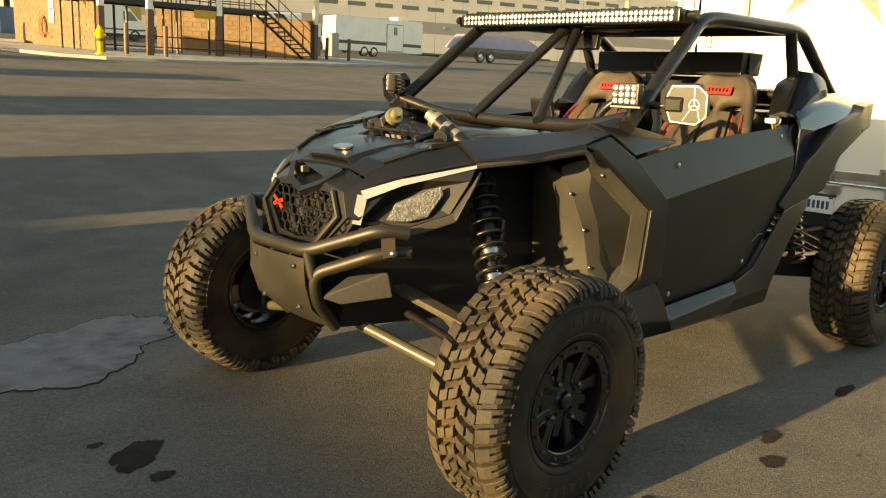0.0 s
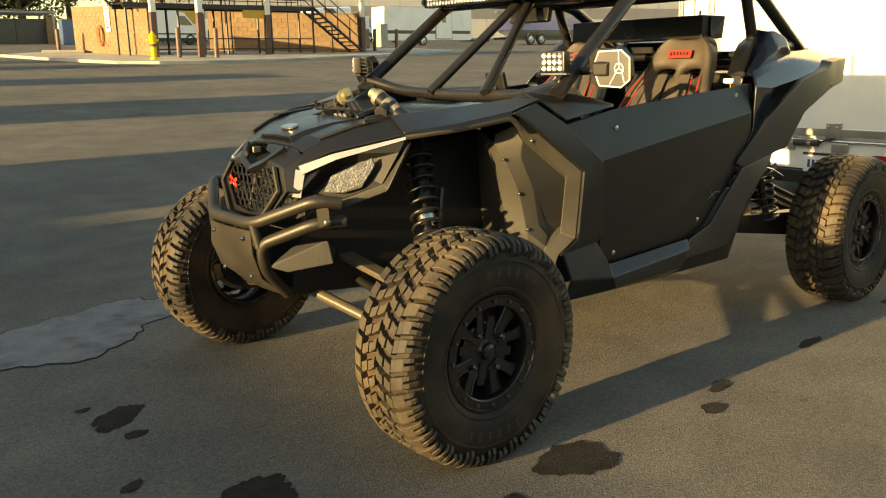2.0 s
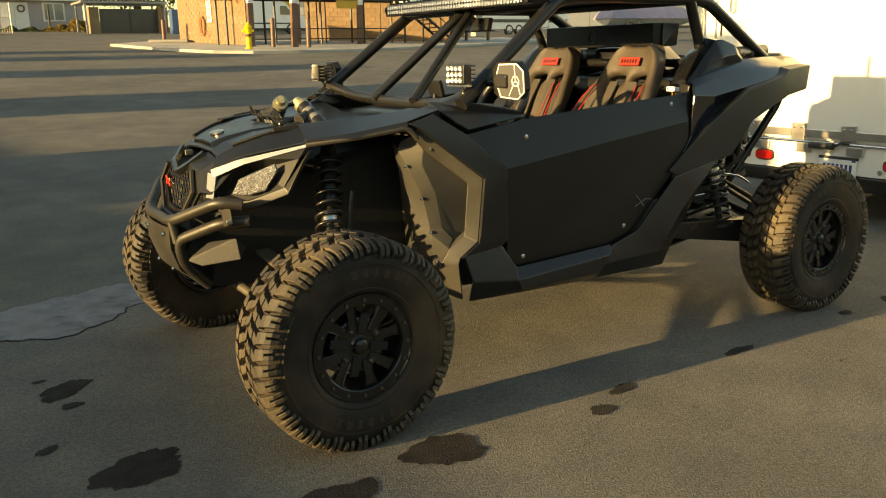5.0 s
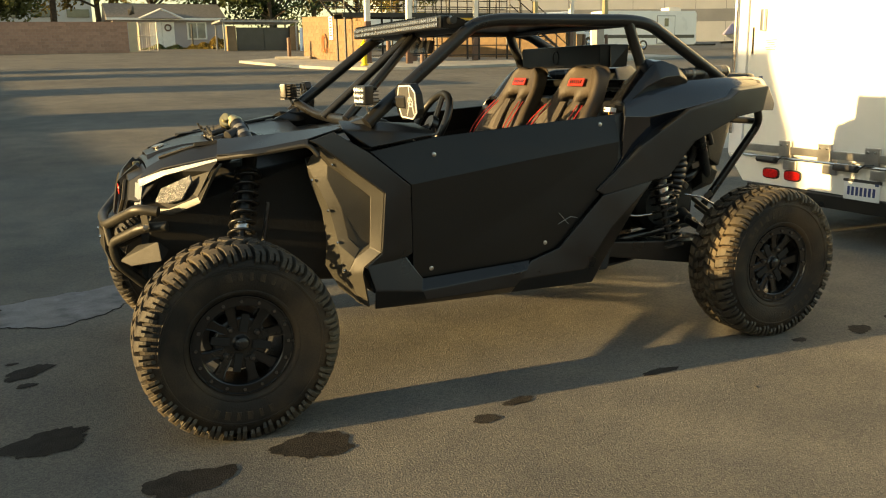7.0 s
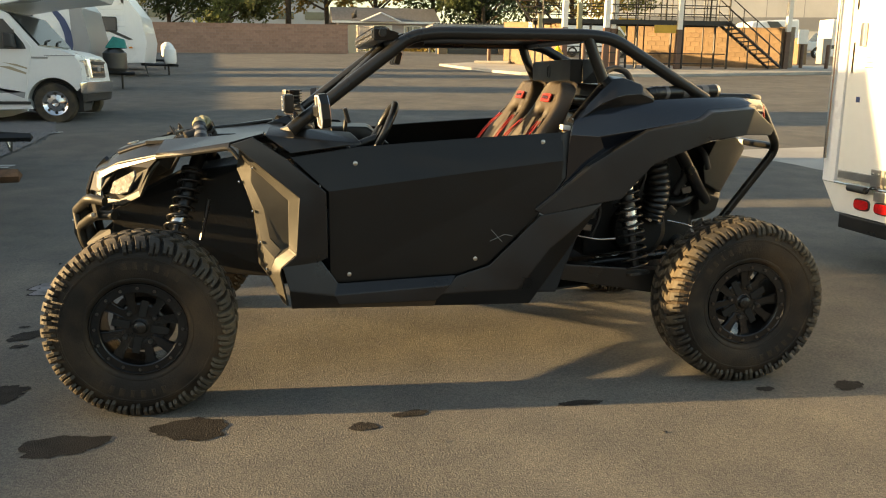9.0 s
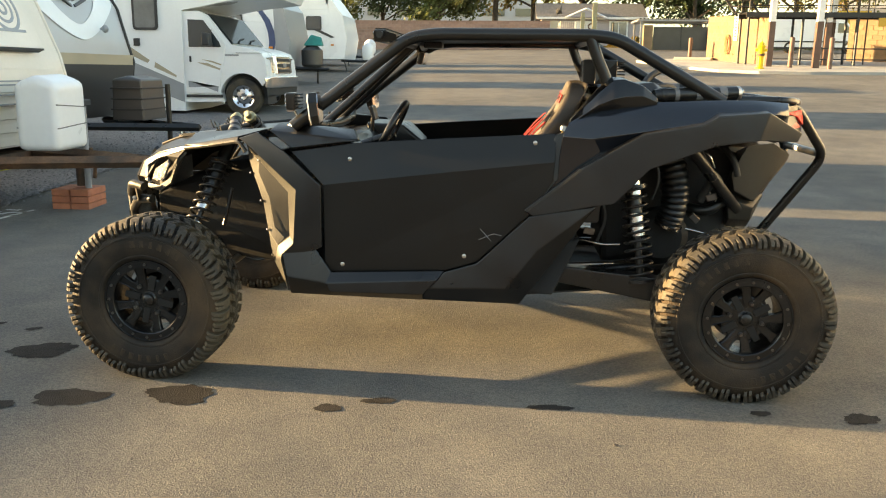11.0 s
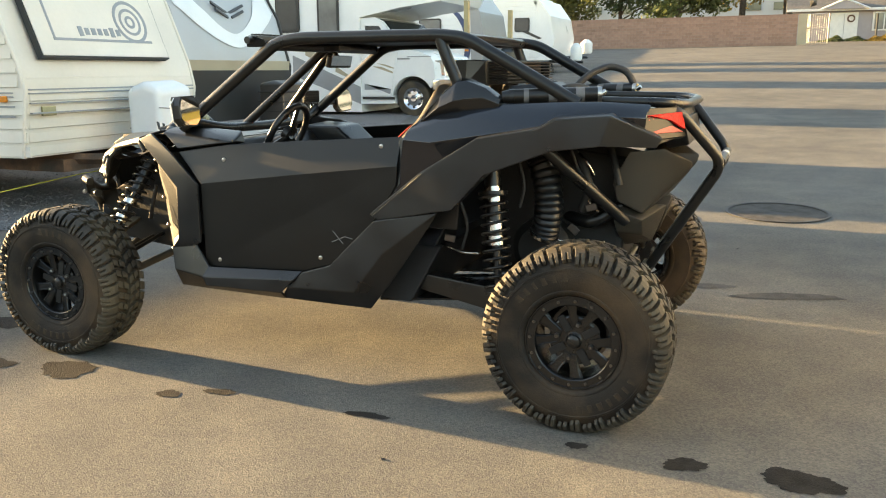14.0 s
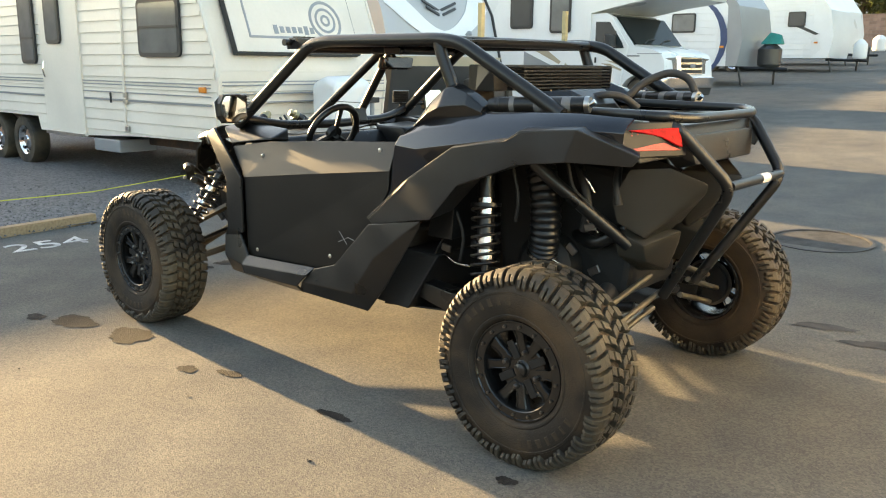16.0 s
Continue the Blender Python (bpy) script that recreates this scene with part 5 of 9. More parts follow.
for y in (29.4, 30.6):
    for dz in (0.35, 0.70, 1.05):
        rp_("rail", [(8.4, y, DECK + dz), (16.4, y, DECK + dz)], 0.022)
for dz in (0.55, 0.95):
    rp_("low_rail", [(9.2, 28.6, B0 + dz - 0.35), (16.2, 29.2, B0 + dz - 0.35)], 0.025)
# stair flight down to +x
S0, S1 = Vector((16.3, 29.6, DECK + 0.05)), Vector((18.75, 29.6, 2.08))
for k in range(11):
    u = (k + 0.5) / 11
    p = S0.lerp(S1, u)
    wpart("stair_tread", box((p.x, 29.65, p.z), (0.27, 1.0, 0.04)), BLACK_STEEL, rack)
for y in (29.15, 30.15):
    rp_("stringer", [(S0.x, y, S0.z), (S1.x, y, S1.z)], 0.06, n=4)
    for dz in (0.5, 1.0):
        rp_("stair_rail", [(S0.x, y, S0.z + dz), (S1.x, y, S1.z + dz)], 0.022)
    for u in (0, 0.25, 0.5, 0.75, 1.0):
        p = S0.lerp(S1, u)
        rp_("stair_post", [(p.x, y, p.z), (p.x, y, p.z + 1.0)], 0.022)
rp_("stair_leg", [(17.2, 29.15, B0), (17.2, 29.15, 3.2)], 0.035)
# upper flight to -x
U0, U1 = Vector((8.6, 30.2, DECK)), Vector((7.2, 31.6, 6.2))
for k in range(9):
    p = U0.lerp(U1, (k + 0.5) / 9)
    wpart("stair_tread", box((p.x, p.y, p.z), (0.9, 0.27, 0.04)), BLACK_STEEL, rack)
for d in (-0.45, 0.45):
    rp_("stringer", [(U0.x + d, U0.y, U0.z), (U1.x + d, U1.y, U1.z)], 0.05, n=4)
    rp_("stair_rail", [(U0.x + d, U0.y, U0.z + 1), (U1.x + d, U1.y, U1.z + 1)], 0.022)
wpart("yellow_panel", box((13.6, 29.36, DECK - 0.25), (0.95, 0.03, 0.32)), YELLOW_PAINT, rack, "yellow safety panel")
for x in (12.9, 13.3, 15.0, 16.0):
    rp_("pipe", [(x, 30.9, B0), (x, 30.9, 5.6)], 0.03)
tagged(part("canopy_roof", box((0, 0, 6.75 - plan_height(13.5, 30.5)), (14.5, 6.0, 0.18)), WHITE_PLATE, at=Matrix.Translation((13.5, 30.5, plan_height(13.5, 30.5)))), "flat white canopy roof over the wash bay", "canopy", kind="structure")

wash_side = set(bpy.data.objects)

# ---- far side: perimeter wall, house, shelter, van ----
block_wall("wall_perimeter", (2.85, 52.3), (-62, 52.3), 1.80, "pinkish block perimeter wall", 10, 0.41, (BLOCK_PINK, MORTAR), pieces=12.0)
gt = tree_root("wire_gate", "open galvanised wire gate at the wall end", "gate", "", plan_site(3.25, 52.3, 0, 0))
for x0, y0, x1, y1 in ((0, 0, 0.35, 0.9), (0.35, 0.9, 1.35, 0.4)):
    for z in (0.1, 1.0, 1.85):
        part("gate_rail", tube([(x0, y0, z), (x1, y1, z)], 0.025, 6), ALLOY, gt)
    for k in range(9):
        u = k / 8
        part("gate_bar", tube([(x0 + (x1 - x0) * u, y0 + (y1 - y0) * u, 0.1), (x0 + (x1 - x0) * u, y0 + (y1 - y0) * u, 1.85)], 0.010 if 0 < k < 8 else 0.03, 6), ALLOY, gt)
part("gate_panel", box((-0.12, -0.1, 0.95), (0.5, 0.04, 1.8)), TAN_PAINT, gt, "beige gate panel")

hz = plan_height(6.0, 58)
ho = thing("house", "low grey-mauve bungalow with white trim and wreath", "house", (6.5, 60, hz))
wpart("wall", box((6.6, 60.5, hz + 1.0), (7.3, 5.0, 2.3)), HOUSE_WALL, ho, "grey-mauve stucco wall")
wpart("roof", prism([(57.6, hz + 2.12), (60.5, hz + 3.25), (63.4, hz + 2.12), (63.4, hz + 2.0), (57.6, hz + 2.0)], "x", 2.55, 10.45), ROOF_SHINGLE, ho, "dark shingle roof")
wpart("eave", box((6.5, 57.62, hz + 2.02), (7.9, 0.06, 0.16)), TRIM_WHITE, ho, "white eave board")
wpart("porch_gable", prism([(4.75, hz + 2.05), (6.05, hz + 2.62), (7.35, hz + 2.05)], "y", 57.3, 58.6), HOUSE_WALL, ho, "small porch gable")
for a, b in (((4.6, 2.02), (6.05, 2.66)), ((6.05, 2.66), (7.5, 2.02))):
    wpart("gable_trim", tube([(a[0], 57.28, hz + a[1]), (b[0], 57.28, hz + b[1])], 0.07, 4), TRIM_WHITE, ho)
dd = [wpart("front_door", box((6.1 + q, 57.97, hz + 0.92), (0.81, 0.08, 1.84), None, 0.01), TRIM_WHITE, ho, "white panelled front door") for q in (-0.415, 0.415)][1]
wn_ = wpart("window", box((8.45, 57.97, hz + 1.25), (1.35, 0.08, 1.2), None, 0.01), TRIM_WHITE, ho, "white framed window")
for q in (-0.3, 0.3):
    wpart("pane", box((8.45 + q, 57.93, hz + 1.25), (0.52, 0.05, 1.0)), GLASS_PALE, wn_)
bm = bmesh.new()
add_tube(bm, [(6.5 + 0.20 * math.cos(a * math.pi / 8), 57.9, hz + 1.45 + 0.20 * math.sin(a * math.pi / 8)) for a in range(17)], 0.055, 6)
wpart("wreath", bm, BROWN_STEEL, dd, "brown round wreath")
wpart("satellite_dish", hull([(3.9, 57.2, hz + 2.6), (4.3, 57.2, hz + 2.9), (4.35, 57.25, hz + 2.3), (3.95, 57.3, hz + 2.2), (4.15, 57.05, hz + 2.55)], 0.02), DARK_PAINT, ho)
tagged(part("porch_lamp_post", tube([(0, 0, 0), (0, 0, 1.7)], 0.06, 8), BLACK_STEEL, None, "", 40, at=plan_site(7.45, 57.0)), "dark post before the house", "post")

sz = plan_height(10.5, 49.5)
sh = thing("bin_shelter", "dark gated bin shelter with flat open canopy", "shelter", (10.5, 50, sz))
wpart("gate_panel", box((10.7, 49.5, sz + 0.72), (3.4, 0.08, 1.4)), DARK_PAINT, sh, "dark solid gate")
wpart("gate_seam", box((10.7, 49.45, sz + 0.72), (0.04, 0.02, 1.4)), BLACK_TRIM, sh)
for x in (8.65, 12.6):
    wpart("brick_pier", box((x, 49.5, sz + 0.75), (0.55, 0.5, 1.5), None, 0.01), BLOCK_TAN, sh, "tan brick pier")
wpart("canopy", box((10.4, 50.5, sz + 1.78), (4.9, 3.0, 0.10)), GREY_PAINT, sh, "flat metal canopy")
for k in range(20):
    wpart("canopy_slat", box((8.1 + 0.24 * k, 50.5, sz + 1.87), (0.08, 3.1, 0.08)), DARK_PAINT, sh)
for x in (8.2, 12.7):
    for y in (49.2, 51.9):
        wpart("canopy_post", box((x, y, sz + 0.9), (0.10, 0.10, 1.8)), GREY_PAINT, sh)
tagged(part("utility_box", box((0, 0, 0.7), (0.75, 0.6, 1.4), None, 0.03), BLUE_BOX, None, "", None, at=plan_site(12.9, 47.5)), "blue plastic cabinet beside the shelter", "cabinet")

vz = plan_height(9.8, 51.0)
vn = thing("panel_van", "long white high-roof panel van beyond the wash bay, placed to fit the view", "van", (9.8, 51.2, vz))
wpart("body", prism([(7.05, vz + 0.30), (7.02, vz + 1.75), (7.15, vz + 1.92), (10.9, vz + 1.93), (11.35, vz + 1.80), (11.85, vz + 1.20), (12.55, vz + 1.02), (12.72, vz + 0.80), (12.72, vz + 0.30)], "y", 50.2, 52.1, 0.05, 3), WHITE, vn, "white van body", 25)
wpart("cab_window", prism([(10.95, vz + 1.12), (11.78, vz + 1.12), (11.35, vz + 1.62), (10.95, vz + 1.64)], "y", 50.19, 50.17), GLASS, vn, "dark cab window")
wpart("windscreen", prism([(11.42, vz + 1.74), (11.90, vz + 1.20), (11.84, vz + 1.18), (11.36, vz + 1.70)], "y", 50.35, 51.95), GLASS, vn)
wpart("rub_strip", box((9.7, 50.18, vz + 0.62), (5.0, 0.03, 0.07)), BLACK_TRIM, vn, "black rub strip")
wpart("sill", box((9.8, 50.22, vz + 0.27), (5.6, 0.1, 0.1)), BLACK_TRIM, vn)
for x in (8.4, 11.6):
    road_wheel(vn, x, 50.3, vz + 0.30, 0.31)
vn.matrix_world = Matrix.Translation((7.4, -5.3, plan_height(16.6, 45.5) - vz)) @ vn.matrix_world

ho.matrix_world = Matrix.Translation((-0.5, 0, 0)) @ ho.matrix_world

# ---- right far side ----
fz = plan_height(30.5, 40)
ft = thing("box_trailer", "long white office trailer with dark stripe and side door", "trailer", (31, 41, fz))
wpart("body", prism([(27.4, fz + 0.35), (27.35, fz + 1.2), (27.4, fz + 2.40), (34.6, fz + 2.45), (34.75, fz + 2.3), (34.75, fz + 0.45), (34.6, fz + 0.35)], "y", 40.0, 41.3, 0.08, 3), WHITE, ft, "white trailer body", 25)
wpart("stripe", box((31.0, 39.985, fz + 0.86), (7.2, 0.02, 0.20)), DARK_PAINT, ft, "dark side stripe")
d_ = wpart("side_door", box((32.25, 39.98, fz + 1.28), (1.45, 0.05, 1.75), None, 0.01), GREY_PAINT, ft, "pale grey side door")
wpart("door_skin", box((32.25, 39.95, fz + 1.28), (1.33, 0.03, 1.63)), WHITE, d_)
wpart("door_window", box((32.25, 39.93, fz + 1.72), (0.30, 0.03, 0.50)), GLASS, d_)
wpart("roof_vent", box((33.2, 40.7, fz + 2.55), (1.0, 0.8, 0.25), None, 0.05), CREAM, ft, "cream roof unit")
for x in (29.7, 30.5):
    road_wheel(ft, x, 40.1, fz + 0.32, 0.33)
wpart("tongue", box((36.2, 41.2, fz + 0.35), (2.6, 0.12, 0.12)), DARK_METAL, ft)



def shift_plan(ob, dx, dy):
    """Move a thing of the far side over its sloping plan."""
    p = ob.matrix_world.translation
    ob.matrix_world = Matrix.Translation((dx, dy, plan_height(p.x + dx, p.y + dy) - plan_height(p.x, p.y))) @ ob.matrix_world


shift_plan(ft, 2.1, -0.2)

bz = plan_height(41, 40)
bt = thing("covered_boat", "boat under a lilac cover on a black trailer", "boat", (42, 40, bz))
wpart("cover", hull([(37.2, 39.2, bz + 0.95), (46.5, 39.0, bz + 0.95), (37.2, 41.2, bz + 0.95), (46.5, 41.4, bz + 0.95), (38.0, 39.8, bz + 1.95), (38.0, 40.8, bz + 1.95), (42.0, 40.2, bz + 2.12), (45.2, 39.8, bz + 1.85), (45.2, 40.8, bz + 1.85), (46.7, 40.2, bz + 1.2)], 0.15, 3), PURPLE_COVER, bt, "lilac fabric boat cover", 40)
wpart("hull", hull([(37.3, 39.3, bz + 1.0), (46.3, 39.1, bz + 1.0), (37.3, 41.1, bz + 1.0), (46.3, 41.3, bz + 1.0), (37.8, 40.2, bz + 0.45), (45.0, 40.2, bz + 0.45)], 0.05), WHITE, bt)
wpart("trailer_frame", box((42, 40.0, bz + 0.45), (10, 1.8, 0.14)), DARK_METAL, bt)
for x in (38.9, 40.0):
    road_wheel(bt, x, 39.1, bz + 0.40, 0.42)
shift_plan(bt, 3.0, 0.0)

tz = plan_height(13, 38)
tk = thing("box_truck", "yellow box truck beyond the wash bay", "truck", (14.0, 38, tz))
wpart("box_body", box((14.6, 38.6, tz + 1.6), (2.2, 2.0, 2.0), None, 0.03), YELLOW_PAINT, tk, "yellow load box")
wpart("cab", hull([(13.2, 37.7, tz + 0.5), (13.2, 39.4, tz + 0.5), (13.5, 37.7, tz + 0.5), (12.9, 37.7, tz + 0.6), (12.9, 39.4, tz + 0.6), (13.0, 37.7, tz + 1.3), (13.0, 39.4, tz + 1.3), (13.3, 37.8, tz + 1.8), (13.3, 39.3, tz + 1.8), (13.6, 37.7, tz + 1.8), (13.6, 39.4, tz + 1.8)], 0.03), YELLOW_PAINT, tk, "yellow cab")
wpart("cab_glass", box((13.2, 37.68, tz + 1.45), (0.45, 0.04, 0.4)), GLASS, tk)
for x in (13.3, 15.2):
    road_wheel(tk, x, 37.7, tz + 0.36, 0.36)

tk.matrix_world = Matrix.Translation((9.9, 20.7, plan_height(23.9, 59) - tz)) @ tk.matrix_world

pz = plan_height(27, 43)
pk = thing("travel_trailer", "grey and white caravan beyond the wash bay", "caravan", (27.2, 48, pz), "")
wpart("body", hull([(25.6, 47, pz + 0.5), (29.6, 47, pz + 0.5), (25.6, 49, pz + 0.5), (29.6, 49, pz + 0.5), (26.2, 47, pz + 2.6), (29.6, 47, pz + 2.8), (26.2, 49, pz + 2.6), (29.6, 49, pz + 2.8)], 0.2, 3), WHITE, pk, "", 30)
wpart("swoosh", prism([(27.2, pz + 2.6), (28.2, pz + 1.4), (28.4, pz + 0.6), (29.4, pz + 0.6), (29.0, pz + 1.7), (28.0, pz + 2.6)], "y", 46.99, 46.96), DARK_PAINT, pk)
wpart("window", box((26.8, 46.98, pz + 1.7), (0.6, 0.04, 0.5)), GLASS, pk)
shift_plan(pk, 2.2, -0.4)
pu = thing("pickup_truck", "white pickup truck parked far off", "pickup", (33.5, 50, plan_height(33, 50)))
qz = plan_height(33, 50)
wpart("body", hull([(31.8, 49.5, qz + 0.5), (35.8, 49.5, qz + 0.5), (31.8, 51.3, qz + 0.5), (35.8, 51.3, qz + 0.5), (31.8, 49.5, qz + 1.1), (35.8, 49.5, qz + 1.1), (31.8, 51.3, qz + 1.1), (35.8, 51.3, qz + 1.1)], 0.08, 2), WHITE, pu, "", 30)
wpart("cab", hull([(32.8, 49.55, qz + 1.1), (34.8, 49.55, qz + 1.1), (32.8, 51.2, qz + 1.1), (34.8, 51.2, qz + 1.1), (33.3, 49.7, qz + 1.75), (34.5, 49.7, qz + 1.75), (33.3, 51.1, qz + 1.75), (34.5, 51.1, qz + 1.75)], 0.05, 2), GLASS, pu, "dark glazed cab", 30)
for x in (32.5, 35.0):
    road_wheel(pu, x, 49.55, qz + 0.38, 0.38)
shift_plan(pu, 1.7, -1.4)
for x, y in ((24.5, 35.1), (26.8, 36.5)):
    gpost = thing("gate_keypad_post", "tan masonry post with white notice", "post", (x, y, plan_height(x, y)))
    wpart("pier", box((x, y, plan_height(x, y) + 0.65), (0.5, 0.5, 1.3), None, 0.02), BLOCK_TAN if x < 25.5 else CONCRETE, gpost)
    if x < 25.5:
        wpart("notice", box((x - 0.05, y - 0.28, plan_height(x, y) + 1.35), (0.55, 0.04, 0.7)), WHITE_PLATE, gpost)
for x, y in ((29.5, 62), (35.5, 66)):
    lp = tagged(part("lamp_post", tube([(0, 0, 0), (0, 0, 9)], [0.10, 0.06], 10), DARK_METAL, None, "", 40, at=plan_site(x, y)), "tall dark lamp post at the lot edge", "lamp post", "lamp posts")
    part("lamp_head", box((0.4, 0, 9.0), (0.9, 0.25, 0.12), None, 0.02), DARK_METAL, lp)

# warehouses beyond
wz = 4.4
wh = thing("warehouse", "very long grey panel warehouse with window strips", "warehouse", (110, 150, wz))
WQ = Matrix.Translation((60, 128, 0)) @ Matrix.Rotation(radians(-14), 4, "Z")


def wbox(c, s):
    return box(c, s, WQ)


wpart("wall", wbox((90, 15, wz + 6), (200, 30, 20)), FACADE, wh, "pale grey panel wall")
wpart("band", wbox((90, 0.0, wz + 6.2), (200, 0.03, 2.2)), FACADE_DARK, wh, "dark grey band")
for k in range(34):
    wpart("panel_joint", wbox((-8 + 6 * k, 0.0, wz + 6), (0.10, 0.02, 20)), FACADE_DARK, wh)
for k in range(26):
    for q, z in enumerate((9.6, 11.8, 13.6)):
        wpart("window", wbox((30 + 5.5 * k, 0.0, wz + z), (3.6, 0.04, 0.75)), GLASS, wh)
for k in range(6):
    wpart("wall_lamp", wbox((6 + 12 * k, -0.1, wz + 6.4), (0.35, 0.2, 0.35)), GREY_PAINT, wh)
w2 = thing("warehouse", "pale office block beyond the trees", "building", (-20, 150, wz))
wpart("wall", box((-25, 150, wz + 6), (60, 20, 14)), FACADE, w2, "pale wall")
for k in range(12):
    for q in range(3):
        wpart("window", box((-52 + 5 * k, 139.9, wz + 4.2 + 3 * q), (3.2, 0.2, 1.2)), GLASS, w2)


# ---- trees and shrubs ----
def tree(x, y, hgt, spread, leafmat, seed, label, dens=1.0, leaf=0.16, low=0.25):
    rnd = random.Random(seed)
    t = tree_root("tree", label, "tree", "trees along the far side", plan_site(x, y))
    bm = bmesh.new()
    trunk = [Vector((0, 0, -0.1)), Vector((rnd.uniform(-.1, .1), rnd.uniform(-.1, .1), hgt * 0.16)), Vector((rnd.uniform(-.3, .3), rnd.uniform(-.3, .3), hgt * 0.62)), Vector((rnd.uniform(-.4, .4), rnd.uniform(-.4, .4), hgt * 0.9))]
    r0 = 0.028 * hgt
    add_tube(bm, trunk, [r0, r0 * 0.75, r0 * 0.45, r0 * 0.12], 8)
    tips = []
    for k in range(15):
        u = rnd.uniform(0.05, 0.85)
        b0 = trunk[1].lerp(trunk[3], u)
        a = rnd.uniform(0, 6.28)
        L = spread * rnd.uniform(0.5, 1.0) * (1.1 - 0.5 * u)
        e = b0 + Vector((math.cos(a) * L, math.sin(a) * L, L * rnd.uniform(0.15, 0.8)))
        m_ = b0.lerp(e, 0.5) + Vector((0, 0, L * 0.12))
        add_tube(bm, [b0, m_, e], [r0 * 0.35, r0 * 0.22, r0 * 0.06], 5)
        tips += [e, m_]
    part("trunk", bm, BARK, t, "", 50)
    verts, faces = [], []
    centres = tips + [trunk[3], trunk[2]]
    for c in list(centres):
        for q in range(2):
            centres.append(c + Vector((rnd.gauss(0, .35), rnd.gauss(0, .35), rnd.gauss(0, .25))) * spread * 0.6)
    for c in centres:
        if c.z < hgt * low * 0.6:
            continue
        rad = spread * rnd.uniform(0.16, 0.34)
        for q in range(int(85 * dens)):
            d = Vector((rnd.gauss(0, 1), rnd.gauss(0, 1), rnd.gauss(0, .8)))
            d = d.normalized() * rad * rnd.random() ** 0.4
            p = c + d
            s_ = leaf * rnd.uniform(0.6, 1.35)
            nrm = Vector((rnd.gauss(0, 1), rnd.gauss(0, 1), rnd.gauss(0, 1))).normalized()
            u_ = nrm.orthogonal().normalized()
            v_ = nrm.cross(u_)
            i0 = len(verts)
            verts += [tuple(p + u_ * s_), tuple(p + v_ * s_ * 0.55 + nrm * s_ * 0.15), tuple(p - u_ * s_), tuple(p - v_ * s_ * 0.55 + nrm * s_ * 0.15)]
            faces.append((i0, i0 + 1, i0 + 2, i0 + 3))
    me_ = bpy.data.meshes.new("crown")
    me_.from_pydata(verts, [], faces)
    me_.materials.append(leafmat)
    cr = new("crown", me_)
    cr.parent = t
    return t


for i, (x, y, hg_, sp, mt, lb) in enumerate((
        (-30, 70, 7.5, 3.6, LEAF_DARK, "dark green tree behind the wall"), (-23, 66, 6.5, 3.2, LEAF, "green tree behind the wall"), (-15, 64, 5.2, 2.8, LEAF, "low green tree behind the wall"),
        (-10.2, 66, 6.2, 3.0, LEAF_DARK, "dark green tree behind the wall"), (-5.5, 64, 5.6, 2.8, LEAF, "green tree behind the wall"), (-1.0, 68, 9.0, 3.2, LEAF_DARK, "tall dark conifer-like tree"),
        (2.2, 69, 8.2, 3.4, LEAF_GOLD, "yellowing autumn tree behind the house"), (6.5, 72, 8.6, 3.8, LEAF_GOLD, "yellowing autumn tree behind the house"), (11.5, 70, 8.4, 3.8, LEAF, "green and yellow tree behind the house"),
        (15.5, 66, 8.5, 4.0, LEAF, "green tree behind the shelter"), (20, 70, 8.8, 4.0, LEAF_GOLD, "yellowing tree behind the shelter"), (25.5, 74, 9.5, 4.4, LEAF_GOLD, "yellowing tree beyond the wash bay"),
        (32, 80, 9.5, 4.2, LEAF, "thin green tree beyond the wash bay"), (-40, 74, 8, 4, LEAF, "green tree behind the wall"), (13.8, 60, 6.5, 3.0, LEAF_DARK, "dark green tree beside the shelter"))):
    tree(x, y, hg_ * 1.3, sp * 1.25, mt, 300 + i, lb, 0.72, 0.17)


def shrub(x, y, w, d, hgt, mt, seed, label):
    rnd = random.Random(seed)
    verts, faces = [], []
    for q in range(1500):
        px, py = rnd.gauss(0, w / 2.6), rnd.gauss(0, d / 2.6)
        env = hgt * max(0.15, 1 - (px / w) ** 2 * 1.6 - (py / d) ** 2) * (0.8 + 0.25 * math.sin(px * 3.1 + seed) + 0.12 * math.sin(px * 8))
        p = Vector((px, py, rnd.random() ** 0.5 * env))
        s_ = rnd.uniform(0.05, 0.13)
        nrm = Vector((rnd.gauss(0, 1), rnd.gauss(0, 1), rnd.gauss(0, 1))).normalized()
        u_ = nrm.orthogonal().normalized()
        v_ = nrm.cross(u_)
        i0 = len(verts)
        verts += [tuple(p + u_ * s_), tuple(p + v_ * s_ * 0.5), tuple(p - u_ * s_), tuple(p - v_ * s_ * 0.5)]
        faces.append((i0, i0 + 1, i0 + 2, i0 + 3))
    me_ = bpy.data.meshes.new("shrub")
    me_.from_pydata(verts, [], faces)
    me_.materials.append(mt)
    ob = new("shrub", me_)
    ob.matrix_world = plan_site(x, y)
    return tagged(ob, label, "shrub", "shrubs by the house", "stuff")


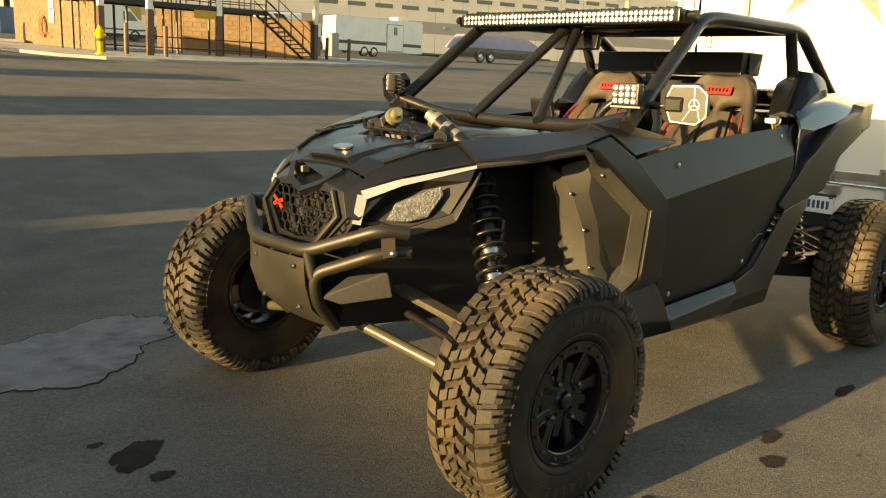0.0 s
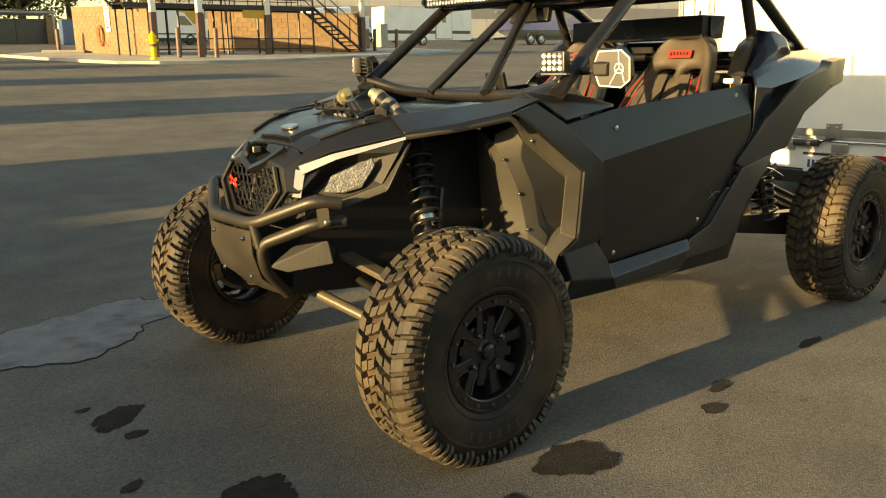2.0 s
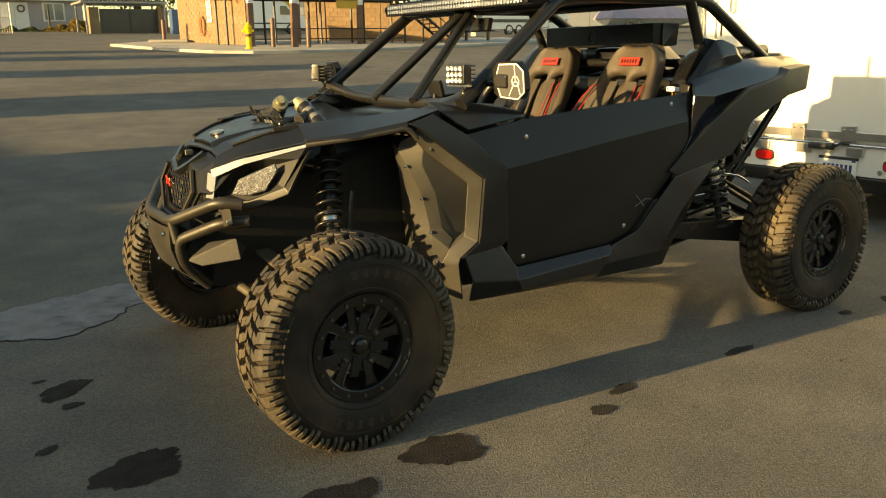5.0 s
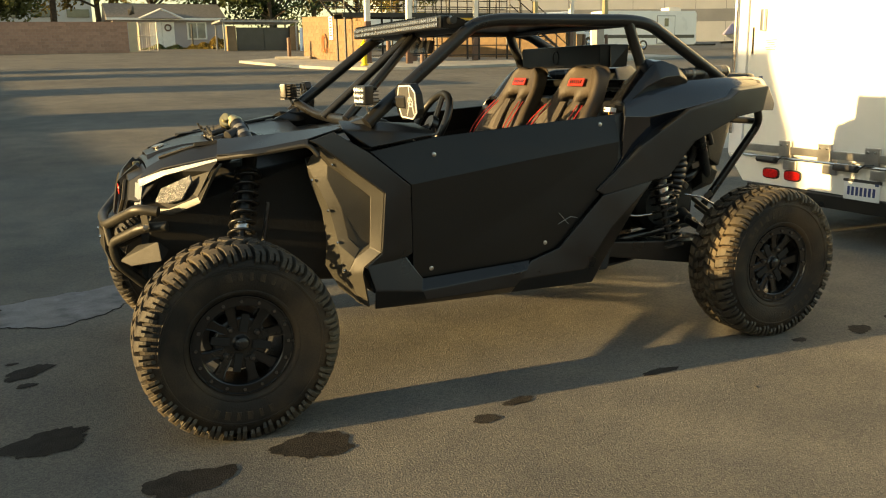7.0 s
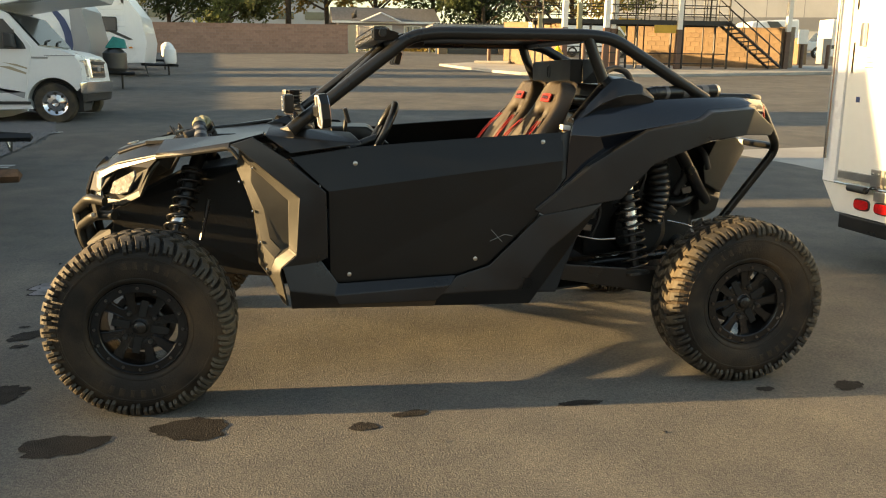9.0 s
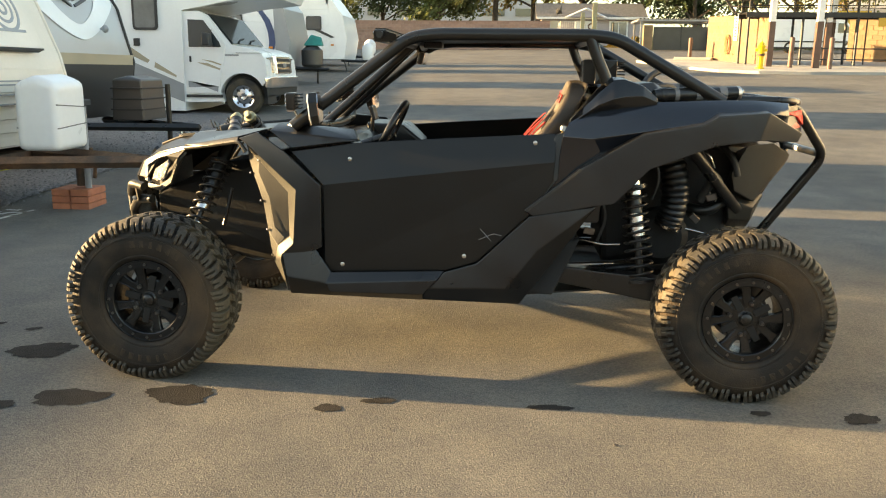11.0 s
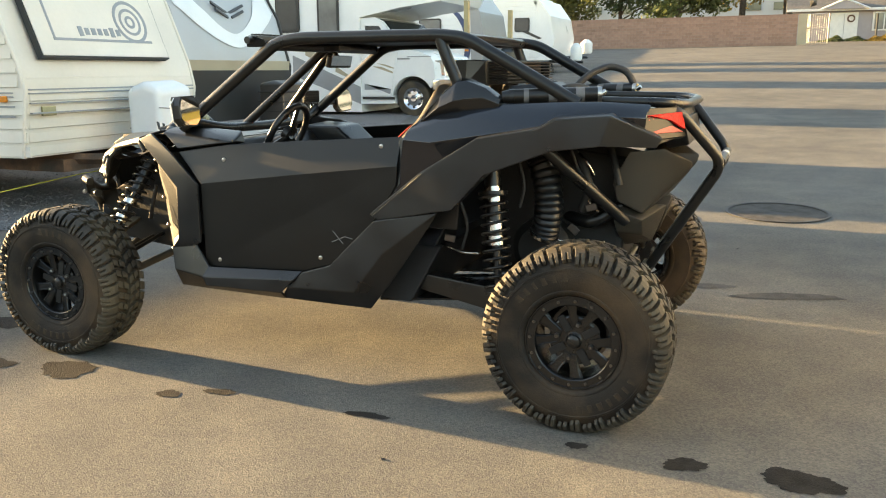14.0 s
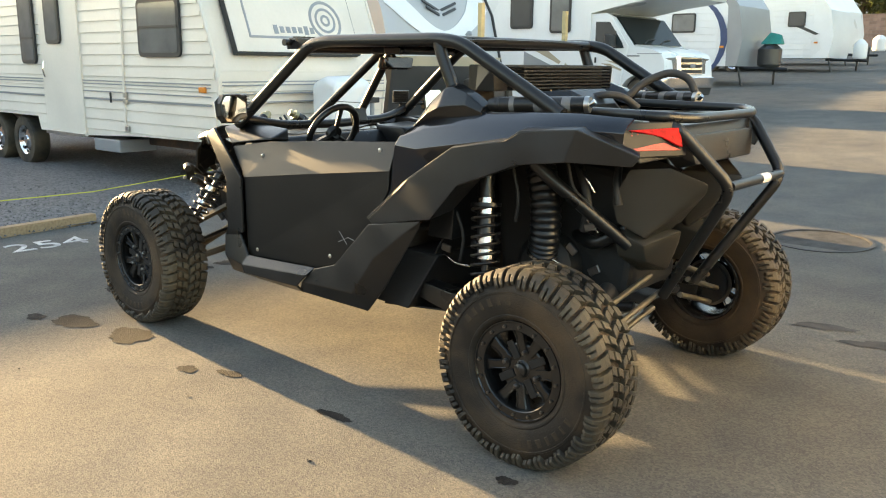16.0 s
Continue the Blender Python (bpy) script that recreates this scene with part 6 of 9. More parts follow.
for i, (x, y, w, d, hg_, mt) in enumerate(((9.4, 56.6, 1.6, 0.9, 0.9, LEAF_GOLD), (10.6, 56.2, 1.2, 0.9, 1.1, LEAF), (7.9, 56.9, 1.2, 0.6, 0.55, LEAF_GOLD), (5.0, 57.0, 0.8, 0.5, 0.35, LEAF_DARK), (6.2, 56.9, 0.9, 0.4, 0.25, LEAF_DARK),
                                           (10.6, 52.8, 1.6, 0.8, 0.8, LEAF_DARK), (15.5, 52, 2.5, 1.0, 1.3, LEAF_DARK), (20, 53, 3, 1.0, 1.3, LEAF_DARK), (25, 55, 3, 1.0, 1.3, LEAF_DARK))):
    shrub(x, y, w, d, hg_, mt, 60 + i, "rough shrub at the foot of a wall" if i > 4 else "straggly shrub before the house")

# scale the whole far side about the camera's standpoint to fit its view, on the lot's own level
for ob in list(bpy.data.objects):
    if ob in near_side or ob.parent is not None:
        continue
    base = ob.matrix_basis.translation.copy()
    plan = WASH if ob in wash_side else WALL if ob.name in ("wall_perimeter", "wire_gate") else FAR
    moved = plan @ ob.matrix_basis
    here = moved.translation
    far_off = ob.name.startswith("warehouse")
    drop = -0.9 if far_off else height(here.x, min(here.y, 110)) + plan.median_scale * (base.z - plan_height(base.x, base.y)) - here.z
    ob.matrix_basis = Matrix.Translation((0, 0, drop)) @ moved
# unseen plain walls, added: the west ones cast the long shade edge over the lot
block_wall("wall_west", (-26.3, 72.5), (-19.5, 1.2), 3.05, "unseen plain block wall added to block light", 15, 0.41, (BLOCK_PINK, MORTAR), level=height)
block_wall("wall_west_south", (-19.5, 1.2), (-19.5, -20), 3.05, "unseen plain block wall added to block light", 15, 0.41, (BLOCK_PINK, MORTAR), level=height)
# added out of view to darken what doors and flanks reflect
block_wall("wall_south", (-19.5, -20), (40, -20), 3.6, "unseen plain block wall added to block light", 18, 0.82, (BLOCK_PINK, MORTAR), level=height)


# ---- the buggy: front towards -x, its left side towards -y ----
buggy = tree_root("off_road_buggy", "matte black two-seat off-road buggy with open cage on the asphalt", "off-road buggy")


def both(name, build, material, label="", smooth=None):
    """A part for the left side and its mirror image for the right."""
    return [part(name, build(f), material, buggy, label, smooth) for f in (False, True)]


def my(p, f):
    return (p[0], -p[1] if f else p[1], p[2])


def tubes(name, pts, r, material=DARK_METAL, bend=0.08, n=12, label=""):
    return [part(name, tube([my(p, f) for p in pts], r, n, bend), material, buggy, label, 40) for f in (False, True)]


# wheels
TYRE_R = 0.371


def tyre_mesh():
    bm = bmesh.new()
    prof = [(-0.098, 0.182), (-0.112, 0.190), (-0.118, 0.198), (-0.1205, 0.201), (-0.1215, 0.208), (-0.1195, 0.211), (-0.125, 0.226), (-0.1290, 0.248), (-0.1310, 0.268), (-0.1295, 0.288), (-0.1325, 0.290), (-0.1320, 0.296), (-0.1285, 0.298), (-0.125, 0.312), (-0.110, 0.336), (-0.070, 0.347), (0, 0.350)]
    prof = prof + [(-a, r) for a, r in prof[-2::-1]]
    lathe(bm, prof, 72, caps=False)
    return bm


def lug_mesh():
    """Tread blocks: four rows of slanted bars and a notched shoulder row on each side that folds over the sidewall."""
    bm = bmesh.new()
    count = 42
    step = 2 * math.pi / count

    def block(outline, r0, r1):
        # outline: (angle, y); top drawn in a little
        ca, cy = sum(p[0] for p in outline) / len(outline), sum(p[1] for p in outline) / len(outline)
        lo = [bm.verts.new((r0 * math.cos(a), y, r0 * math.sin(a))) for a, y in outline]
        hi = []
        for a, y in outline:
            a2, y2 = ca + (a - ca) * 0.90, cy + (y - cy) * 0.93
            rr = r1 - 0.004 * (abs(y2) / 0.1) ** 2
            hi.append(bm.verts.new((rr * math.cos(a2), y2, rr * math.sin(a2))))
        bm.faces.new(hi)
        for i in range(len(lo)):
            j = (i + 1) % len(lo)
            bm.faces.new((lo[i], lo[j], hi[j], hi[i]))

    for i in range(count):
        for s in (-1, 1):
            o = i * step + (0 if s < 0 else step * 0.5)
            # two rows of bars, each hooked at its inner end
            block([(o, s * 0.003), (o + step * 0.66, s * 0.003), (o + step * 0.92, s * 0.024), (o + step * 0.98, s * 0.034), (o + step * 0.40, s * 0.036), (o + step * 0.30, s * 0.020)], 0.340, TYRE_R)
            block([(o + step * 0.34, s * 0.041), (o + step * 0.98, s * 0.039), (o + step * 1.20, s * 0.060), (o + step * 1.16, s * 0.069), (o + step * 0.62, s * 0.071), (o + step * 0.54, s * 0.058)], 0.340, TYRE_R - 0.001)
            # shoulder block: a broad head and a foot of two prongs
            long_ = i % 2 == 0
            for lo_, hi_, y0, reach in ((0.02, 0.74, 0.073, 0.026), (0.02, 0.30, 0.112, 0.0 if long_ else 0.014), (0.44, 0.74, 0.112, -0.004 if long_ else 0.010)):
                head = y0 < 0.1
                sec = ([(0.074, TYRE_R - 0.001), (0.098, TYRE_R - 0.003), (0.118, TYRE_R - 0.012), (0.118, 0.335), (0.074, 0.340)] if head
                       else [(0.116, TYRE_R - 0.011), (0.131, 0.346), (0.1370, 0.322 + reach), (0.127, 0.306 + reach), (0.112, 0.330)])
                rings = []
                for a in (o + step * lo_, o + step * hi_):
                    rings.append([bm.verts.new((r * math.cos(a + step * 0.30 * (0.131 - y) / 0.058), s * y, r * math.sin(a + step * 0.30 * (0.131 - y) / 0.058))) for y, r in sec])
                for k in range(len(sec)):
                    j = (k + 1) % len(sec)
                    bm.faces.new((rings[0][k], rings[0][j], rings[1][j], rings[1][k]))
                bm.faces.new(rings[0][::-1])
                bm.faces.new(rings[1])
    bmesh.ops.recalc_face_normals(bm, faces=bm.faces)
    return bevel(bm, 0.0016, 1, 40)


def rim_mesh():
    bm = bmesh.new()
    # barrel
    lathe(bm, [(-0.100, 0.176), (-0.085, 0.168), (0.05, 0.160), (0.10, 0.178), (0.104, 0.196), (0.098, 0.198), (0.092, 0.182), (0.045, 0.168), (-0.095, 0.176)], 48, closed=True)
    # dished centre with a raised hub
    lathe(bm, [(-0.082, 0.0), (-0.082, 0.026), (-0.072, 0.034), (-0.070, 0.060), (-0.074, 0.098), (-0.070, 0.106), (-0.050, 0.106), (-0.045, 0.0)], 48)
    # four arms that carry the nuts, each forked into two spokes towards the rim
    for k in range(4):
        m = Matrix.Rotation(-2 * math.pi * (k + 0.5) / 4, 4, "Y")
        for s in (-1, 1):
            p = [(0.060, s * 0.002), (0.094, s * 0.006), (0.116, s * 0.018), (0.148, s * 0.028), (0.168, s * 0.026), (0.158, s * 0.084), (0.142, s * 0.076), (0.116, s * 0.056), (0.088, s * 0.042), (0.058, s * 0.026)]
            vs = []
            for back in (0.0, 0.024):
                vs.append([bm.verts.new(m @ Vector((r, -0.078 - 0.16 * max(0, r - 0.09) + back, t))) for r, t in p])
            bm.faces.new(vs[0])
            bm.faces.new(vs[1])
            for i in range(len(p)):
                j = (i + 1) % len(p)
                bm.faces.new((vs[0][i], vs[0][j], vs[1][j], vs[1][i]))
            for q in (((0.066, 0.027), (0.090, 0.041), (0.118, 0.054), (0.146, 0.075)), ((0.098, 0.008), (0.118, 0.020), (0.152, 0.030))):
                add_tube(bm, [m @ Vector((r, -0.080 - 0.16 * max(0, r - 0.09), s * t)) for r, t in q], 0.0032, 5)
    bmesh.ops.recalc_face_normals(bm, faces=bm.faces)
    return bm


def ring_mesh():
    bm = bmesh.new()
    lathe(bm, [(-0.094, 0.158), (-0.106, 0.160), (-0.109, 0.164), (-0.109, 0.192), (-0.114, 0.195), (-0.114, 0.200), (-0.108, 0.203), (-0.094, 0.200)], 64, closed=True)
    return bm


def build_wheel():
    hub = part("wheel", lathe(bmesh.new(), [(-0.097, 0.0), (-0.097, 0.016), (-0.092, 0.024), (-0.070, 0.028), (0.02, 0.05), (0.02, 0.0)], 24), RIM, buggy, "black wheel with dusty mud tyre", 35)
    t = part("tyre", tyre_mesh(), WALLRUB, hub, "dusty black rubber mud tyre", 40)
    part("tread", lug_mesh(), RUBBER, hub, "chunky dust-covered tread blocks")
    part("rim", bevel(rim_mesh(), 0.002, 1, 40), RIM, hub, "black rim with forked spokes and cut windows", 30, at=Matrix.Diagonal((0.93, 1, 0.93, 1)))
    part("beadlock_ring", ring_mesh(), RIM, hub, "black bolted beadlock ring", 35, at=Matrix.Diagonal((0.93, 1, 0.93, 1)))
    bolt = None
    for k in range(16):
        a = 2 * math.pi * (k + 0.5) / 16
        at = Matrix.Translation((0.1665 * math.cos(a), -0.1105, 0.1665 * math.sin(a)))
        if bolt is None:
            bolt = part("bolt", lathe(bmesh.new(), [(-0.006, 0.0), (-0.006, 0.0056), (0.002, 0.0066), (0.002, 0.0)], 6), BOLT_GREY, hub, "", at=at)
        else:
            share("bolt", bolt.data, hub, at)
    # dark strips laid on the centre stand for the shade in its slots
    slot = None
    for k in range(4):
        at = Matrix.Rotation(2 * math.pi * k / 4, 4, "Y") @ Matrix.Translation((0.076, -0.0745, 0))
        slot = share("hub_slot", slot.data, hub, at) if slot else part("hub_slot", box((0, 0, 0), (0.070, 0.006, 0.030), None, 0.002, 1), DEEP, hub, "dark strip for a shaded slot in the wheel centre", at=at)
    part("hub_carrier", lathe(bmesh.new(), [(0.000, 0.0), (0.000, 0.085), (0.030, 0.105), (0.060, 0.105), (0.060, 0.0)], 28), DEEP, hub, "dark hub carrier inside the wheel", 40)
    part("brake_caliper", hull([(0.045, 0.000, 0.090), (0.085, 0.000, 0.030), (0.140, 0.000, 0.060), (0.085, 0.000, 0.135), (0.045, 0.050, 0.090), (0.085, 0.050, 0.030), (0.140, 0.050, 0.060), (0.085, 0.050, 0.135)], 0.006, 1), BOLT_GREY, hub, "dull grey brake caliper", 30)
    nut = None
    for k in range(4):
        a = 2 * math.pi * (k + 0.5) / 4
        at = Matrix.Translation((0.069 * math.cos(a), -0.080, 0.069 * math.sin(a)))
        if nut is None:
            nut = part("lug_nut", lathe(bmesh.new(), [(-0.016, 0.0), (-0.016, 0.006), (-0.010, 0.010), (0.004, 0.0105), (0.004, 0.0)], 6), BOLT_GREY, hub, "", at=at)
        else:
            share("lug_nut", nut.data, hub, at)
    # raised marks on the sidewall, unreadable, as plain bars
    mark = None
    for k in range(13):
        a = radians(-112 + 9 * k if k < 7 else 66 + 9 * (k - 7))
        at = Matrix.Rotation(-a, 4, "Y") @ Matrix.Translation((0.262, -0.1285, 0))
        if mark is None:
            mark = part("sidewall_mark", box((0, 0, 0), (0.032, 0.005, 0.024), None, 0.002, 1), WALLRUB, hub, "", at=at)
        else:
            share("sidewall_mark", mark.data, hub, at @ Matrix.Diagonal((1, 1, 0.6 + 0.4 * (k * 7 % 5) / 4, 1)))
    return hub


HUB_Z, TRACK_Y, AXLE_X = 0.363, 0.800, 1.297
first = build_wheel()
first.matrix_basis = Matrix.Translation((-AXLE_X, -TRACK_Y, HUB_Z)) @ Matrix.Rotation(radians(13), 4, "Y")
copy_thing(first, Matrix.Translation((AXLE_X, -TRACK_Y, HUB_Z)) @ Matrix.Rotation(radians(-31), 4, "Y"))
copy_thing(first, Matrix.Translation((-AXLE_X, TRACK_Y, HUB_Z)) @ Matrix.Rotation(radians(180), 4, "Z") @ Matrix.Rotation(radians(50), 4, "Y"))
copy_thing(first, Matrix.Translation((AXLE_X, TRACK_Y, HUB_Z)) @ Matrix.Rotation(radians(180), 4, "Z") @ Matrix.Rotation(radians(77), 4, "Y"))

# doors and lower sides
DOOR_TOP = [(-0.694, -0.642, 1.006), (-0.400, -0.638, 1.049), (0.020, -0.645, 1.079), (0.488, -0.658, 1.107)]
DOOR_MID = [(-0.538, -0.692, 0.866), (-0.538, -0.692, 0.868), (0.020, -0.697, 0.935), (0.484, -0.700, 0.988)]
DOOR_LOW = [(-0.538, -0.688, 0.470), (-0.300, -0.690, 0.476), (0.010, -0.695, 0.492), (0.150, -0.698, 0.535), (0.376, -0.702, 0.752), (0.478, -0.702, 0.905)]


def door(f):
    v = DOOR_TOP + DOOR_MID[:1] + DOOR_MID[2:] + DOOR_LOW
    return shell(v, [(0, 4, 5, 6, 3, 2, 1), (4, 7, 8, 9, 10, 11, 12, 6, 5)], -0.012 if not f else -0.012, 0.003, 2, f)


doors = both("door", door, SATIN_PANEL, "satin black sheet-metal half door")
for d, s in zip(doors, (-1, 1)):
    for x, y, z in ((-0.422, 0.664, 0.983), (0.397, 0.670, 1.069), (-0.457, 0.690, 0.508), (0.096, 0.698, 0.562)):
        rot = Matrix.Translation((x, s * (y + 0.010), z)) @ Matrix.Rotation(radians(0 if s < 0 else 180), 4, "Z")
        part("door_bolt", lathe(bmesh.new(), [(-0.004, 0.0), (-0.005, 0.004), (-0.003, 0.0095), (0.004, 0.0105), (0.004, 0.0)], 14), ALLOY, d, "bright button-head bolt", 40, at=rot)
    # scratched cross mark low on the door
    bm = bmesh.new()
    for (x0, z0), (x1, z1) in (((0.165, 0.690), (0.215, 0.635)), ((0.160, 0.640), (0.225, 0.668)), ((0.225, 0.668), (0.262, 0.660))):
        add_tube(bm, [(x0, s * 0.7125, z0), (x1, s * 0.7125, z1)], 0.002, 5)
    part("scratch_mark", bm, GREY_PLATE, d, "pale scratched mark")


def rocker(f):
    v = [(-0.738, -0.684, 0.548), (-0.575, -0.705, 0.574), (-0.505, -0.712, 0.470), (0.008, -0.715, 0.488), (-0.020, -0.748, 0.455), (-0.520, -0.742, 0.430),
         (-0.712, -0.706, 0.450), (-0.704, -0.668, 0.362), (-0.470, -0.700, 0.368), (-0.085, -0.712, 0.364), (-0.085, -0.752, 0.400), (-0.505, -0.745, 0.395)]
    return shell(v, [(0, 6, 5, 2, 1), (2, 5, 4, 3), (6, 7, 8, 11, 5), (5, 11, 10, 4), (11, 8, 9, 10)], -0.012, 0.006, 2, f)


both("rocker_panel", rocker, BLACK_PLASTIC, "matte black plastic sill panel", 25)


def quarter(f):
    v = [(0.010, -0.720, 0.490), (0.155, -0.724, 0.535), (0.380, -0.728, 0.752), (0.665, -0.712, 0.806), (0.640, -0.700, 0.770), (0.440, -0.690, 0.480),
         (0.345, -0.702, 0.352), (-0.108, -0.710, 0.362), (-0.064, -0.738, 0.420), (0.280, -0.740, 0.430), (0.420, -0.742, 0.610), (0.610, -0.728, 0.762)]
    return shell(v, [(0, 8, 9, 1), (1, 9, 10, 2), (2, 10, 11, 3), (8, 7, 6, 9), (9, 6, 5, 10), (10, 5, 4, 11), (11, 4, 3)], -0.012, 0.006, 2, f)


both("rear_sill_panel", quarter, BLACK_PLASTIC, "matte black plastic sill panel behind the door", 25)


# front wing: outer band, front-facing liner with its recess
def wing(f):
    v = [(-0.935, -0.628, 1.062), (-0.841, -0.646, 1.093), (-0.704, -0.680, 1.004), (-0.546, -0.705, 0.866), (-0.546, -0.707, 0.590), (-0.575, -0.708, 0.576),
         (-0.905, -0.643, 1.046), (-0.661, -0.711, 0.845), (-0.680, -0.702, 0.600), (-0.745, -0.676, 0.540)]
    return shell(v, [(0, 1, 2, 6), (6, 2, 3, 7), (7, 3, 4, 8), (8, 4, 5, 9)], -0.016, 0.006, 3, f)


both("front_wing", wing, BLACK_PLASTIC, "matte black angular front wing", 25)


def wing_rim(f):
    """The forward rim that frames the sunken panel of the arch."""
    v = [(-0.905, -0.643, 1.046), (-0.661, -0.711, 0.845), (-0.680, -0.702, 0.600), (-0.745, -0.676, 0.540), (-0.752, -0.672, 0.512), (-0.725, -0.655, 0.362),
         (-0.908, -0.612, 1.020), (-0.708, -0.676, 0.829), (-0.712, -0.655, 0.618), (-0.772, -0.640, 0.574), (-0.800, -0.612, 0.500), (-0.745, -0.600, 0.366)]
    return shell(v, [(0, 1, 7, 6), (1, 2, 8, 7), (2, 3, 9, 8), (3, 4, 10, 9), (4, 5, 11, 10)], 0.010, 0.004, 2, f)


both("wing_rim", wing_rim, LINER, "dusty raised rim of the wheel arch", 25)


def recess(f):
    """The sunken panel inside the rim, deepest along its outer side."""
    v = [(-0.908, -0.612, 1.020), (-0.708, -0.676, 0.829), (-0.712, -0.655, 0.618), (-0.772, -0.640, 0.574),
         (-0.858, -0.606, 0.962), (-0.668, -0.652, 0.806), (-0.676, -0.632, 0.640), (-0.742, -0.622, 0.606), (-0.812, -0.612, 0.790), (-0.862, -0.600, 0.905), (-0.790, -0.620, 0.660)]
    return shell(v, [(0, 1, 5, 4), (1, 2, 6, 5), (2, 3, 7, 6), (4, 5, 8, 9), (5, 6, 7, 10, 8)], 0.006, 0.003, 2, f)


both("arch_recess", recess, LINER, "smooth sunken panel in the wheel arch", 25)


def liner(f):
    v = [(-0.908, -0.612, 1.020), (-0.858, -0.606, 0.962), (-0.862, -0.600, 0.905), (-0.812, -0.612, 0.790), (-0.790, -0.620, 0.660), (-0.772, -0.640, 0.574), (-0.742, -0.622, 0.606), (-0.800, -0.612, 0.500), (-0.745, -0.600, 0.366),
         (-0.925, -0.530, 0.955), (-0.898, -0.560, 0.890), (-0.852, -0.583, 0.773), (-0.826, -0.596, 0.631), (-0.812, -0.585, 0.500), (-0.750, -0.555, 0.368), (-0.900, -0.508, 0.985)]
    return shell(v, [(0, 1, 9, 15), (1, 2, 10, 9), (2, 3, 11, 10), (3, 4, 12, 11), (4, 6, 5, 12), (12, 5, 7, 13), (13, 7, 8, 14)], 0.008, 0.003, 2, f)


def inner_liner(f):
    """The plate behind the seam, running in behind the shock."""
    v = [(-0.921, -0.530, 0.955), (-0.894, -0.560, 0.890), (-0.848, -0.583, 0.773), (-0.822, -0.596, 0.631), (-0.808, -0.585, 0.500), (-0.746, -0.555, 0.368),
         (-0.915, -0.470, 0.980), (-0.900, -0.490, 0.880), (-0.862, -0.500, 0.760), (-0.850, -0.510, 0.630), (-0.850, -0.470, 0.520), (-0.780, -0.430, 0.400),
         (-0.800, -0.300, 0.985), (-0.780, -0.300, 0.700), (-0.760, -0.300, 0.480), (-0.700, -0.300, 0.380)]
    return shell(v, [(0, 1, 7, 6), (1, 2, 8, 7), (2, 3, 9, 8), (3, 4, 10, 9), (4, 5, 11, 10), (6, 7, 12), (7, 8, 13, 12), (8, 9, 13), (9, 10, 14, 13), (10, 11, 15, 14)], 0.006, 0.002, 1, f)


wing_liners = both("wing_liner", liner, LINER, "dusty black plastic wheel-arch liner", 25)
both("inner_liner", inner_liner, LINER, "dusty plate on the inside of the wheel arch", 25)
for ob, s in zip(wing_liners, (-1, 1)):
    for x, y, z in ((-0.904, 0.562, 0.899), (-0.851, 0.588, 0.773), (-0.822, 0.602, 0.640), (-0.840, 0.640, 0.965), (-0.800, 0.606, 0.520)):
        part("rivet", lathe(bmesh.new(), [(-0.004, 0.0), (-0.003, 0.005), (0.002, 0.007), (0.002, 0.0)], 8, "x"), STEEL, ob, "", at=Matrix.Translation((x - 0.010, s * y, z)))


def wing_top(f):
    v = [(-1.262, -0.452, 1.004), (-1.110, -0.560, 1.030), (-0.935, -0.628, 1.062), (-0.800, -0.636, 1.098), (-1.240, -0.345, 1.056), (-1.000, -0.435, 1.076), (-0.800, -0.520, 1.098),
         (-1.120, -0.566, 1.014), (-0.938, -0.634, 1.042)]
    return shell(v, [(0, 1, 5, 4), (1, 2, 3, 6, 5), (0, 7, 1), (7, 8, 2, 1)], -0.012, 0.004, 2, f)


both("wing_top", wing_top, BONNET, "satin black top of the front wing", 25)
tubes("wing_lip", [(-1.262, -0.456, 0.998), (-1.118, -0.567, 1.020), (-0.937, -0.636, 1.050), (-0.905, -0.645, 1.005)], 0.010, DUSTY, 0.05, 8, "dusty black wing edge")


def wing_vent(f):
    return hull([(-1.330, -0.318, 1.040), (-1.120, -0.372, 1.058), (-1.330, -0.290, 1.040), (-1.120, -0.350, 1.058), (-1.330, -0.318, 1.056), (-1.120, -0.372, 1.071), (-1.310, -0.290, 1.054), (-1.120, -0.350, 1.068)], 0.001, 1, f)


both("wing_vent", wing_vent, DEEP, "long black vent slot in the wing top")


def cover(f):
    return hull([(-0.800, -0.632, 1.100), (-0.690, -0.664, 1.024), (-0.385, -0.654, 1.064), (-0.440, -0.602, 1.088), (-0.780, -0.510, 1.132), (-0.430, -0.500, 1.105),
                 (-0.72, -0.55, 1.02), (-0.40, -0.52, 1.05), (-0.600, -0.575, 1.118)], 0.010, 3, f)


def fin(f):
    return hull([(-0.880, -0.455, 1.070), (-0.700, -0.585, 1.092), (-0.665, -0.600, 1.150), (-0.665, -0.560, 1.152), (-0.640, -0.500, 1.080), (-0.790, -0.470, 1.105), (-0.700, -0.480, 1.075)], 0.008, 2, f)


both("cowl_fin", fin, BLACK_PLASTIC, "black plastic fin at the foot of the cage", 25)


both("cowl_side_cover", cover, BLACK_PLASTIC, "matte black plastic cover beside the dash", 25)

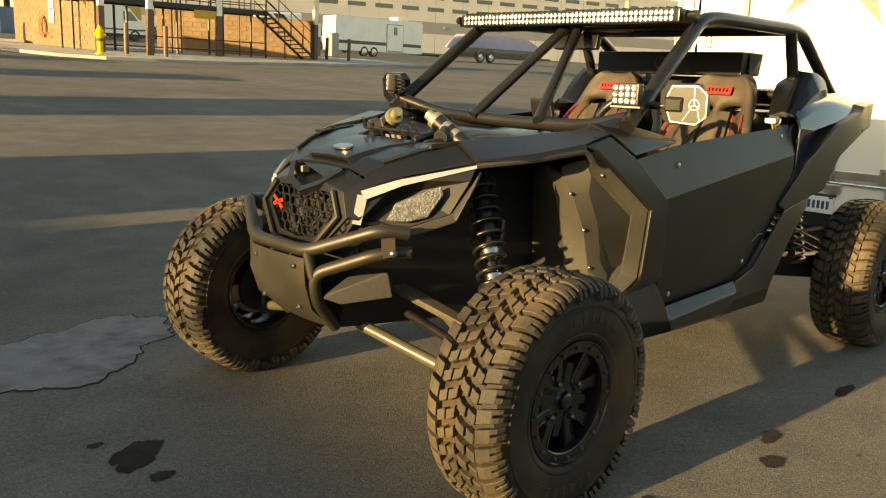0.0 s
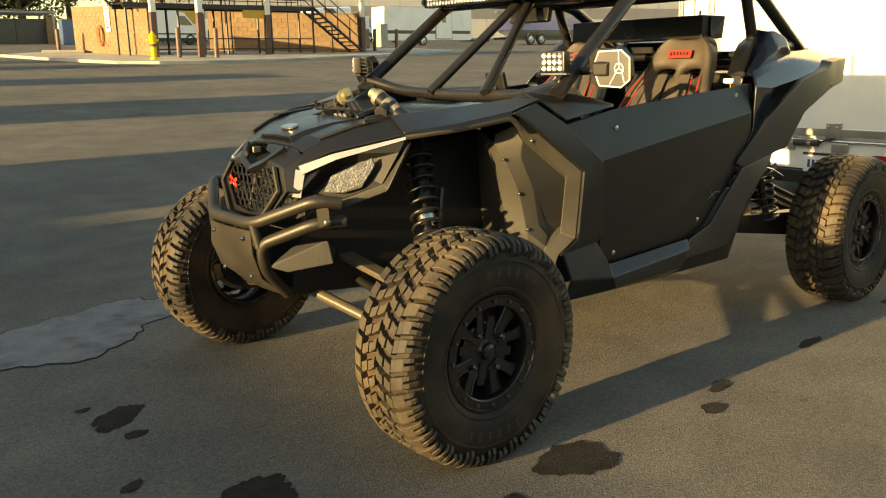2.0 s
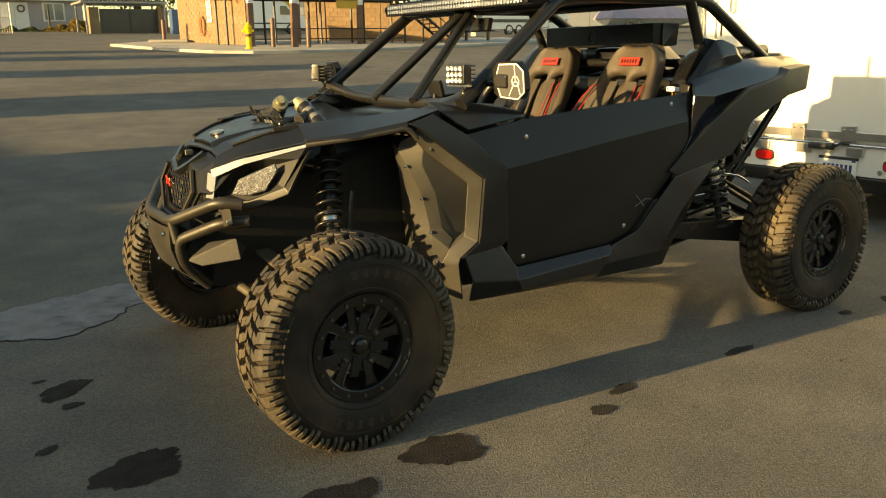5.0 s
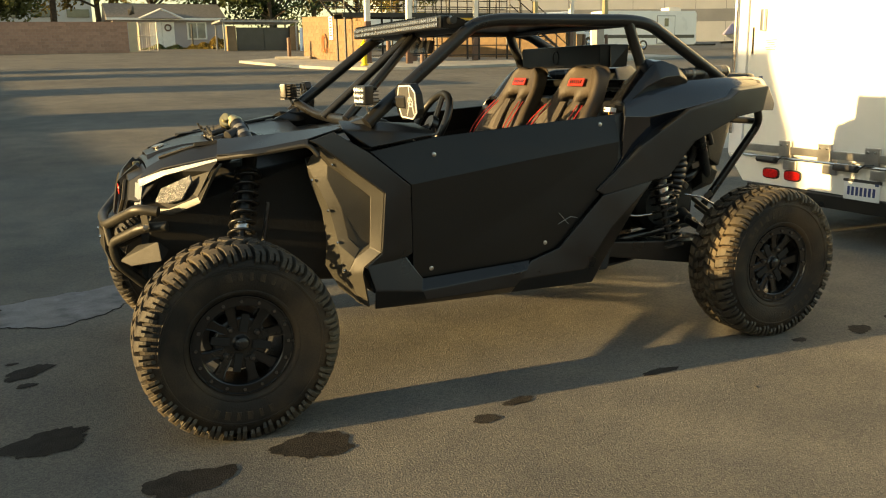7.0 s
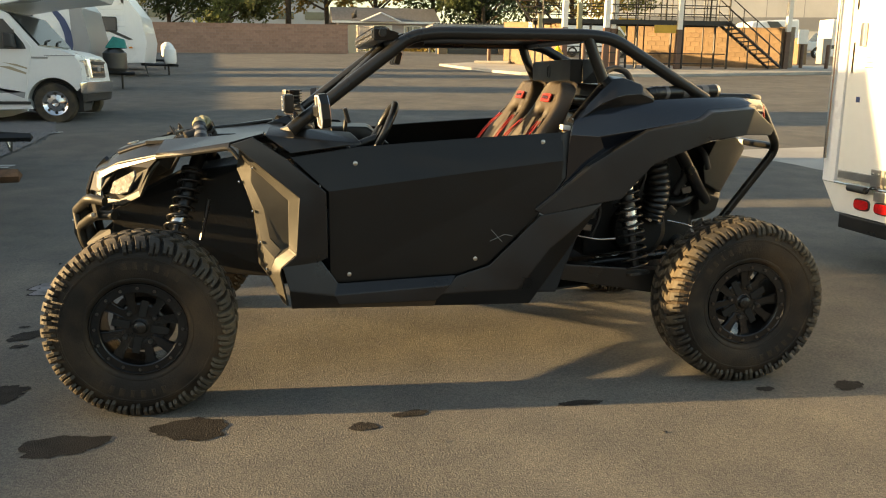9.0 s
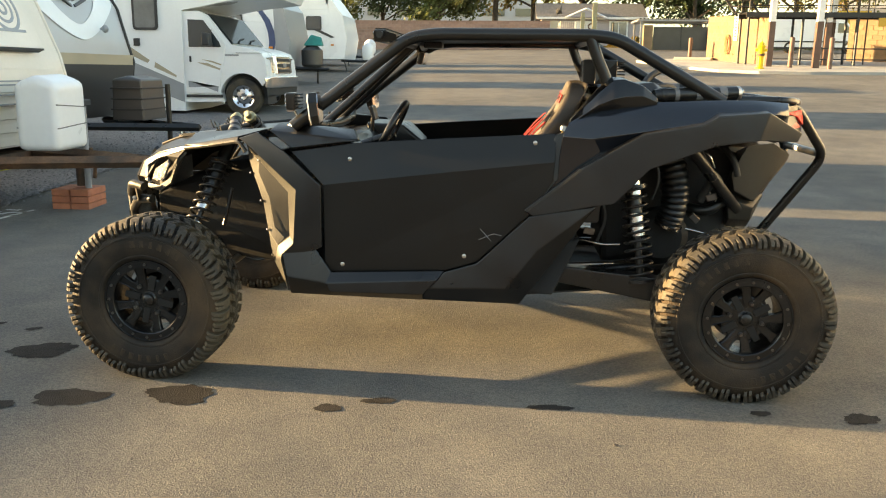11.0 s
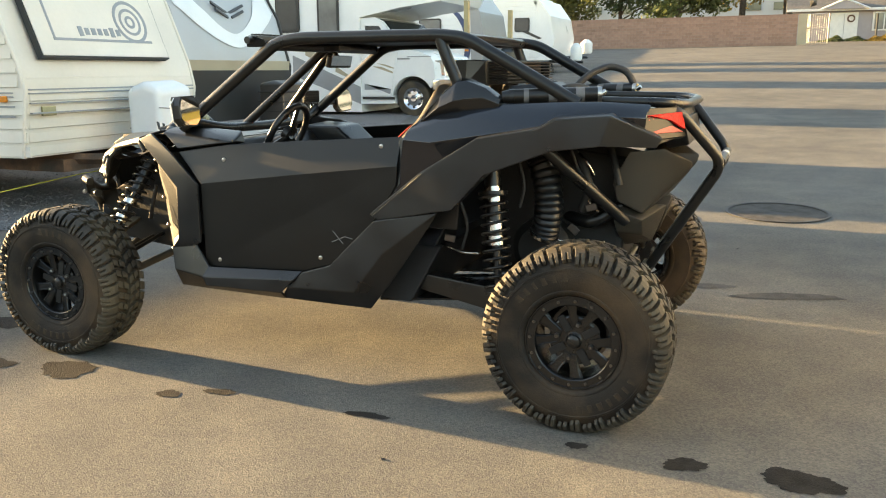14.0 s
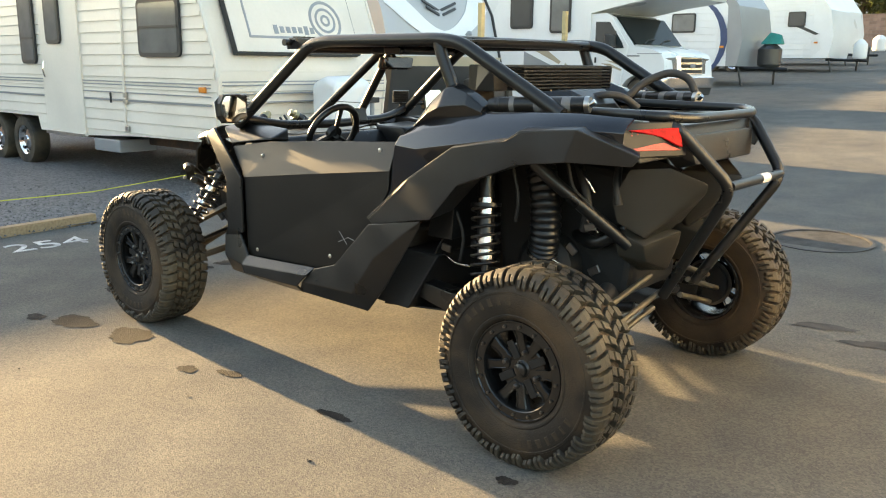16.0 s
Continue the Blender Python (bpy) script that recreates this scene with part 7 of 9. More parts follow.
# bonnet and nose
HOOD = []
for x, row in ((-1.515, ((0, .978), (.135, .972), (.215, .955))), (-1.455, ((0, 1.002), (.150, 1.004), (.255, .992))), (-1.350, ((0, 1.024), (.175, 1.034), (.310, 1.030))),
               (-1.220, ((0, 1.036), (.200, 1.050), (.350, 1.058))), (-0.980, ((0, 1.040), (.235, 1.050), (.440, 1.077))), (-0.740, ((0, 1.046), (.260, 1.052), (.540, 1.100)))):
    HOOD.append([(x, -y, z) for y, z in row[::-1]] + [(x, y, z) for y, z in row[1:]])
bm = bmesh.new()
grid = [[bm.verts.new(p) for p in row] for row in HOOD]
for i, (a, b) in enumerate(zip(grid, grid[1:])):
    for k in range(4):
        if i == 3 and k in (1, 2):
            continue  # openings for the shock towers
        bm.faces.new((a[k], a[k + 1], b[k + 1], b[k]))
bmesh.ops.recalc_face_normals(bm, faces=bm.faces)
bmesh.ops.solidify(bm, geom=bm.faces[:], thickness=0.012)
part("bonnet", bevel(bm, 0.006, 2, 8), BONNET, buggy, "satin black bonnet with shock openings", 30)


def bonnet_side(f):
    top = [(-1.515, -0.214, 0.955), (-1.455, -0.254, 0.992), (-1.350, -0.309, 1.030), (-1.220, -0.349, 1.058)]
    low = [(-1.552, -0.236, 0.910), (-1.462, -0.306, 0.958), (-1.362, -0.376, 0.983), (-1.252, -0.446, 1.008)]
    return shell(top + low, [(0, 1, 5, 4), (1, 2, 6, 5), (2, 3, 7, 6)], 0.008, 0.003, 1, f)


both("bonnet_side", bonnet_side, BONNET, "satin black bonnet flank above the headlamp", 20)
# raised middle of the bonnet with a chamfered edge
bm = bmesh.new()
ridge = [[bm.verts.new((x, y, z)) for y, z in ((-w, zz - 0.010), (-w + 0.022, zz + 0.014), (0, zz + 0.018), (w - 0.022, zz + 0.014), (w, zz - 0.010))] for x, w, zz in ((-1.500, 0.122, 0.984), (-1.440, 0.140, 1.006), (-1.350, 0.162, 1.026), (-1.245, 0.182, 1.036))]
for a, b in zip(ridge, ridge[1:]):
    for k in range(4):
        bm.faces.new((a[k], a[k + 1], b[k + 1], b[k]))
bmesh.ops.recalc_face_normals(bm, faces=bm.faces)
bmesh.ops.solidify(bm, geom=bm.faces[:], thickness=0.010)
part("bonnet_ridge", bevel(bm, 0.004, 2, 12), BONNET, buggy, "raised centre panel of the bonnet", 25)
for s in (-1, 1):
    part("bonnet_seam", tube([(-1.462, s * 0.238, 0.996), (-1.355, s * 0.292, 1.034), (-1.225, s * 0.336, 1.060)], 0.007, 6, 0.05), DEEP, buggy, "dark seam beside the bonnet", 40)
part("cowl_panel", hull([(-0.745, -0.50, 1.045), (-0.745, 0.50, 1.045), (-0.60, -0.50, 1.060), (-0.60, 0.50, 1.060), (-0.745, -0.50, 0.99), (-0.745, 0.50, 0.99), (-0.60, -0.5, 0.99), (-0.60, 0.5, 0.99)], 0.008, 2), BLACK_PLASTIC, buggy, "low black cowl panel behind the bonnet", 25)
# shock bridge in the opening
bm = bmesh.new()
BRIDGE = Matrix.Translation((-1.215, 0, 1.052)) @ Matrix.Rotation(radians(-28), 4, "Y")
for c, w in ((-0.028, 0.012), (0.028, 0.012)):
    add_box(bm, (0, 0, c), (0.008, 0.30, w), BRIDGE)
for y in (-0.145, -0.105, -0.058, 0.0, 0.058, 0.105, 0.145):
    add_box(bm, (0, y, 0), (0.008, 0.012 if abs(y) < 0.1 else 0.018, 0.05), BRIDGE @ Matrix.Rotation(radians(18 if y > 0 else -18), 4, "X"))
for s in (-1, 1):
    add_tube(bm, [(-1.225, s * 0.115, 1.045), (-1.12, s * 0.125, 1.075)], 0.016, 10)
    add_tube(bm, [(-1.228, s * 0.175, 1.040), (-1.13, s * 0.20, 1.055)], 0.014, 10)
    add_tube(bm, [(-1.17, s * 0.05, 1.045), (-1.08, s * 0.05, 1.050)], 0.016, 10)
add_box(bm, (-1.11, 0, 1.020), (0.14, 0.36, 0.020))
part("shock_tower_bridge", bevel(bm, 0.003, 1), DARK_METAL, buggy, "black shock tower bridge with cut-outs", 30)
bm = bmesh.new()
for k in range(3):
    add_box(bm, (-0.007, -0.040 + 0.030 * k, 0), (0.003, 0.020, 0.026), BRIDGE)
part("bridge_letters", bm, GREY_PLATE, buggy, "worn maker letters as plain bars")
# badge
part("bonnet_badge", prism([(0.045 * math.cos(a * math.pi / 10), 0.026 * math.sin(a * math.pi / 10)) for a in range(20)], "z", 0, 0.006, 0.002), ALLOY, buggy, "oval silver bonnet badge", 30,
     at=Matrix.Translation((-1.440, -0.004, 1.024)) @ Matrix.Rotation(radians(-14), 4, "Y") @ Matrix.Rotation(radians(90), 4, "Z"))

# nose frame round the grille and the scoop lip
def nose(f):
    v = [(-1.520, 0.0, 0.972), (-1.520, -0.130, 0.968), (-1.512, -0.205, 0.945), (-1.585, -0.100, 0.925), (-1.590, 0.0, 0.895), (-1.585, -0.195, 0.905),
         (-1.600, -0.235, 0.830), (-1.625, -0.130, 0.722), (-1.628, 0.0, 0.706), (-1.590, -0.156, 0.893), (-1.606, -0.178, 0.830), (-1.624, -0.098, 0.752), (-1.627, 0.0, 0.740), (-1.590, -0.078, 0.897), (-1.596, 0.0, 0.862),
         (-1.465, -0.300, 0.930), (-1.555, -0.245, 0.820)]
    return shell(v, [(1, 2, 5, 3), (3, 5, 9, 13), (4, 3, 13, 14), (5, 6, 10, 9), (6, 7, 11, 10), (7, 8, 12, 11), (2, 15, 16, 6, 5)], 0.014, 0.004, 2, f)


both("nose_frame", nose, BLACK_PLASTIC, "angular black nose frame round the grille", 25)
bm = bmesh.new()
for f in (1, -1):
    v = [bm.verts.new(p) for p in ((-1.515, f * 0.128, 0.966), (-1.575, f * 0.098, 0.925), (-1.585, 0, 0.897), (-1.49, 0, 0.91), (-1.48, f * 0.10, 0.935))]
    bm.faces.new((v[0], v[1], v[2], v[3], v[4]))
part("nose_scoop", bm, DEEP, buggy, "dark open nose scoop")
part("scoop_fin", box((-1.530, 0.088, 0.945), (0.03, 0.012, 0.022), None, 0.003), PALE_BRASS, buggy, "pale scoop end fin")
part("nose_brow", add_tube(add_tube(bmesh.new(), rounded([(-1.604, 0.004, 0.886), (-1.588, -0.080, 0.915), (-1.538, -0.134, 0.962)], 0.02), 0.015, 4), rounded([(-1.604, -0.004, 0.886), (-1.588, 0.080, 0.915), (-1.538, 0.134, 0.962)], 0.02), 0.015, 4), BONNET, buggy, "angular black brow over the grille", 30)
part("nose_rim", tube([(-1.596, -0.158, 0.905), (-1.614, -0.208, 0.832), (-1.640, -0.115, 0.727), (-1.643, 0.0, 0.716), (-1.640, 0.115, 0.727), (-1.614, 0.208, 0.832), (-1.596, 0.158, 0.905)], 0.009, 6), BUMPER, buggy, "raised rim round the grille", 30)
# honeycomb grille
bm = bmesh.new()
r = 0.019


def in_grille(y, z):
    return 0.735 < z < 0.868 + 0.3 * abs(y) and abs(y) < 0.095 + (z - 0.72) * 0.55 - max(0, z - 0.86) * 1.6


for row in range(-2, 9):
    for col in range(-7, 8):
        cy, cz = col * r * 1.75 + (row % 2) * r * 0.87, 0.73 + row * r * 1.52
        if not in_grille(cy, cz):
            continue
        wob = 0.003 * math.sin(7 * cy * 30 + 3 * cz * 50)
        for k in range(6):
            a0, a1 = math.pi / 6 + k * math.pi / 3, math.pi / 6 + (k + 1) * math.pi / 3
            p = [Vector((-1.585 - 0.15 * (0.9 - cz) * 0.9, cy + wob + r * math.cos(a), cz + r * math.sin(a))) for a in (a0, a1)]
            add_tube(bm, p, 0.0032, 4, False)
for f in (-1, 1):
    add_tube(bm, [(-1.578, 0, 0.885), (-1.600, f * 0.03, 0.76), (-1.603, f * 0.085, 0.735)], 0.006, 5)
    add_tube(bm, [(-1.600, f * 0.03, 0.76), (-1.585, f * 0.14, 0.86)], 0.005, 5)
part("grille", bm, BLACK_PLASTIC, buggy, "dusty black honeycomb grille")
part("radiator_core", box((-1.50, 0, 0.80), (0.03, 0.40, 0.20), None, 0.004), DEEP, buggy, "dark radiator behind the grille")
bm = bmesh.new()
for a in (0, 58):
    add_box(bm, (0, 0, 0), (0.006, 0.060, 0.013), Matrix.Translation((-1.612, 0.125, 0.835)) @ Matrix.Rotation(radians(a - 20), 4, "X"))
part("grille_badge", bevel(bm, 0.002, 1), RED_BADGE, buggy, "red cross-shaped grille badge")


# headlamps
def lamp_shell(f):
    v = [(-1.555, -0.226, 0.811), (-1.545, -0.238, 0.905), (-1.455, -0.310, 0.948), (-1.251, -0.450, 1.002), (-1.298, -0.464, 0.952), (-1.350, -0.432, 0.848), (-1.452, -0.330, 0.798),
         (-1.500, -0.225, 0.82), (-1.40, -0.28, 0.90)]
    return shell(v, [(6, 0, 7), (5, 6, 7, 8), (4, 5, 8), (3, 4, 8, 2), (0, 1, 2, 8, 7)], 0.006, 0.0, 1, f)


both("headlamp_housing", lamp_shell, DEEP, "black headlamp housing")


def led(f):
    pts = [(-1.560, -0.232, 0.806), (-1.548, -0.246, 0.898), (-1.458, -0.318, 0.940), (-1.255, -0.458, 0.996)]
    bm = bmesh.new()
    for a, b, w0, w1 in ((0, 1, .028, .032), (1, 2, .030, .022), (2, 3, .021, .009)):
        p, q = Vector(my(pts[a], f)), Vector(my(pts[b], f))
        out = Vector((-0.55, 0.75 if f else -0.75, 0.2)).normalized() * 0.006
        side = (q - p).cross(out).normalized()
        quad = [p + side * w0 * .5, q + side * w1 * .5, q - side * w1 * .5, p - side * w0 * .5]
        lo, hi = [bm.verts.new(c - out) for c in quad], [bm.verts.new(c + out) for c in quad]
        bm.faces.new(lo)
        bm.faces.new(hi)
        for i in range(4):
            bm.faces.new((lo[i], lo[(i + 1) % 4], hi[(i + 1) % 4], hi[i]))
    return bm


both("running_light", led, LED_STRIP, "white light-guide strip of the headlamp")


def lamp_edge(f):
    v = [(-1.352, -0.440, 0.850), (-1.452, -0.338, 0.798), (-1.556, -0.240, 0.796), (-1.550, -0.250, 0.774), (-1.445, -0.350, 0.770), (-1.345, -0.455, 0.826), (-1.255, -0.470, 0.985), (-1.290, -0.482, 0.945)]
    return shell(v, [(0, 1, 4, 5), (1, 2, 3, 4), (0, 5, 7, 6)], 0.012, 0.004, 2, f)


both("headlamp_surround", lamp_edge, BUMPER, "black surround under the headlamp", 25)


def lamp_lens(f):
    v = [(-1.496, -0.300, 0.822), (-1.470, -0.313, 0.878), (-1.362, -0.402, 0.935), (-1.358, -0.412, 0.908), (-1.398, -0.385, 0.836), (-1.446, -0.345, 0.820)]
    return shell(v, [(0, 1, 2, 3, 4, 5)], 0.010, 0.003, 1, f)


both("headlamp_lens", lamp_lens, LENS, "mottled grey headlamp lens")

# front bumper
tubes("bumper_side_tube", [(-1.500, -0.410, 0.800), (-1.575, -0.372, 0.812), (-1.690, -0.150, 0.722), (-1.690, 0.0, 0.722)], 0.021, BUMPER, bend=0.05, label="black tubular bumper top")
tubes("bumper_lower_tube", [(-1.470, -0.390, 0.735), (-1.560, -0.345, 0.732), (-1.672, -0.165, 0.650), (-1.660, -0.160, 0.560), (-1.560, -0.130, 0.450)], 0.021, BUMPER, bend=0.07, label="black tubular bumper loop")
tubes("bumper_post", [(-1.688, -0.152, 0.722), (-1.676, -0.166, 0.640)], 0.017, BUMPER, bend=0)
for f in (-1, 1):
    part("bumper_bracket", hull([(-1.545, f * 0.335, 0.815), (-1.575, f * 0.365, 0.835), (-1.545, f * 0.405, 0.82), (-1.54, f * 0.335, 0.72), (-1.56, f * 0.36, 0.715), (-1.535, f * 0.40, 0.73)], 0.004, 1), BUMPER, buggy, "", 30)
    part("bumper_bolt", lathe(bmesh.new(), [(-0.006, 0.0), (-0.005, 0.010), (0.003, 0.012), (0.003, 0.0)], 10, "y"), ALLOY, buggy, "", at=Matrix.Translation((-1.552, f * 0.405, 0.742)))
SK = [(-1.700, .700, .150), (-1.702, .62, .160), (-1.672, .53, .155), (-1.575, .448, .130)]
bm = bmesh.new()
gr = [[bm.verts.new((x - 0.012 * (1 - (k / 2 - 1) ** 2), (k / 2 - 1) * w, z)) for k in range(5)] for x, z, w in SK]
for a, b in zip(gr, gr[1:]):
    for k in range(4):
        bm.faces.new((a[k], a[k + 1], b[k + 1], b[k]))
bmesh.ops.recalc_face_normals(bm, faces=bm.faces)
bmesh.ops.solidify(bm, geom=bm.faces[:], thickness=0.006)
skid = part("skid_plate", bm, DUSTY, buggy, "dusty dark front skid plate", 60)
for y, z, x in ((0.11, 0.67, -1.714), (-0.11, 0.67, -1.714), (0.10, 0.53, -1.686), (-0.10, 0.53, -1.686)):
    part("rivet", lathe(bmesh.new(), [(-0.005, 0.0), (-0.004, 0.006), (0.002, 0.008), (0.002, 0.0)], 10, "x"), STEEL, skid, "", at=Matrix.Translation((x, y, z)))


def low_fascia(f):
    return hull([(-1.654, -0.172, 0.570), (-1.575, -0.215, 0.640), (-1.505, -0.325, 0.665), (-1.500, -0.345, 0.585), (-1.610, -0.225, 0.552), (-1.52, -0.20, 0.60), (-1.46, -0.30, 0.62)], 0.005, 2, f)


both("lower_fascia", low_fascia, DEEP, "matte black lower nose panel", 25)

# body core and floor
part("floor_tub", hull([(-0.68, -0.60, 0.40), (-0.68, 0.60, 0.40), (0.50, -0.62, 0.37), (0.50, 0.62, 0.37), (-0.74, -0.50, 0.60), (-0.74, 0.50, 0.60), (0.62, -0.55, 0.62), (0.62, 0.55, 0.62)], 0.01), DEEP, buggy, "black underbody tub")
part("front_frame", hull([(-1.55, -0.13, 0.44), (-1.55, 0.13, 0.44), (-1.52, -0.20, 0.74), (-1.52, 0.20, 0.74), (-0.72, -0.28, 0.40), (-0.72, 0.28, 0.40), (-0.72, -0.28, 0.98), (-0.72, 0.28, 0.98), (-1.20, -0.19, 0.90), (-1.20, 0.19, 0.90)], 0.01), DEEP, buggy, "black front subframe")
part("firewall", hull([(-0.70, -0.62, 0.60), (-0.70, 0.62, 0.60), (-0.68, -0.60, 0.98), (-0.68, 0.60, 0.98), (-0.62, -0.62, 0.60), (-0.62, 0.62, 0.60), (-0.60, -0.60, 1.0), (-0.60, 0.60, 1.0)], 0.01), DEEP, buggy, "black firewall")
part("engine_block", hull([(0.75, -0.26, 0.45), (0.75, 0.26, 0.45), (1.35, -0.22, 0.50), (1.35, 0.22, 0.50), (0.72, -0.30, 1.10), (0.72, 0.30, 1.10), (1.40, -0.20, 1.00), (1.40, 0.20, 1.00)], 0.03), DEEP, buggy, "dark engine bay core")

# dash
part("dash", hull([(-0.64, -0.50, 1.050), (-0.64, 0.50, 1.050), (-0.46, -0.50, 1.062), (-0.46, 0.50, 1.066), (-0.40, -0.50, 1.00), (-0.40, 0.50, 1.00), (-0.52, -0.50, 0.90), (-0.52, 0.50, 0.90)], 0.015, 3), BLACK_PLASTIC, buggy, "black moulded dashboard", 25)
part("glovebox_pod", hull([(-0.50, 0.18, 1.09), (-0.50, 0.46, 1.10), (-0.30, 0.20, 1.085), (-0.28, 0.44, 1.09), (-0.18, 0.20, 0.99), (-0.18, 0.46, 0.99), (-0.45, 0.2, 0.95), (-0.45, 0.46, 0.95)], 0.02, 3), BLACK_PLASTIC, buggy, "", 25)
part("display", box((0, 0, 0), (0.02, 0.11, 0.075), Matrix.Translation((-0.42, -0.02, 1.155)) @ Matrix.Rotation(radians(-15), 4, "Y"), 0.006), BLACK_PLASTIC, buggy, "small dash display")
part("display_stalk", tube([(-0.43, -0.02, 1.06), (-0.425, -0.02, 1.13)], 0.010), DARK_METAL, buggy)
wheel_m = Matrix.Translation((-0.285, -0.330, 1.085)) @ Matrix.Rotation(radians(-62), 4, "Y")
steer = part("steering_wheel", tube([wheel_m @ Vector((0.150 * math.cos(a * math.pi / 16), 0.150 * math.sin(a * math.pi / 16), 0)) for a in range(33)], 0.017, 10), BLACK_PLASTIC, buggy, "thick-rimmed black steering wheel", 60)
bm = bmesh.new()
for a in (0, 120, 240):
    p = wheel_m @ Vector((0.145 * math.cos(radians(a)), 0.145 * math.sin(radians(a)), 0))
    add_tube(bm, [wheel_m @ Vector((0, 0, -0.015)), p], 0.012, 6)
add_tube(bm, [wheel_m @ Vector((0, 0, 0.01)), wheel_m @ Vector((0, 0, -0.02))], 0.040, 14)
add_tube(bm, [wheel_m @ Vector((0, 0, -0.02)), (-0.52, -0.33, 0.98)], 0.022, 10)
part("steering_hub", bm, DARK_METAL, steer, "", 40)


# seats: reclined one-piece buckets with two strap slots
ROWS = ((0.00, 0.215, 0.02), (0.10, 0.240, 0.085), (0.26, 0.245, 0.095), (0.40, 0.215, 0.060), (0.475, 0.182, 0.020), (0.528, 0.166, 0.006), (0.600, 0.146, 0.0), (0.645, 0.122, 0.0), (0.668, 0.080, 0.004))


def build_seat(x, y):
    s = part("seat", hull([(0.02, y - 0.20, 0.62), (0.02, y + 0.20, 0.62), (0.04, y - 0.22, 0.74), (0.04, y + 0.22, 0.74), (0.40, y - 0.22, 0.60), (0.40, y + 0.22, 0.60), (0.44, y - 0.2, 0.70), (0.44, y + 0.2, 0.70)], 0.03, 3), FABRIC, buggy, "dark brown-grey bucket seat with red piping", 40)
    tilt = Matrix.Translation((x, y, 0.715)) @ Matrix.Rotation(radians(23), 4, "Y")
    bm = bmesh.new()
    grid_ = []
    for h_, w, fwd in ROWS:
        w *= 1.10
        cols = [-w, -0.80 * w, -min(0.118, 0.66 * w), -0.020, 0.020, min(0.118, 0.66 * w), 0.80 * w, w]
        deep = [-0.35 * fwd, -fwd, 0.012, 0.010, 0.010, 0.012, -fwd, -0.35 * fwd]
        grid_.append([bm.verts.new((d, c, h_)) for c, d in zip(cols, deep)])
    for r, (a, b) in enumerate(zip(grid_, grid_[1:])):
        for k in range(7):
            if r == 4 and k in (2, 4):  # strap slots
                continue
            bm.faces.new((a[k], a[k + 1], b[k + 1], b[k]))
    bmesh.ops.recalc_face_normals(bm, faces=bm.faces)
    if bm.faces[0].normal.x > 0:
        bmesh.ops.reverse_faces(bm, faces=bm.faces)
    bmesh.ops.solidify(bm, geom=bm.faces[:], thickness=0.075)
    bmesh.ops.transform(bm, matrix=tilt, verts=bm.verts)
    back = part("backrest", bm, FABRIC, s, "brown-grey backrest with two strap slots", 180)
    sub_ = back.modifiers.new("soft", "SUBSURF")
    sub_.levels = sub_.render_levels = 2
    part("headrest_label", box((-0.005, 0, 0.580), (0.010, 0.130, 0.040), tilt, 0.002, 1), RED, s, "red maker's tag as a plain patch")
    for k in range(6):
        part("label_bar", box((-0.0108, -0.045 + 0.018 * k, 0.580), (0.002, 0.010, 0.018), tilt), DARK_METAL, s)
    for sy in (-1, 1):
        for off, r_ in ((0.0, 0.0030), (0.042, 0.0025)):
            pts_ = [tilt @ Vector(p) for p in ((-0.088, sy * (0.200 - off), 0.10), (-0.096, sy * (0.202 - off), 0.26), (-0.066, sy * (0.186 - off), 0.37), (-0.030, sy * (0.162 - off), 0.455))]
            part("piping", tube(rounded(pts_, 0.06), r_, 6), RED, s, "red stitched piping")
        bm = bmesh.new()
        path = [tilt @ Vector(p) for p in ((0.060, sy * 0.062, 0.500), (0.000, sy * 0.062, 0.478), (-0.012, sy * 0.072, 0.36), (-0.020, sy * 0.07, 0.20), (-0.060, sy * 0.04, 0.03))]
        for p, q in zip(path, path[1:]):
            d = tilt.to_3x3() @ Vector((0, 0.026, 0))
            o = tilt.to_3x3() @ Vector((0.004, 0, 0))
            quad = [p - d, p + d, q + d, q - d]
            lo, hi = [bm.verts.new(c - o) for c in quad], [bm.verts.new(c + o) for c in quad]
            bm.faces.new(lo), bm.faces.new(hi)
            for i in range(4):
                bm.faces.new((lo[i], lo[(i + 1) % 4], hi[(i + 1) % 4], hi[i]))
        part("harness_strap", bm, WEB, s, "dark shoulder harness strap")
    return s


for x, y in ((0.295, -0.305), (0.335, 0.328)):
    build_seat(x, y)

# loose connector block with its wires beside the driver's seat
cb = part("connector_block", box((0, 0, 0), (0.040, 0.050, 0.022), Matrix.Translation((0.53, -0.570, 1.125)) @ Matrix.Rotation(radians(8), 4, "Y"), 0.003, 1), WHITE_PLATE, buggy, "small white connector block with loose wires")
for k, (m_, dx) in enumerate(((YELLOW_PAINT, -0.010), (RED, 0.008), (YELLOW_PAINT, 0.020))):
    part("loose_wire", tube([(0.53 + dx, -0.575, 1.115), (0.515 + dx, -0.592, 1.085), (0.535 + 0.6 * dx, -0.588, 1.065), (0.550 + dx, -0.570, 1.080)], 0.0022, 6, 0.02), m_, cb, "", 60)
part("block_screw", lathe(bmesh.new(), [(-0.003, 0.0), (-0.002, 0.004), (0.002, 0.005), (0.002, 0.0)], 8, "x"), BOLT_GREY, cb, "", at=Matrix.Translation((0.509, -0.558, 1.128)))

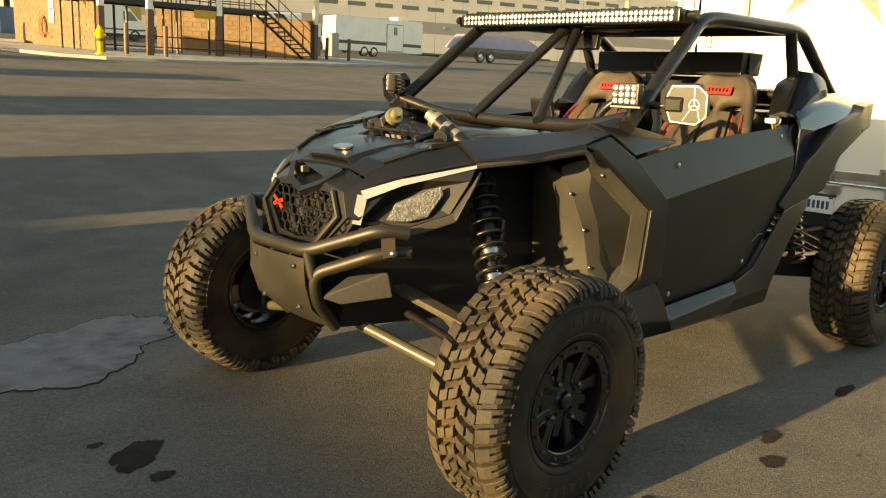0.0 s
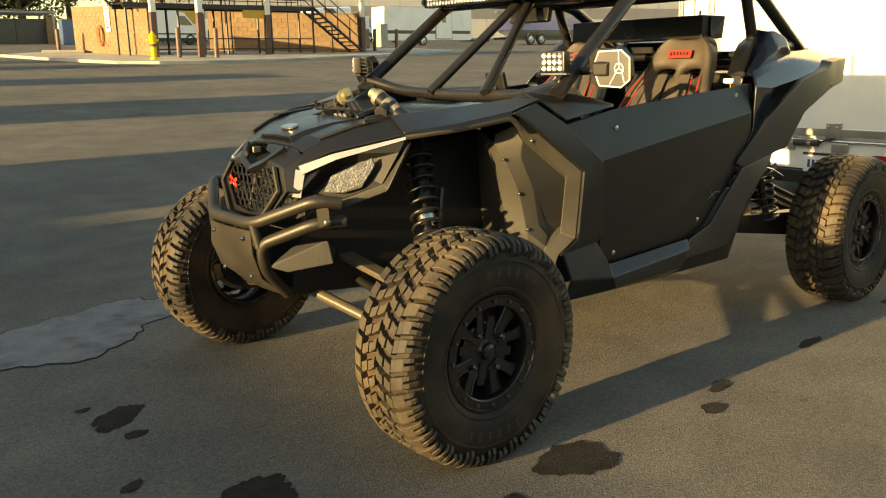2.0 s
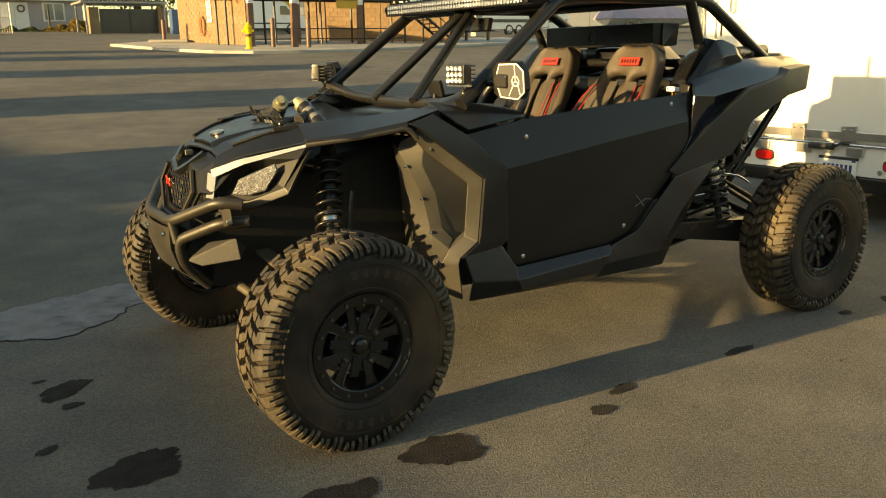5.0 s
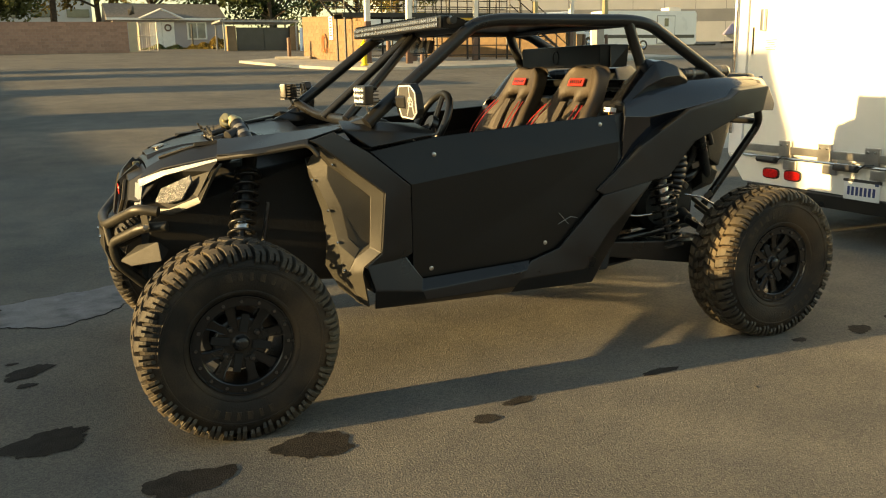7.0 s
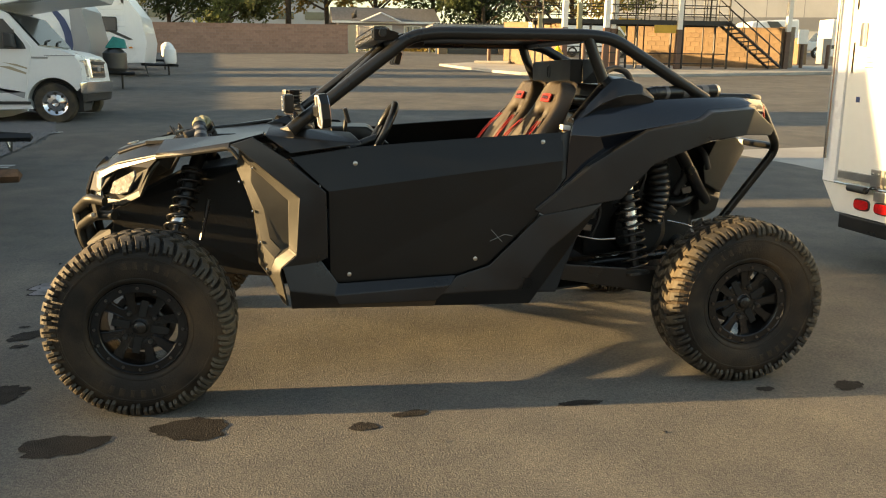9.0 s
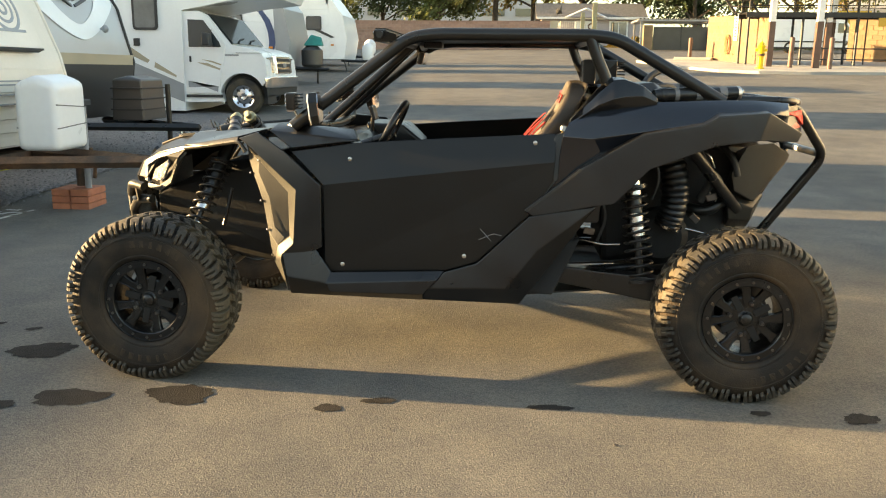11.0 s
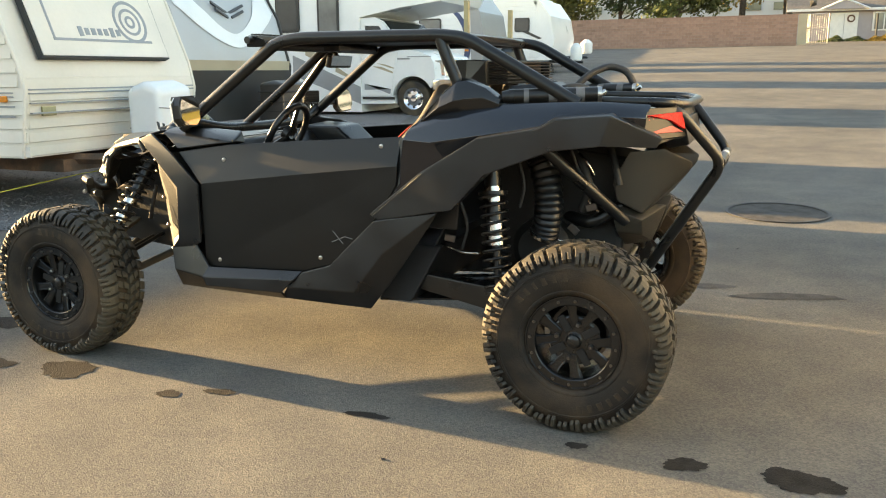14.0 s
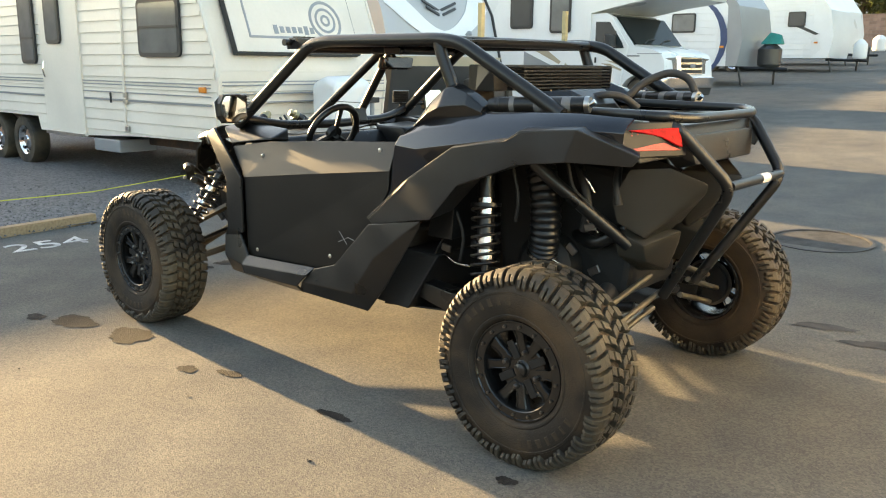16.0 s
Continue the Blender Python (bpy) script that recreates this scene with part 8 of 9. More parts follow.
# amplifier box behind the seats
SPK = Matrix.Translation((0.700, 0.070, 1.375)) @ Matrix.Rotation(radians(-4), 4, "Z")
spk = part("sound_bar", box((0, 0, 0), (0.110, 0.86, 0.112), SPK, 0.008), SATIN_PANEL, buggy, "long black sound bar behind the seats", 30)
part("sound_bar_ring", lathe(bmesh.new(), [(-0.059, 0.030), (-0.059, 0.035), (-0.054, 0.035), (-0.054, 0.030)], 28, "x", True), GREY_PLATE, spk, "", 40, at=SPK @ Matrix.Translation((0, 0.02, 0)))
for k in range(7):
    part("cooling_fin", box((0.100, 0.03, -0.042 + 0.0145 * k), (0.090, 0.66, 0.006), SPK, 0), DARK_METAL, spk)
for s in (-1, 1):
    part("end_bracket", hull([SPK @ Vector(p) for p in ((0.0, s * 0.435, -0.055), (0.0, s * 0.435, 0.055), (0.10, s * 0.435, -0.055), (0.10, s * 0.435, 0.055), (0.0, s * 0.448, -0.055), (0.10, s * 0.448, 0.05))], 0.003, 1), DARK_METAL, spk)
part("rear_bulkhead", hull([(0.56, -0.56, 0.70), (0.56, 0.56, 0.70), (0.66, -0.56, 1.16), (0.66, 0.56, 1.16), (0.74, -0.56, 1.17), (0.74, 0.56, 1.17), (0.70, -0.56, 0.70), (0.70, 0.56, 0.70)], 0.012), BLACK_PLASTIC, buggy, "black panel behind the seats", 25)

# cage
CAGE_R = 0.0275
tubes("cage_side_tube", [(-0.690, -0.615, 1.120), (-0.640, -0.610, 1.160), (-0.175, -0.566, 1.512), (-0.06, -0.566, 1.530), (0.630, -0.566, 1.530), (0.745, -0.566, 1.515), (1.215, -0.545, 1.250)], CAGE_R, bend=0.10, n=16, label="black roll cage side tube")
tubes("cage_rear_pillar", [(0.625, -0.566, 1.520), (0.655, -0.566, 1.44), (0.712, -0.562, 1.32), (0.73, -0.56, 1.16)], 0.0255, bend=0.1, n=14, label="black curved cage pillar behind the seats")
tubes("windscreen_brace", [(-0.215, -0.030, 1.500), (-0.635, -0.175, 1.112)], 0.0215, bend=0, n=12, label="black cage brace to the cowl")
part("cowl_tube", tube([(-0.655, -0.600, 1.152), (-0.610, -0.400, 1.108), (-0.600, 0.0, 1.100), (-0.610, 0.400, 1.114), (-0.655, 0.600, 1.165)], 0.024, 14, 0.12), DARK_METAL, buggy, "bent black tube across the cowl", 40)
for nm, x, z in (("roof_front_bar", -0.215, 1.500), ("roof_rear_bar", 0.66, 1.525)):
    part(nm, tube([(x, -0.555, z), (x, 0.555, z)], 0.022, 12), DARK_METAL, buggy, "", 40)
part("shoulder_bar", tube([(0.70, -0.55, 1.24), (0.70, 0.55, 1.24)], 0.020, 12), DARK_METAL, buggy, "", 40)
bm = bmesh.new()
gx = [-0.27, -0.20, 0.2, 0.6, 0.70]
gz = [1.515, 1.538, 1.546, 1.546, 1.536]
rows = [[bm.verts.new((x, y, z - 0.010 * abs(y / 0.54) ** 4)) for y in (-0.545, -0.27, 0, 0.27, 0.545)] for x, z in zip(gx, gz)]
for a, b in zip(rows, rows[1:]):
    for k in range(4):
        bm.faces.new((a[k], a[k + 1], b[k + 1], b[k]))
bmesh.ops.recalc_face_normals(bm, faces=bm.faces)
bmesh.ops.solidify(bm, geom=bm.faces[:], thickness=0.008)
part("roof_panel", bm, SATIN_PANEL, buggy, "thin black aluminium roof", 40)

# light bar
bar = part("light_bar", box((0, 0, 0), (0.060, 1.13, 0.052), Matrix.Translation((-0.300, 0, 1.522)), 0.008), DARK_METAL, buggy, "long black light bar on the roof edge", 30)
cup = None
for k in range(50):
    for zz in (-0.011, 0.011):
        at = Matrix.Translation((-0.3325, -0.545 + 1.09 * (k + 0.5) / 50, 1.522 + zz))
        cup = share("lamp_reflector", cup.data, bar, at) if cup else part("lamp_reflector", lathe(bmesh.new(), [(0.004, 0.002), (0.000, 0.0065), (-0.004, 0.0095)], 8, "x"), REFLECTOR, bar, "bright lamp reflector", 60, at=at)
fin = None
for k in range(34):
    at = Matrix.Translation((-0.300, -0.54 + 1.08 * k / 33, 1.550))
    fin = share("cooling_fin", fin.data, bar, at) if fin else part("cooling_fin", box((0, 0, 0), (0.050, 0.004, 0.010)), DARK_METAL, bar, "", at=at)
for s in (-1, 1):
    part("light_bar_mount", hull([(-0.33, s * 0.575, 1.49), (-0.27, s * 0.575, 1.49), (-0.33, s * 0.590, 1.545), (-0.27, s * 0.590, 1.545), (-0.22, s * 0.575, 1.50), (-0.22, s * 0.590, 1.53)], 0.005, 1), DARK_METAL, bar)
    part("mount_knob", lathe(bmesh.new(), [(-0.02, 0.0), (-0.02, 0.016), (0.02, 0.016), (0.02, 0.0)], 12, "y"), DARK_METAL, bar, "", 40, at=Matrix.Translation((-0.295, s * 0.600, 1.525)))


# pod lamps and mirrors
def pod(s):
    m = Matrix.Translation((-0.695, s * 0.612, 1.232)) @ Matrix.Rotation(radians(6 if s < 0 else -52), 4, "Z")
    p = part("pod_lamp", box((0, 0, 0), (0.040, 0.100, 0.075), m, 0.008), DARK_METAL, buggy, "square black pod lamp on the cowl", 30)
    for i in range(4):
        for k in range(3):
            part("pod_reflector", lathe(bmesh.new(), [(-0.020, 0.0), (-0.021, 0.004), (-0.0245, 0.0105), (-0.0205, 0.0112)], 8, "x"), REFLECTOR, p, "", 60, at=m @ Matrix.Translation((0, -0.0345 + 0.023 * i, -0.022 + 0.022 * k)))
    for k in range(5):
        part("cooling_fin", box((0.030, 0, -0.030 + 0.015 * k), (0.030, 0.085, 0.004), m), DEEP, p)
    bm = bmesh.new()
    add_tube(bm, [m @ Vector((0.005, 0, -0.036)), m @ Vector((0.02, 0, -0.065)), (-0.672, s * 0.603, 1.150)], 0.007, 8)
    add_box(bm, (0, 0, -0.042), (0.03, 0.112, 0.006), m)
    part("pod_mount", bm, STEEL if s < 0 else DARK_METAL, p)


for s in (-1, 1):
    pod(s)


def mirror(s):
    m = Matrix.Translation((-0.548, s * 0.752, 1.208)) @ Matrix.Rotation(radians(-s * 6), 4, "Z") @ Matrix.Rotation(radians(-6), 4, "Y")
    oct_ = [(-0.080, -0.030), (-0.055, -0.066), (0.048, -0.072), (0.086, -0.045), (0.088, 0.038), (0.054, 0.068), (-0.050, 0.068), (-0.078, 0.028)]
    if s > 0:
        oct_ = [(-a, b) for a, b in oct_]
    b = prism(oct_, "x", -0.022, 0.010, 0.006, 2)
    bmesh.ops.transform(b, matrix=m, verts=b.verts)
    ob = part("side_mirror", b, DARK_METAL, buggy, "faceted side mirror with a plate on its back", 30)
    g = prism([(a * 0.90, c * 0.90) for a, c in oct_], "x", 0.0105, 0.014)
    bmesh.ops.transform(g, matrix=m, verts=g.verts)
    part("mirror_glass", g, MIRROR, ob, "mirror glass")
    # plate on the back: grey ground, white rim, a hexagon emblem, and a black raised wedge towards the cage
    k = 1 if s > 0 else -1

    def on_back(y_, z_, d=-0.0245):
        return m @ Vector((d, k * y_, z_))
    edge = [(-0.040, 0.060), (0.052, 0.062), (0.084, 0.036), (0.082, -0.040), (0.046, -0.066), (-0.044, -0.060), (-0.058, -0.02), (-0.058, 0.024)]
    plate = prism([(k * a, b) for a, b in edge], "x", -0.0250, -0.0215)
    bmesh.ops.transform(plate, matrix=m, verts=plate.verts)
    part("mirror_plate", plate, PLATE_GREY if s < 0 else BLACK_PLASTIC, ob, "plate on the mirror back")
    bm = bmesh.new()
    for p, q in zip(edge, edge[1:] + edge[:1]):
        add_tube(bm, [on_back(*p, -0.026), on_back(*q, -0.026)], 0.0030, 5)
    for a in range(6):
        a0, a1 = math.pi * a / 3, math.pi * (a + 1) / 3
        add_tube(bm, [on_back(0.040 + 0.019 * math.cos(a0), 0.019 * math.sin(a0), -0.026), on_back(0.040 + 0.019 * math.cos(a1), 0.019 * math.sin(a1), -0.026)], 0.0022, 5)
    for a in (90, 210, 330):
        add_tube(bm, [on_back(0.040, 0, -0.026), on_back(0.040 + 0.022 * math.cos(radians(a)), 0.022 * math.sin(radians(a)), -0.026)], 0.0022, 5)
    for p, q in (((0.040, 0.02), (0.040, 0.060)), ((0.052, -0.014), (0.060, -0.050)), ((0.028, -0.014), (0.0, -0.055))):
        add_tube(bm, [on_back(*p, -0.026), on_back(*q, -0.026)], 0.0022, 5)
    part("mirror_outline", bm, WHITE_PLATE if s < 0 else BLACK_PLASTIC, ob, "raised hexagon outline on the mirror back")
    wedge = hull([on_back(y_, z_, d) for y_, z_, d in ((-0.070, 0.028, -0.02), (-0.070, -0.030, -0.02), (0.006, 0.026, -0.02), (0.002, -0.030, -0.02), (-0.060, 0.020, -0.040), (-0.060, -0.022, -0.040), (-0.004, 0.018, -0.034), (-0.008, -0.022, -0.034))], 0.003, 1)
    part("mirror_wedge", wedge, BLACK_PLASTIC, ob, "", 30)
    part("mirror_arm", tube([m @ Vector((-0.01, -s * 0.06, -0.01)), (-0.575, s * 0.60, 1.195)], 0.014, 10), DARK_METAL, ob, "", 40)


for s in (-1, 1):
    mirror(s)
part("rear_view_mirror", box((0, 0, 0), (0.030, 0.235, 0.062), Matrix.Translation((-0.170, 0.015, 1.432)) @ Matrix.Rotation(radians(14), 4, "Y"), 0.010), DARK_METAL, buggy, "wide rear-view mirror under the roof", 30)
part("rear_view_glass", box((0, 0, 0), (0.003, 0.215, 0.050), Matrix.Translation((-0.1535, 0.015, 1.436)) @ Matrix.Rotation(radians(14), 4, "Y"), 0.0), MIRROR, buggy, "mirror glass")
part("rear_view_stem", tube([(-0.18, 0.015, 1.455), (-0.205, 0.015, 1.50)], 0.012), DARK_METAL, buggy)
part("cage_radio", box((-0.10, -0.13, 1.495), (0.09, 0.12, 0.032), None, 0.008), BLACK_PLASTIC, buggy, "small black box under the roof")

# rear bodywork
def rear_body(f):
    """Shoulder rolling over into a sharp crease, with a flank drawn in under it."""
    top = [(0.540, -0.660, 1.150), (0.640, -0.640, 1.212), (0.860, -0.628, 1.240), (1.120, -0.605, 1.250), (1.330, -0.585, 1.252), (1.500, -0.520, 1.240)]
    mid = [(0.525, -0.686, 1.128), (0.650, -0.684, 1.165), (0.868, -0.678, 1.196), (1.130, -0.660, 1.216), (1.350, -0.630, 1.230), (1.492, -0.552, 1.217)]
    edge = [(0.512, -0.700, 1.100), (0.640, -0.708, 1.094), (0.862, -0.714, 1.130), (1.130, -0.692, 1.174), (1.360, -0.650, 1.206), (1.486, -0.565, 1.196)]
    flank = [(0.500, -0.704, 1.010), (0.680, -0.676, 1.040), (0.862, -0.680, 1.100), (1.130, -0.676, 1.150), (1.350, -0.642, 1.180), (1.484, -0.562, 1.170)]
    low = [(0.495, -0.706, 0.915), (0.640, -0.676, 0.930), (0.870, -0.680, 1.045), (1.140, -0.676, 1.110), (1.350, -0.640, 1.125), (1.480, -0.560, 1.110)]
    faces = [(6 * r + k, 6 * r + k + 1, 6 * r + k + 7, 6 * r + k + 6) for r in range(4) for k in range(5)]
    return shell(top + mid + edge + flank + low + [(0.390, -0.708, 0.778), (0.600, -0.680, 0.860)], faces + [(24, 25, 31, 30)], -0.012, 0.005, 2, f)


both("rear_wing_panel", rear_body, GLOSS_BODY, "glossy blue-black rear side panel", 35)
for s in (-1, 1):
    # raised dark line stands for the shadow in the slit
    part("panel_slit", tube([(0.930, s * 0.716, 1.136), (1.135, s * 0.694, 1.170)], 0.004, 6), DEEP, buggy, "thin dark line for the shaded slit above the flare", 40)
    part("body_plug", lathe(bmesh.new(), [(-0.003, 0.0), (-0.002, 0.008), (0.002, 0.010), (0.002, 0.0)], 10, "y"), DEEP, buggy, "", at=Matrix.Translation((0.80, s * 0.684, 1.185)))


def rear_flare(f):
    v = [(0.362, -0.712, 0.768), (0.600, -0.722, 0.955), (0.856, -0.738, 1.108), (1.100, -0.730, 1.150), (1.160, -0.725, 1.186), (1.370, -0.690, 1.202), (1.548, -0.560, 1.112),
         (0.400, -0.720, 0.752), (0.665, -0.735, 0.806), (0.730, -0.738, 0.828), (0.875, -0.742, 0.985), (1.150, -0.732, 1.088), (1.330, -0.700, 1.108), (1.530, -0.575, 1.085),
         (0.73, -0.60, 0.85), (0.88, -0.60, 1.0), (1.15, -0.60, 1.095), (1.33, -0.58, 1.112),
         (0.392, -0.690, 0.785), (0.615, -0.664, 0.972), (0.866, -0.662, 1.122), (1.100, -0.655, 1.166), (1.170, -0.650, 1.200), (1.365, -0.620, 1.212), (1.530, -0.530, 1.122)]
    return shell(v, [(0, 7, 8, 1), (1, 8, 9, 10, 2), (2, 10, 11, 3), (3, 11, 12, 5, 4), (5, 12, 13, 6), (9, 14, 15, 10), (10, 15, 16, 11), (11, 16, 17, 12),
                     (0, 1, 19, 18), (1, 2, 20, 19), (2, 3, 21, 20), (3, 4, 22, 21), (4, 5, 23, 22), (5, 6, 24, 23)], -0.014, 0.007, 2, f)


both("rear_wheel_flare", rear_flare, BLACK_PLASTIC, "matte black angular rear wheel flare", 25)
# tube of lighter plastic added for the golden highlight along the flare
tubes("flare_edge", [(0.370, -0.722, 0.772), (0.600, -0.730, 0.961), (0.856, -0.744, 1.113), (1.100, -0.738, 1.156), (1.160, -0.732, 1.191), (1.370, -0.697, 1.207)], 0.006, DUSTY, 0.02, 6, "dusty upper edge of the wheel flare, added to carry its highlight")


def jamb(f):
    return hull([(0.480, -0.705, 0.900), (0.500, -0.708, 0.900), (0.482, -0.678, 1.104), (0.530, -0.676, 1.120), (0.530, -0.705, 0.960), (0.49, -0.60, 0.90), (0.5, -0.60, 1.11), (0.395, -0.712, 0.775), (0.375, -0.69, 0.77)], 0.006, 2, f)


both("door_jamb", jamb, BLACK_PLASTIC, "black door jamb edge", 25)


def intake(f):
    """A rounded hump with a ridge, falling towards the deck."""
    secs = [(0.545, ((-.662, 1.140), (-.664, 1.152), (-.640, 1.165), (-.60, 1.17), (-.54, 1.15))), (0.600, ((-.658, 1.168), (-.676, 1.192), (-.648, 1.225), (-.600, 1.235), (-.52, 1.20))), (0.660, ((-.656, 1.195), (-.684, 1.235), (-.650, 1.285), (-.595, 1.305), (-.50, 1.25))),
            (0.725, ((-.654, 1.212), (-.688, 1.262), (-.640, 1.340), (-.570, 1.356), (-.48, 1.29))), (0.770, ((-.654, 1.220), (-.676, 1.270), (-.646, 1.345), (-.575, 1.352), (-.48, 1.29))), (0.850, ((-.655, 1.228), (-.668, 1.275), (-.652, 1.318), (-.590, 1.322), (-.49, 1.27))), (0.915, ((-.645, 1.232), (-.650, 1.250), (-.640, 1.268), (-.590, 1.276), (-.50, 1.25)))]
    bm = bmesh.new()
    rows = [[bm.verts.new((x, -y if f else y, z)) for y, z in r] for x, r in secs]
    for a, b in zip(rows, rows[1:]):
        for k in range(4):
            bm.faces.new((a[k], a[k + 1], b[k + 1], b[k]))
        bm.faces.new((a[4], a[0], b[0], b[4]))
    bm.faces.new(rows[0])
    bm.faces.new(rows[-1])
    bmesh.ops.recalc_face_normals(bm, faces=bm.faces)
    return bevel(bm, 0.006, 2, 12)


both("intake_scoop", intake, INTAKE_GLOSS, "black moulded side intake", 35)

# rear deck
part("rear_deck", hull([(0.90, -0.52, 1.19), (0.90, 0.52, 1.19), (1.50, -0.48, 1.20), (1.50, 0.48, 1.20), (0.90, -0.55, 1.22), (0.90, 0.55, 1.22), (1.48, -0.52, 1.235), (1.48, 0.52, 1.235), (1.60, -0.36, 1.16), (1.60, 0.36, 1.16), (1.58, -0.38, 1.22), (1.58, 0.38, 1.22)], 0.012), BLACK_PLASTIC, buggy, "black rear deck", 25)
part("deck_rail", tube([(1.02, -0.40, 1.262), (1.54, -0.43, 1.255), (1.62, -0.30, 1.245), (1.62, 0.30, 1.245), (1.54, 0.43, 1.255), (1.02, 0.40, 1.262)], 0.019, 12, 0.08), DARK_METAL, buggy, "black tube rail round the rear deck", 40)
part("intake_plenum", hull([(0.80, -0.28, 1.20), (0.80, 0.30, 1.20), (1.06, -0.22, 1.20), (1.06, 0.26, 1.20), (0.82, -0.20, 1.315), (0.82, 0.24, 1.315), (0.98, -0.12, 1.33), (0.98, 0.18, 1.33), (1.08, -0.05, 1.27), (1.08, 0.10, 1.27)], 0.012), BLACK_PLASTIC, buggy, "black engine plenum cover", 20)
for s in (-1, 1):
    y0 = s * 0.590 if s < 0 else 0.62
    a, b = Vector((0.935, s * 0.575, 1.278)), Vector((1.285, s * 0.485, 1.288))
    d = (b - a).normalized()
    res = part("shock_reservoir", tube([a, b], 0.031, 18), DARK_METAL, buggy, "black shock reservoir with silver marks", 40)
    part("reservoir_cap", tube([b - d * 0.005, b + d * 0.012], [0.033, 0.030], 18), ALLOY, res, "", 40)
    part("reservoir_end", tube([a - d * 0.03, a + d * 0.02], [0.024, 0.033], 18), BLACK_PLASTIC, res, "", 40)
    for u in (0.06, 0.16, 0.27):
        part("reservoir_band", tube([a + d * u, a + d * (u + (0.02 if u < 0.1 else 0.035))], 0.0318, 18), GREY_PLATE, res, "", 40)
    part("valve", tube([b + d * 0.01, b + d * 0.03 + Vector((0, 0, 0.012))], [0.014, 0.010], 12), STEEL, res, "", 40)
part("breather_hose", tube([(0.98, 0.36, 1.27), (1.05, 0.42, 1.36), (1.15, 0.48, 1.405), (1.24, 0.49, 1.38), (1.288, 0.488, 1.29)], 0.018, 12, 0.09), BLACK_TRIM, buggy, "bent black breather hose", 60)
part("hose_fitting", tube([(1.288, 0.488, 1.31), (1.288, 0.487, 1.245)], 0.016, 12), PALE_BRASS, buggy, "pale hose fitting", 40)
part("radiator_hose", tube([(0.99, 0.02, 1.29), (1.06, 0.05, 1.31), (1.12, 0.10, 1.30), (1.16, 0.16, 1.25)], 0.016, 12, 0.05), BLACK_TRIM, buggy, "", 60)
for s in (-1, 1):
    part("whip_mount", box((0, 0, 0), (0.020, 0.022, 0.17), Matrix.Translation((0.66, s * 0.33, 1.60))), PALE_BRASS, buggy, "pale flag-whip mount stub")

# tail lamps: an arrow-shaped red lens over a pale one, in a flush black housing
def lamp_point(u, v, out):
    """A place on the lamp's face: u along it, v down it, out proud of it."""
    a, b = Vector((1.476, -0.529, 1.206)).lerp(Vector((1.598, -0.371, 1.214)), u), Vector((1.494, -0.581, 1.137)).lerp(Vector((1.612, -0.368, 1.134)), u)
    return tuple(a.lerp(b, v) + out * Vector((0.80, -0.58, 0.16)))


def lamp_sheet(uv, out, thick, f):
    return shell([lamp_point(u, v, out) for u, v in uv], [tuple(range(len(uv)))], -thick, 0.002, 1, f)


tails = []
for f in (False, True):
    hs_ = part("tail_lamp", lamp_sheet([(-0.22, -0.20), (1.05, -0.24), (1.10, 0.30), (1.08, 1.22), (0.30, 1.30), (-0.16, 1.10)], 0.0, 0.03, f), SATIN_PANEL, buggy, "black tail lamp housing with a red arrow lens", 25)
    part("red_lens", lamp_sheet([(0.0, 0.02), (1.0, 0.0), (1.0, 0.86), (0.90, 0.78), (0.64, 0.40)], 0.005, 0.012, f), TAIL_RED, hs_, "red tail lamp lens")
    part("pale_lens", lamp_sheet([(-0.02, 1.0), (0.10, 0.84), (0.70, 0.62), (0.92, 0.88), (1.0, 0.98)], 0.005, 0.012, f), TAIL_PALE, hs_, "pale red reflector strip")
    tails.append(hs_)


def lamp_side(f):
    return hull([(1.44, -0.560, 1.215), (1.50, -0.50, 1.236), (1.590, -0.385, 1.236), (1.600, -0.350, 1.110), (1.53, -0.52, 1.090), (1.45, -0.555, 1.12), (1.44, -0.42, 1.12), (1.52, -0.36, 1.12), (1.48, -0.40, 1.22)], 0.006, 2, f)


both("lamp_corner", lamp_side, SATIN_PANEL, "glossy black rear corner behind the lamp", 25)

# rear valance, box and bumper
part("rear_valance", hull([(1.50, -0.36, 1.15), (1.50, 0.36, 1.15), (1.612, -0.33, 1.185), (1.612, 0.33, 1.185), (1.634, -0.27, 1.075), (1.634, 0.27, 1.075), (1.54, -0.24, 1.050), (1.54, 0.24, 1.050)], 0.010, 2), BLACK_PLASTIC, buggy, "black rear valance", 25)
for ob, s in zip(tails, (-1, 1)):
    for k in range(18):
        u, v = 0.10 + 0.86 * (k % 9) / 8, 0.10 + 0.13 * (k // 9) + 0.03 * (k % 2)
        p_ = lamp_point(u, v, 0.0052)
        part("lamp_element", lathe(bmesh.new(), [(-0.003, 0.0), (-0.002, 0.0026), (0.0, 0.0036), (0.002, 0.0)], 6, "x"), TAIL_PALE, ob, "small bright lamp element", at=Matrix.Translation((p_[0], p_[1] * -s, p_[2])) @ Matrix.Rotation(radians(180 + s * 36), 4, "Z"))


def rear_box(f):
    return hull([(1.395, -0.335, 1.045), (1.535, -0.272, 1.056), (1.645, -0.172, 0.996), (1.640, -0.160, 0.960), (1.330, -0.345, 0.915), (1.350, -0.335, 0.830), (1.455, -0.300, 0.775), (1.560, -0.160, 0.860), (1.40, -0.12, 1.0), (1.34, -0.15, 0.80), (1.45, -0.10, 0.76)], 0.010, 2, f)


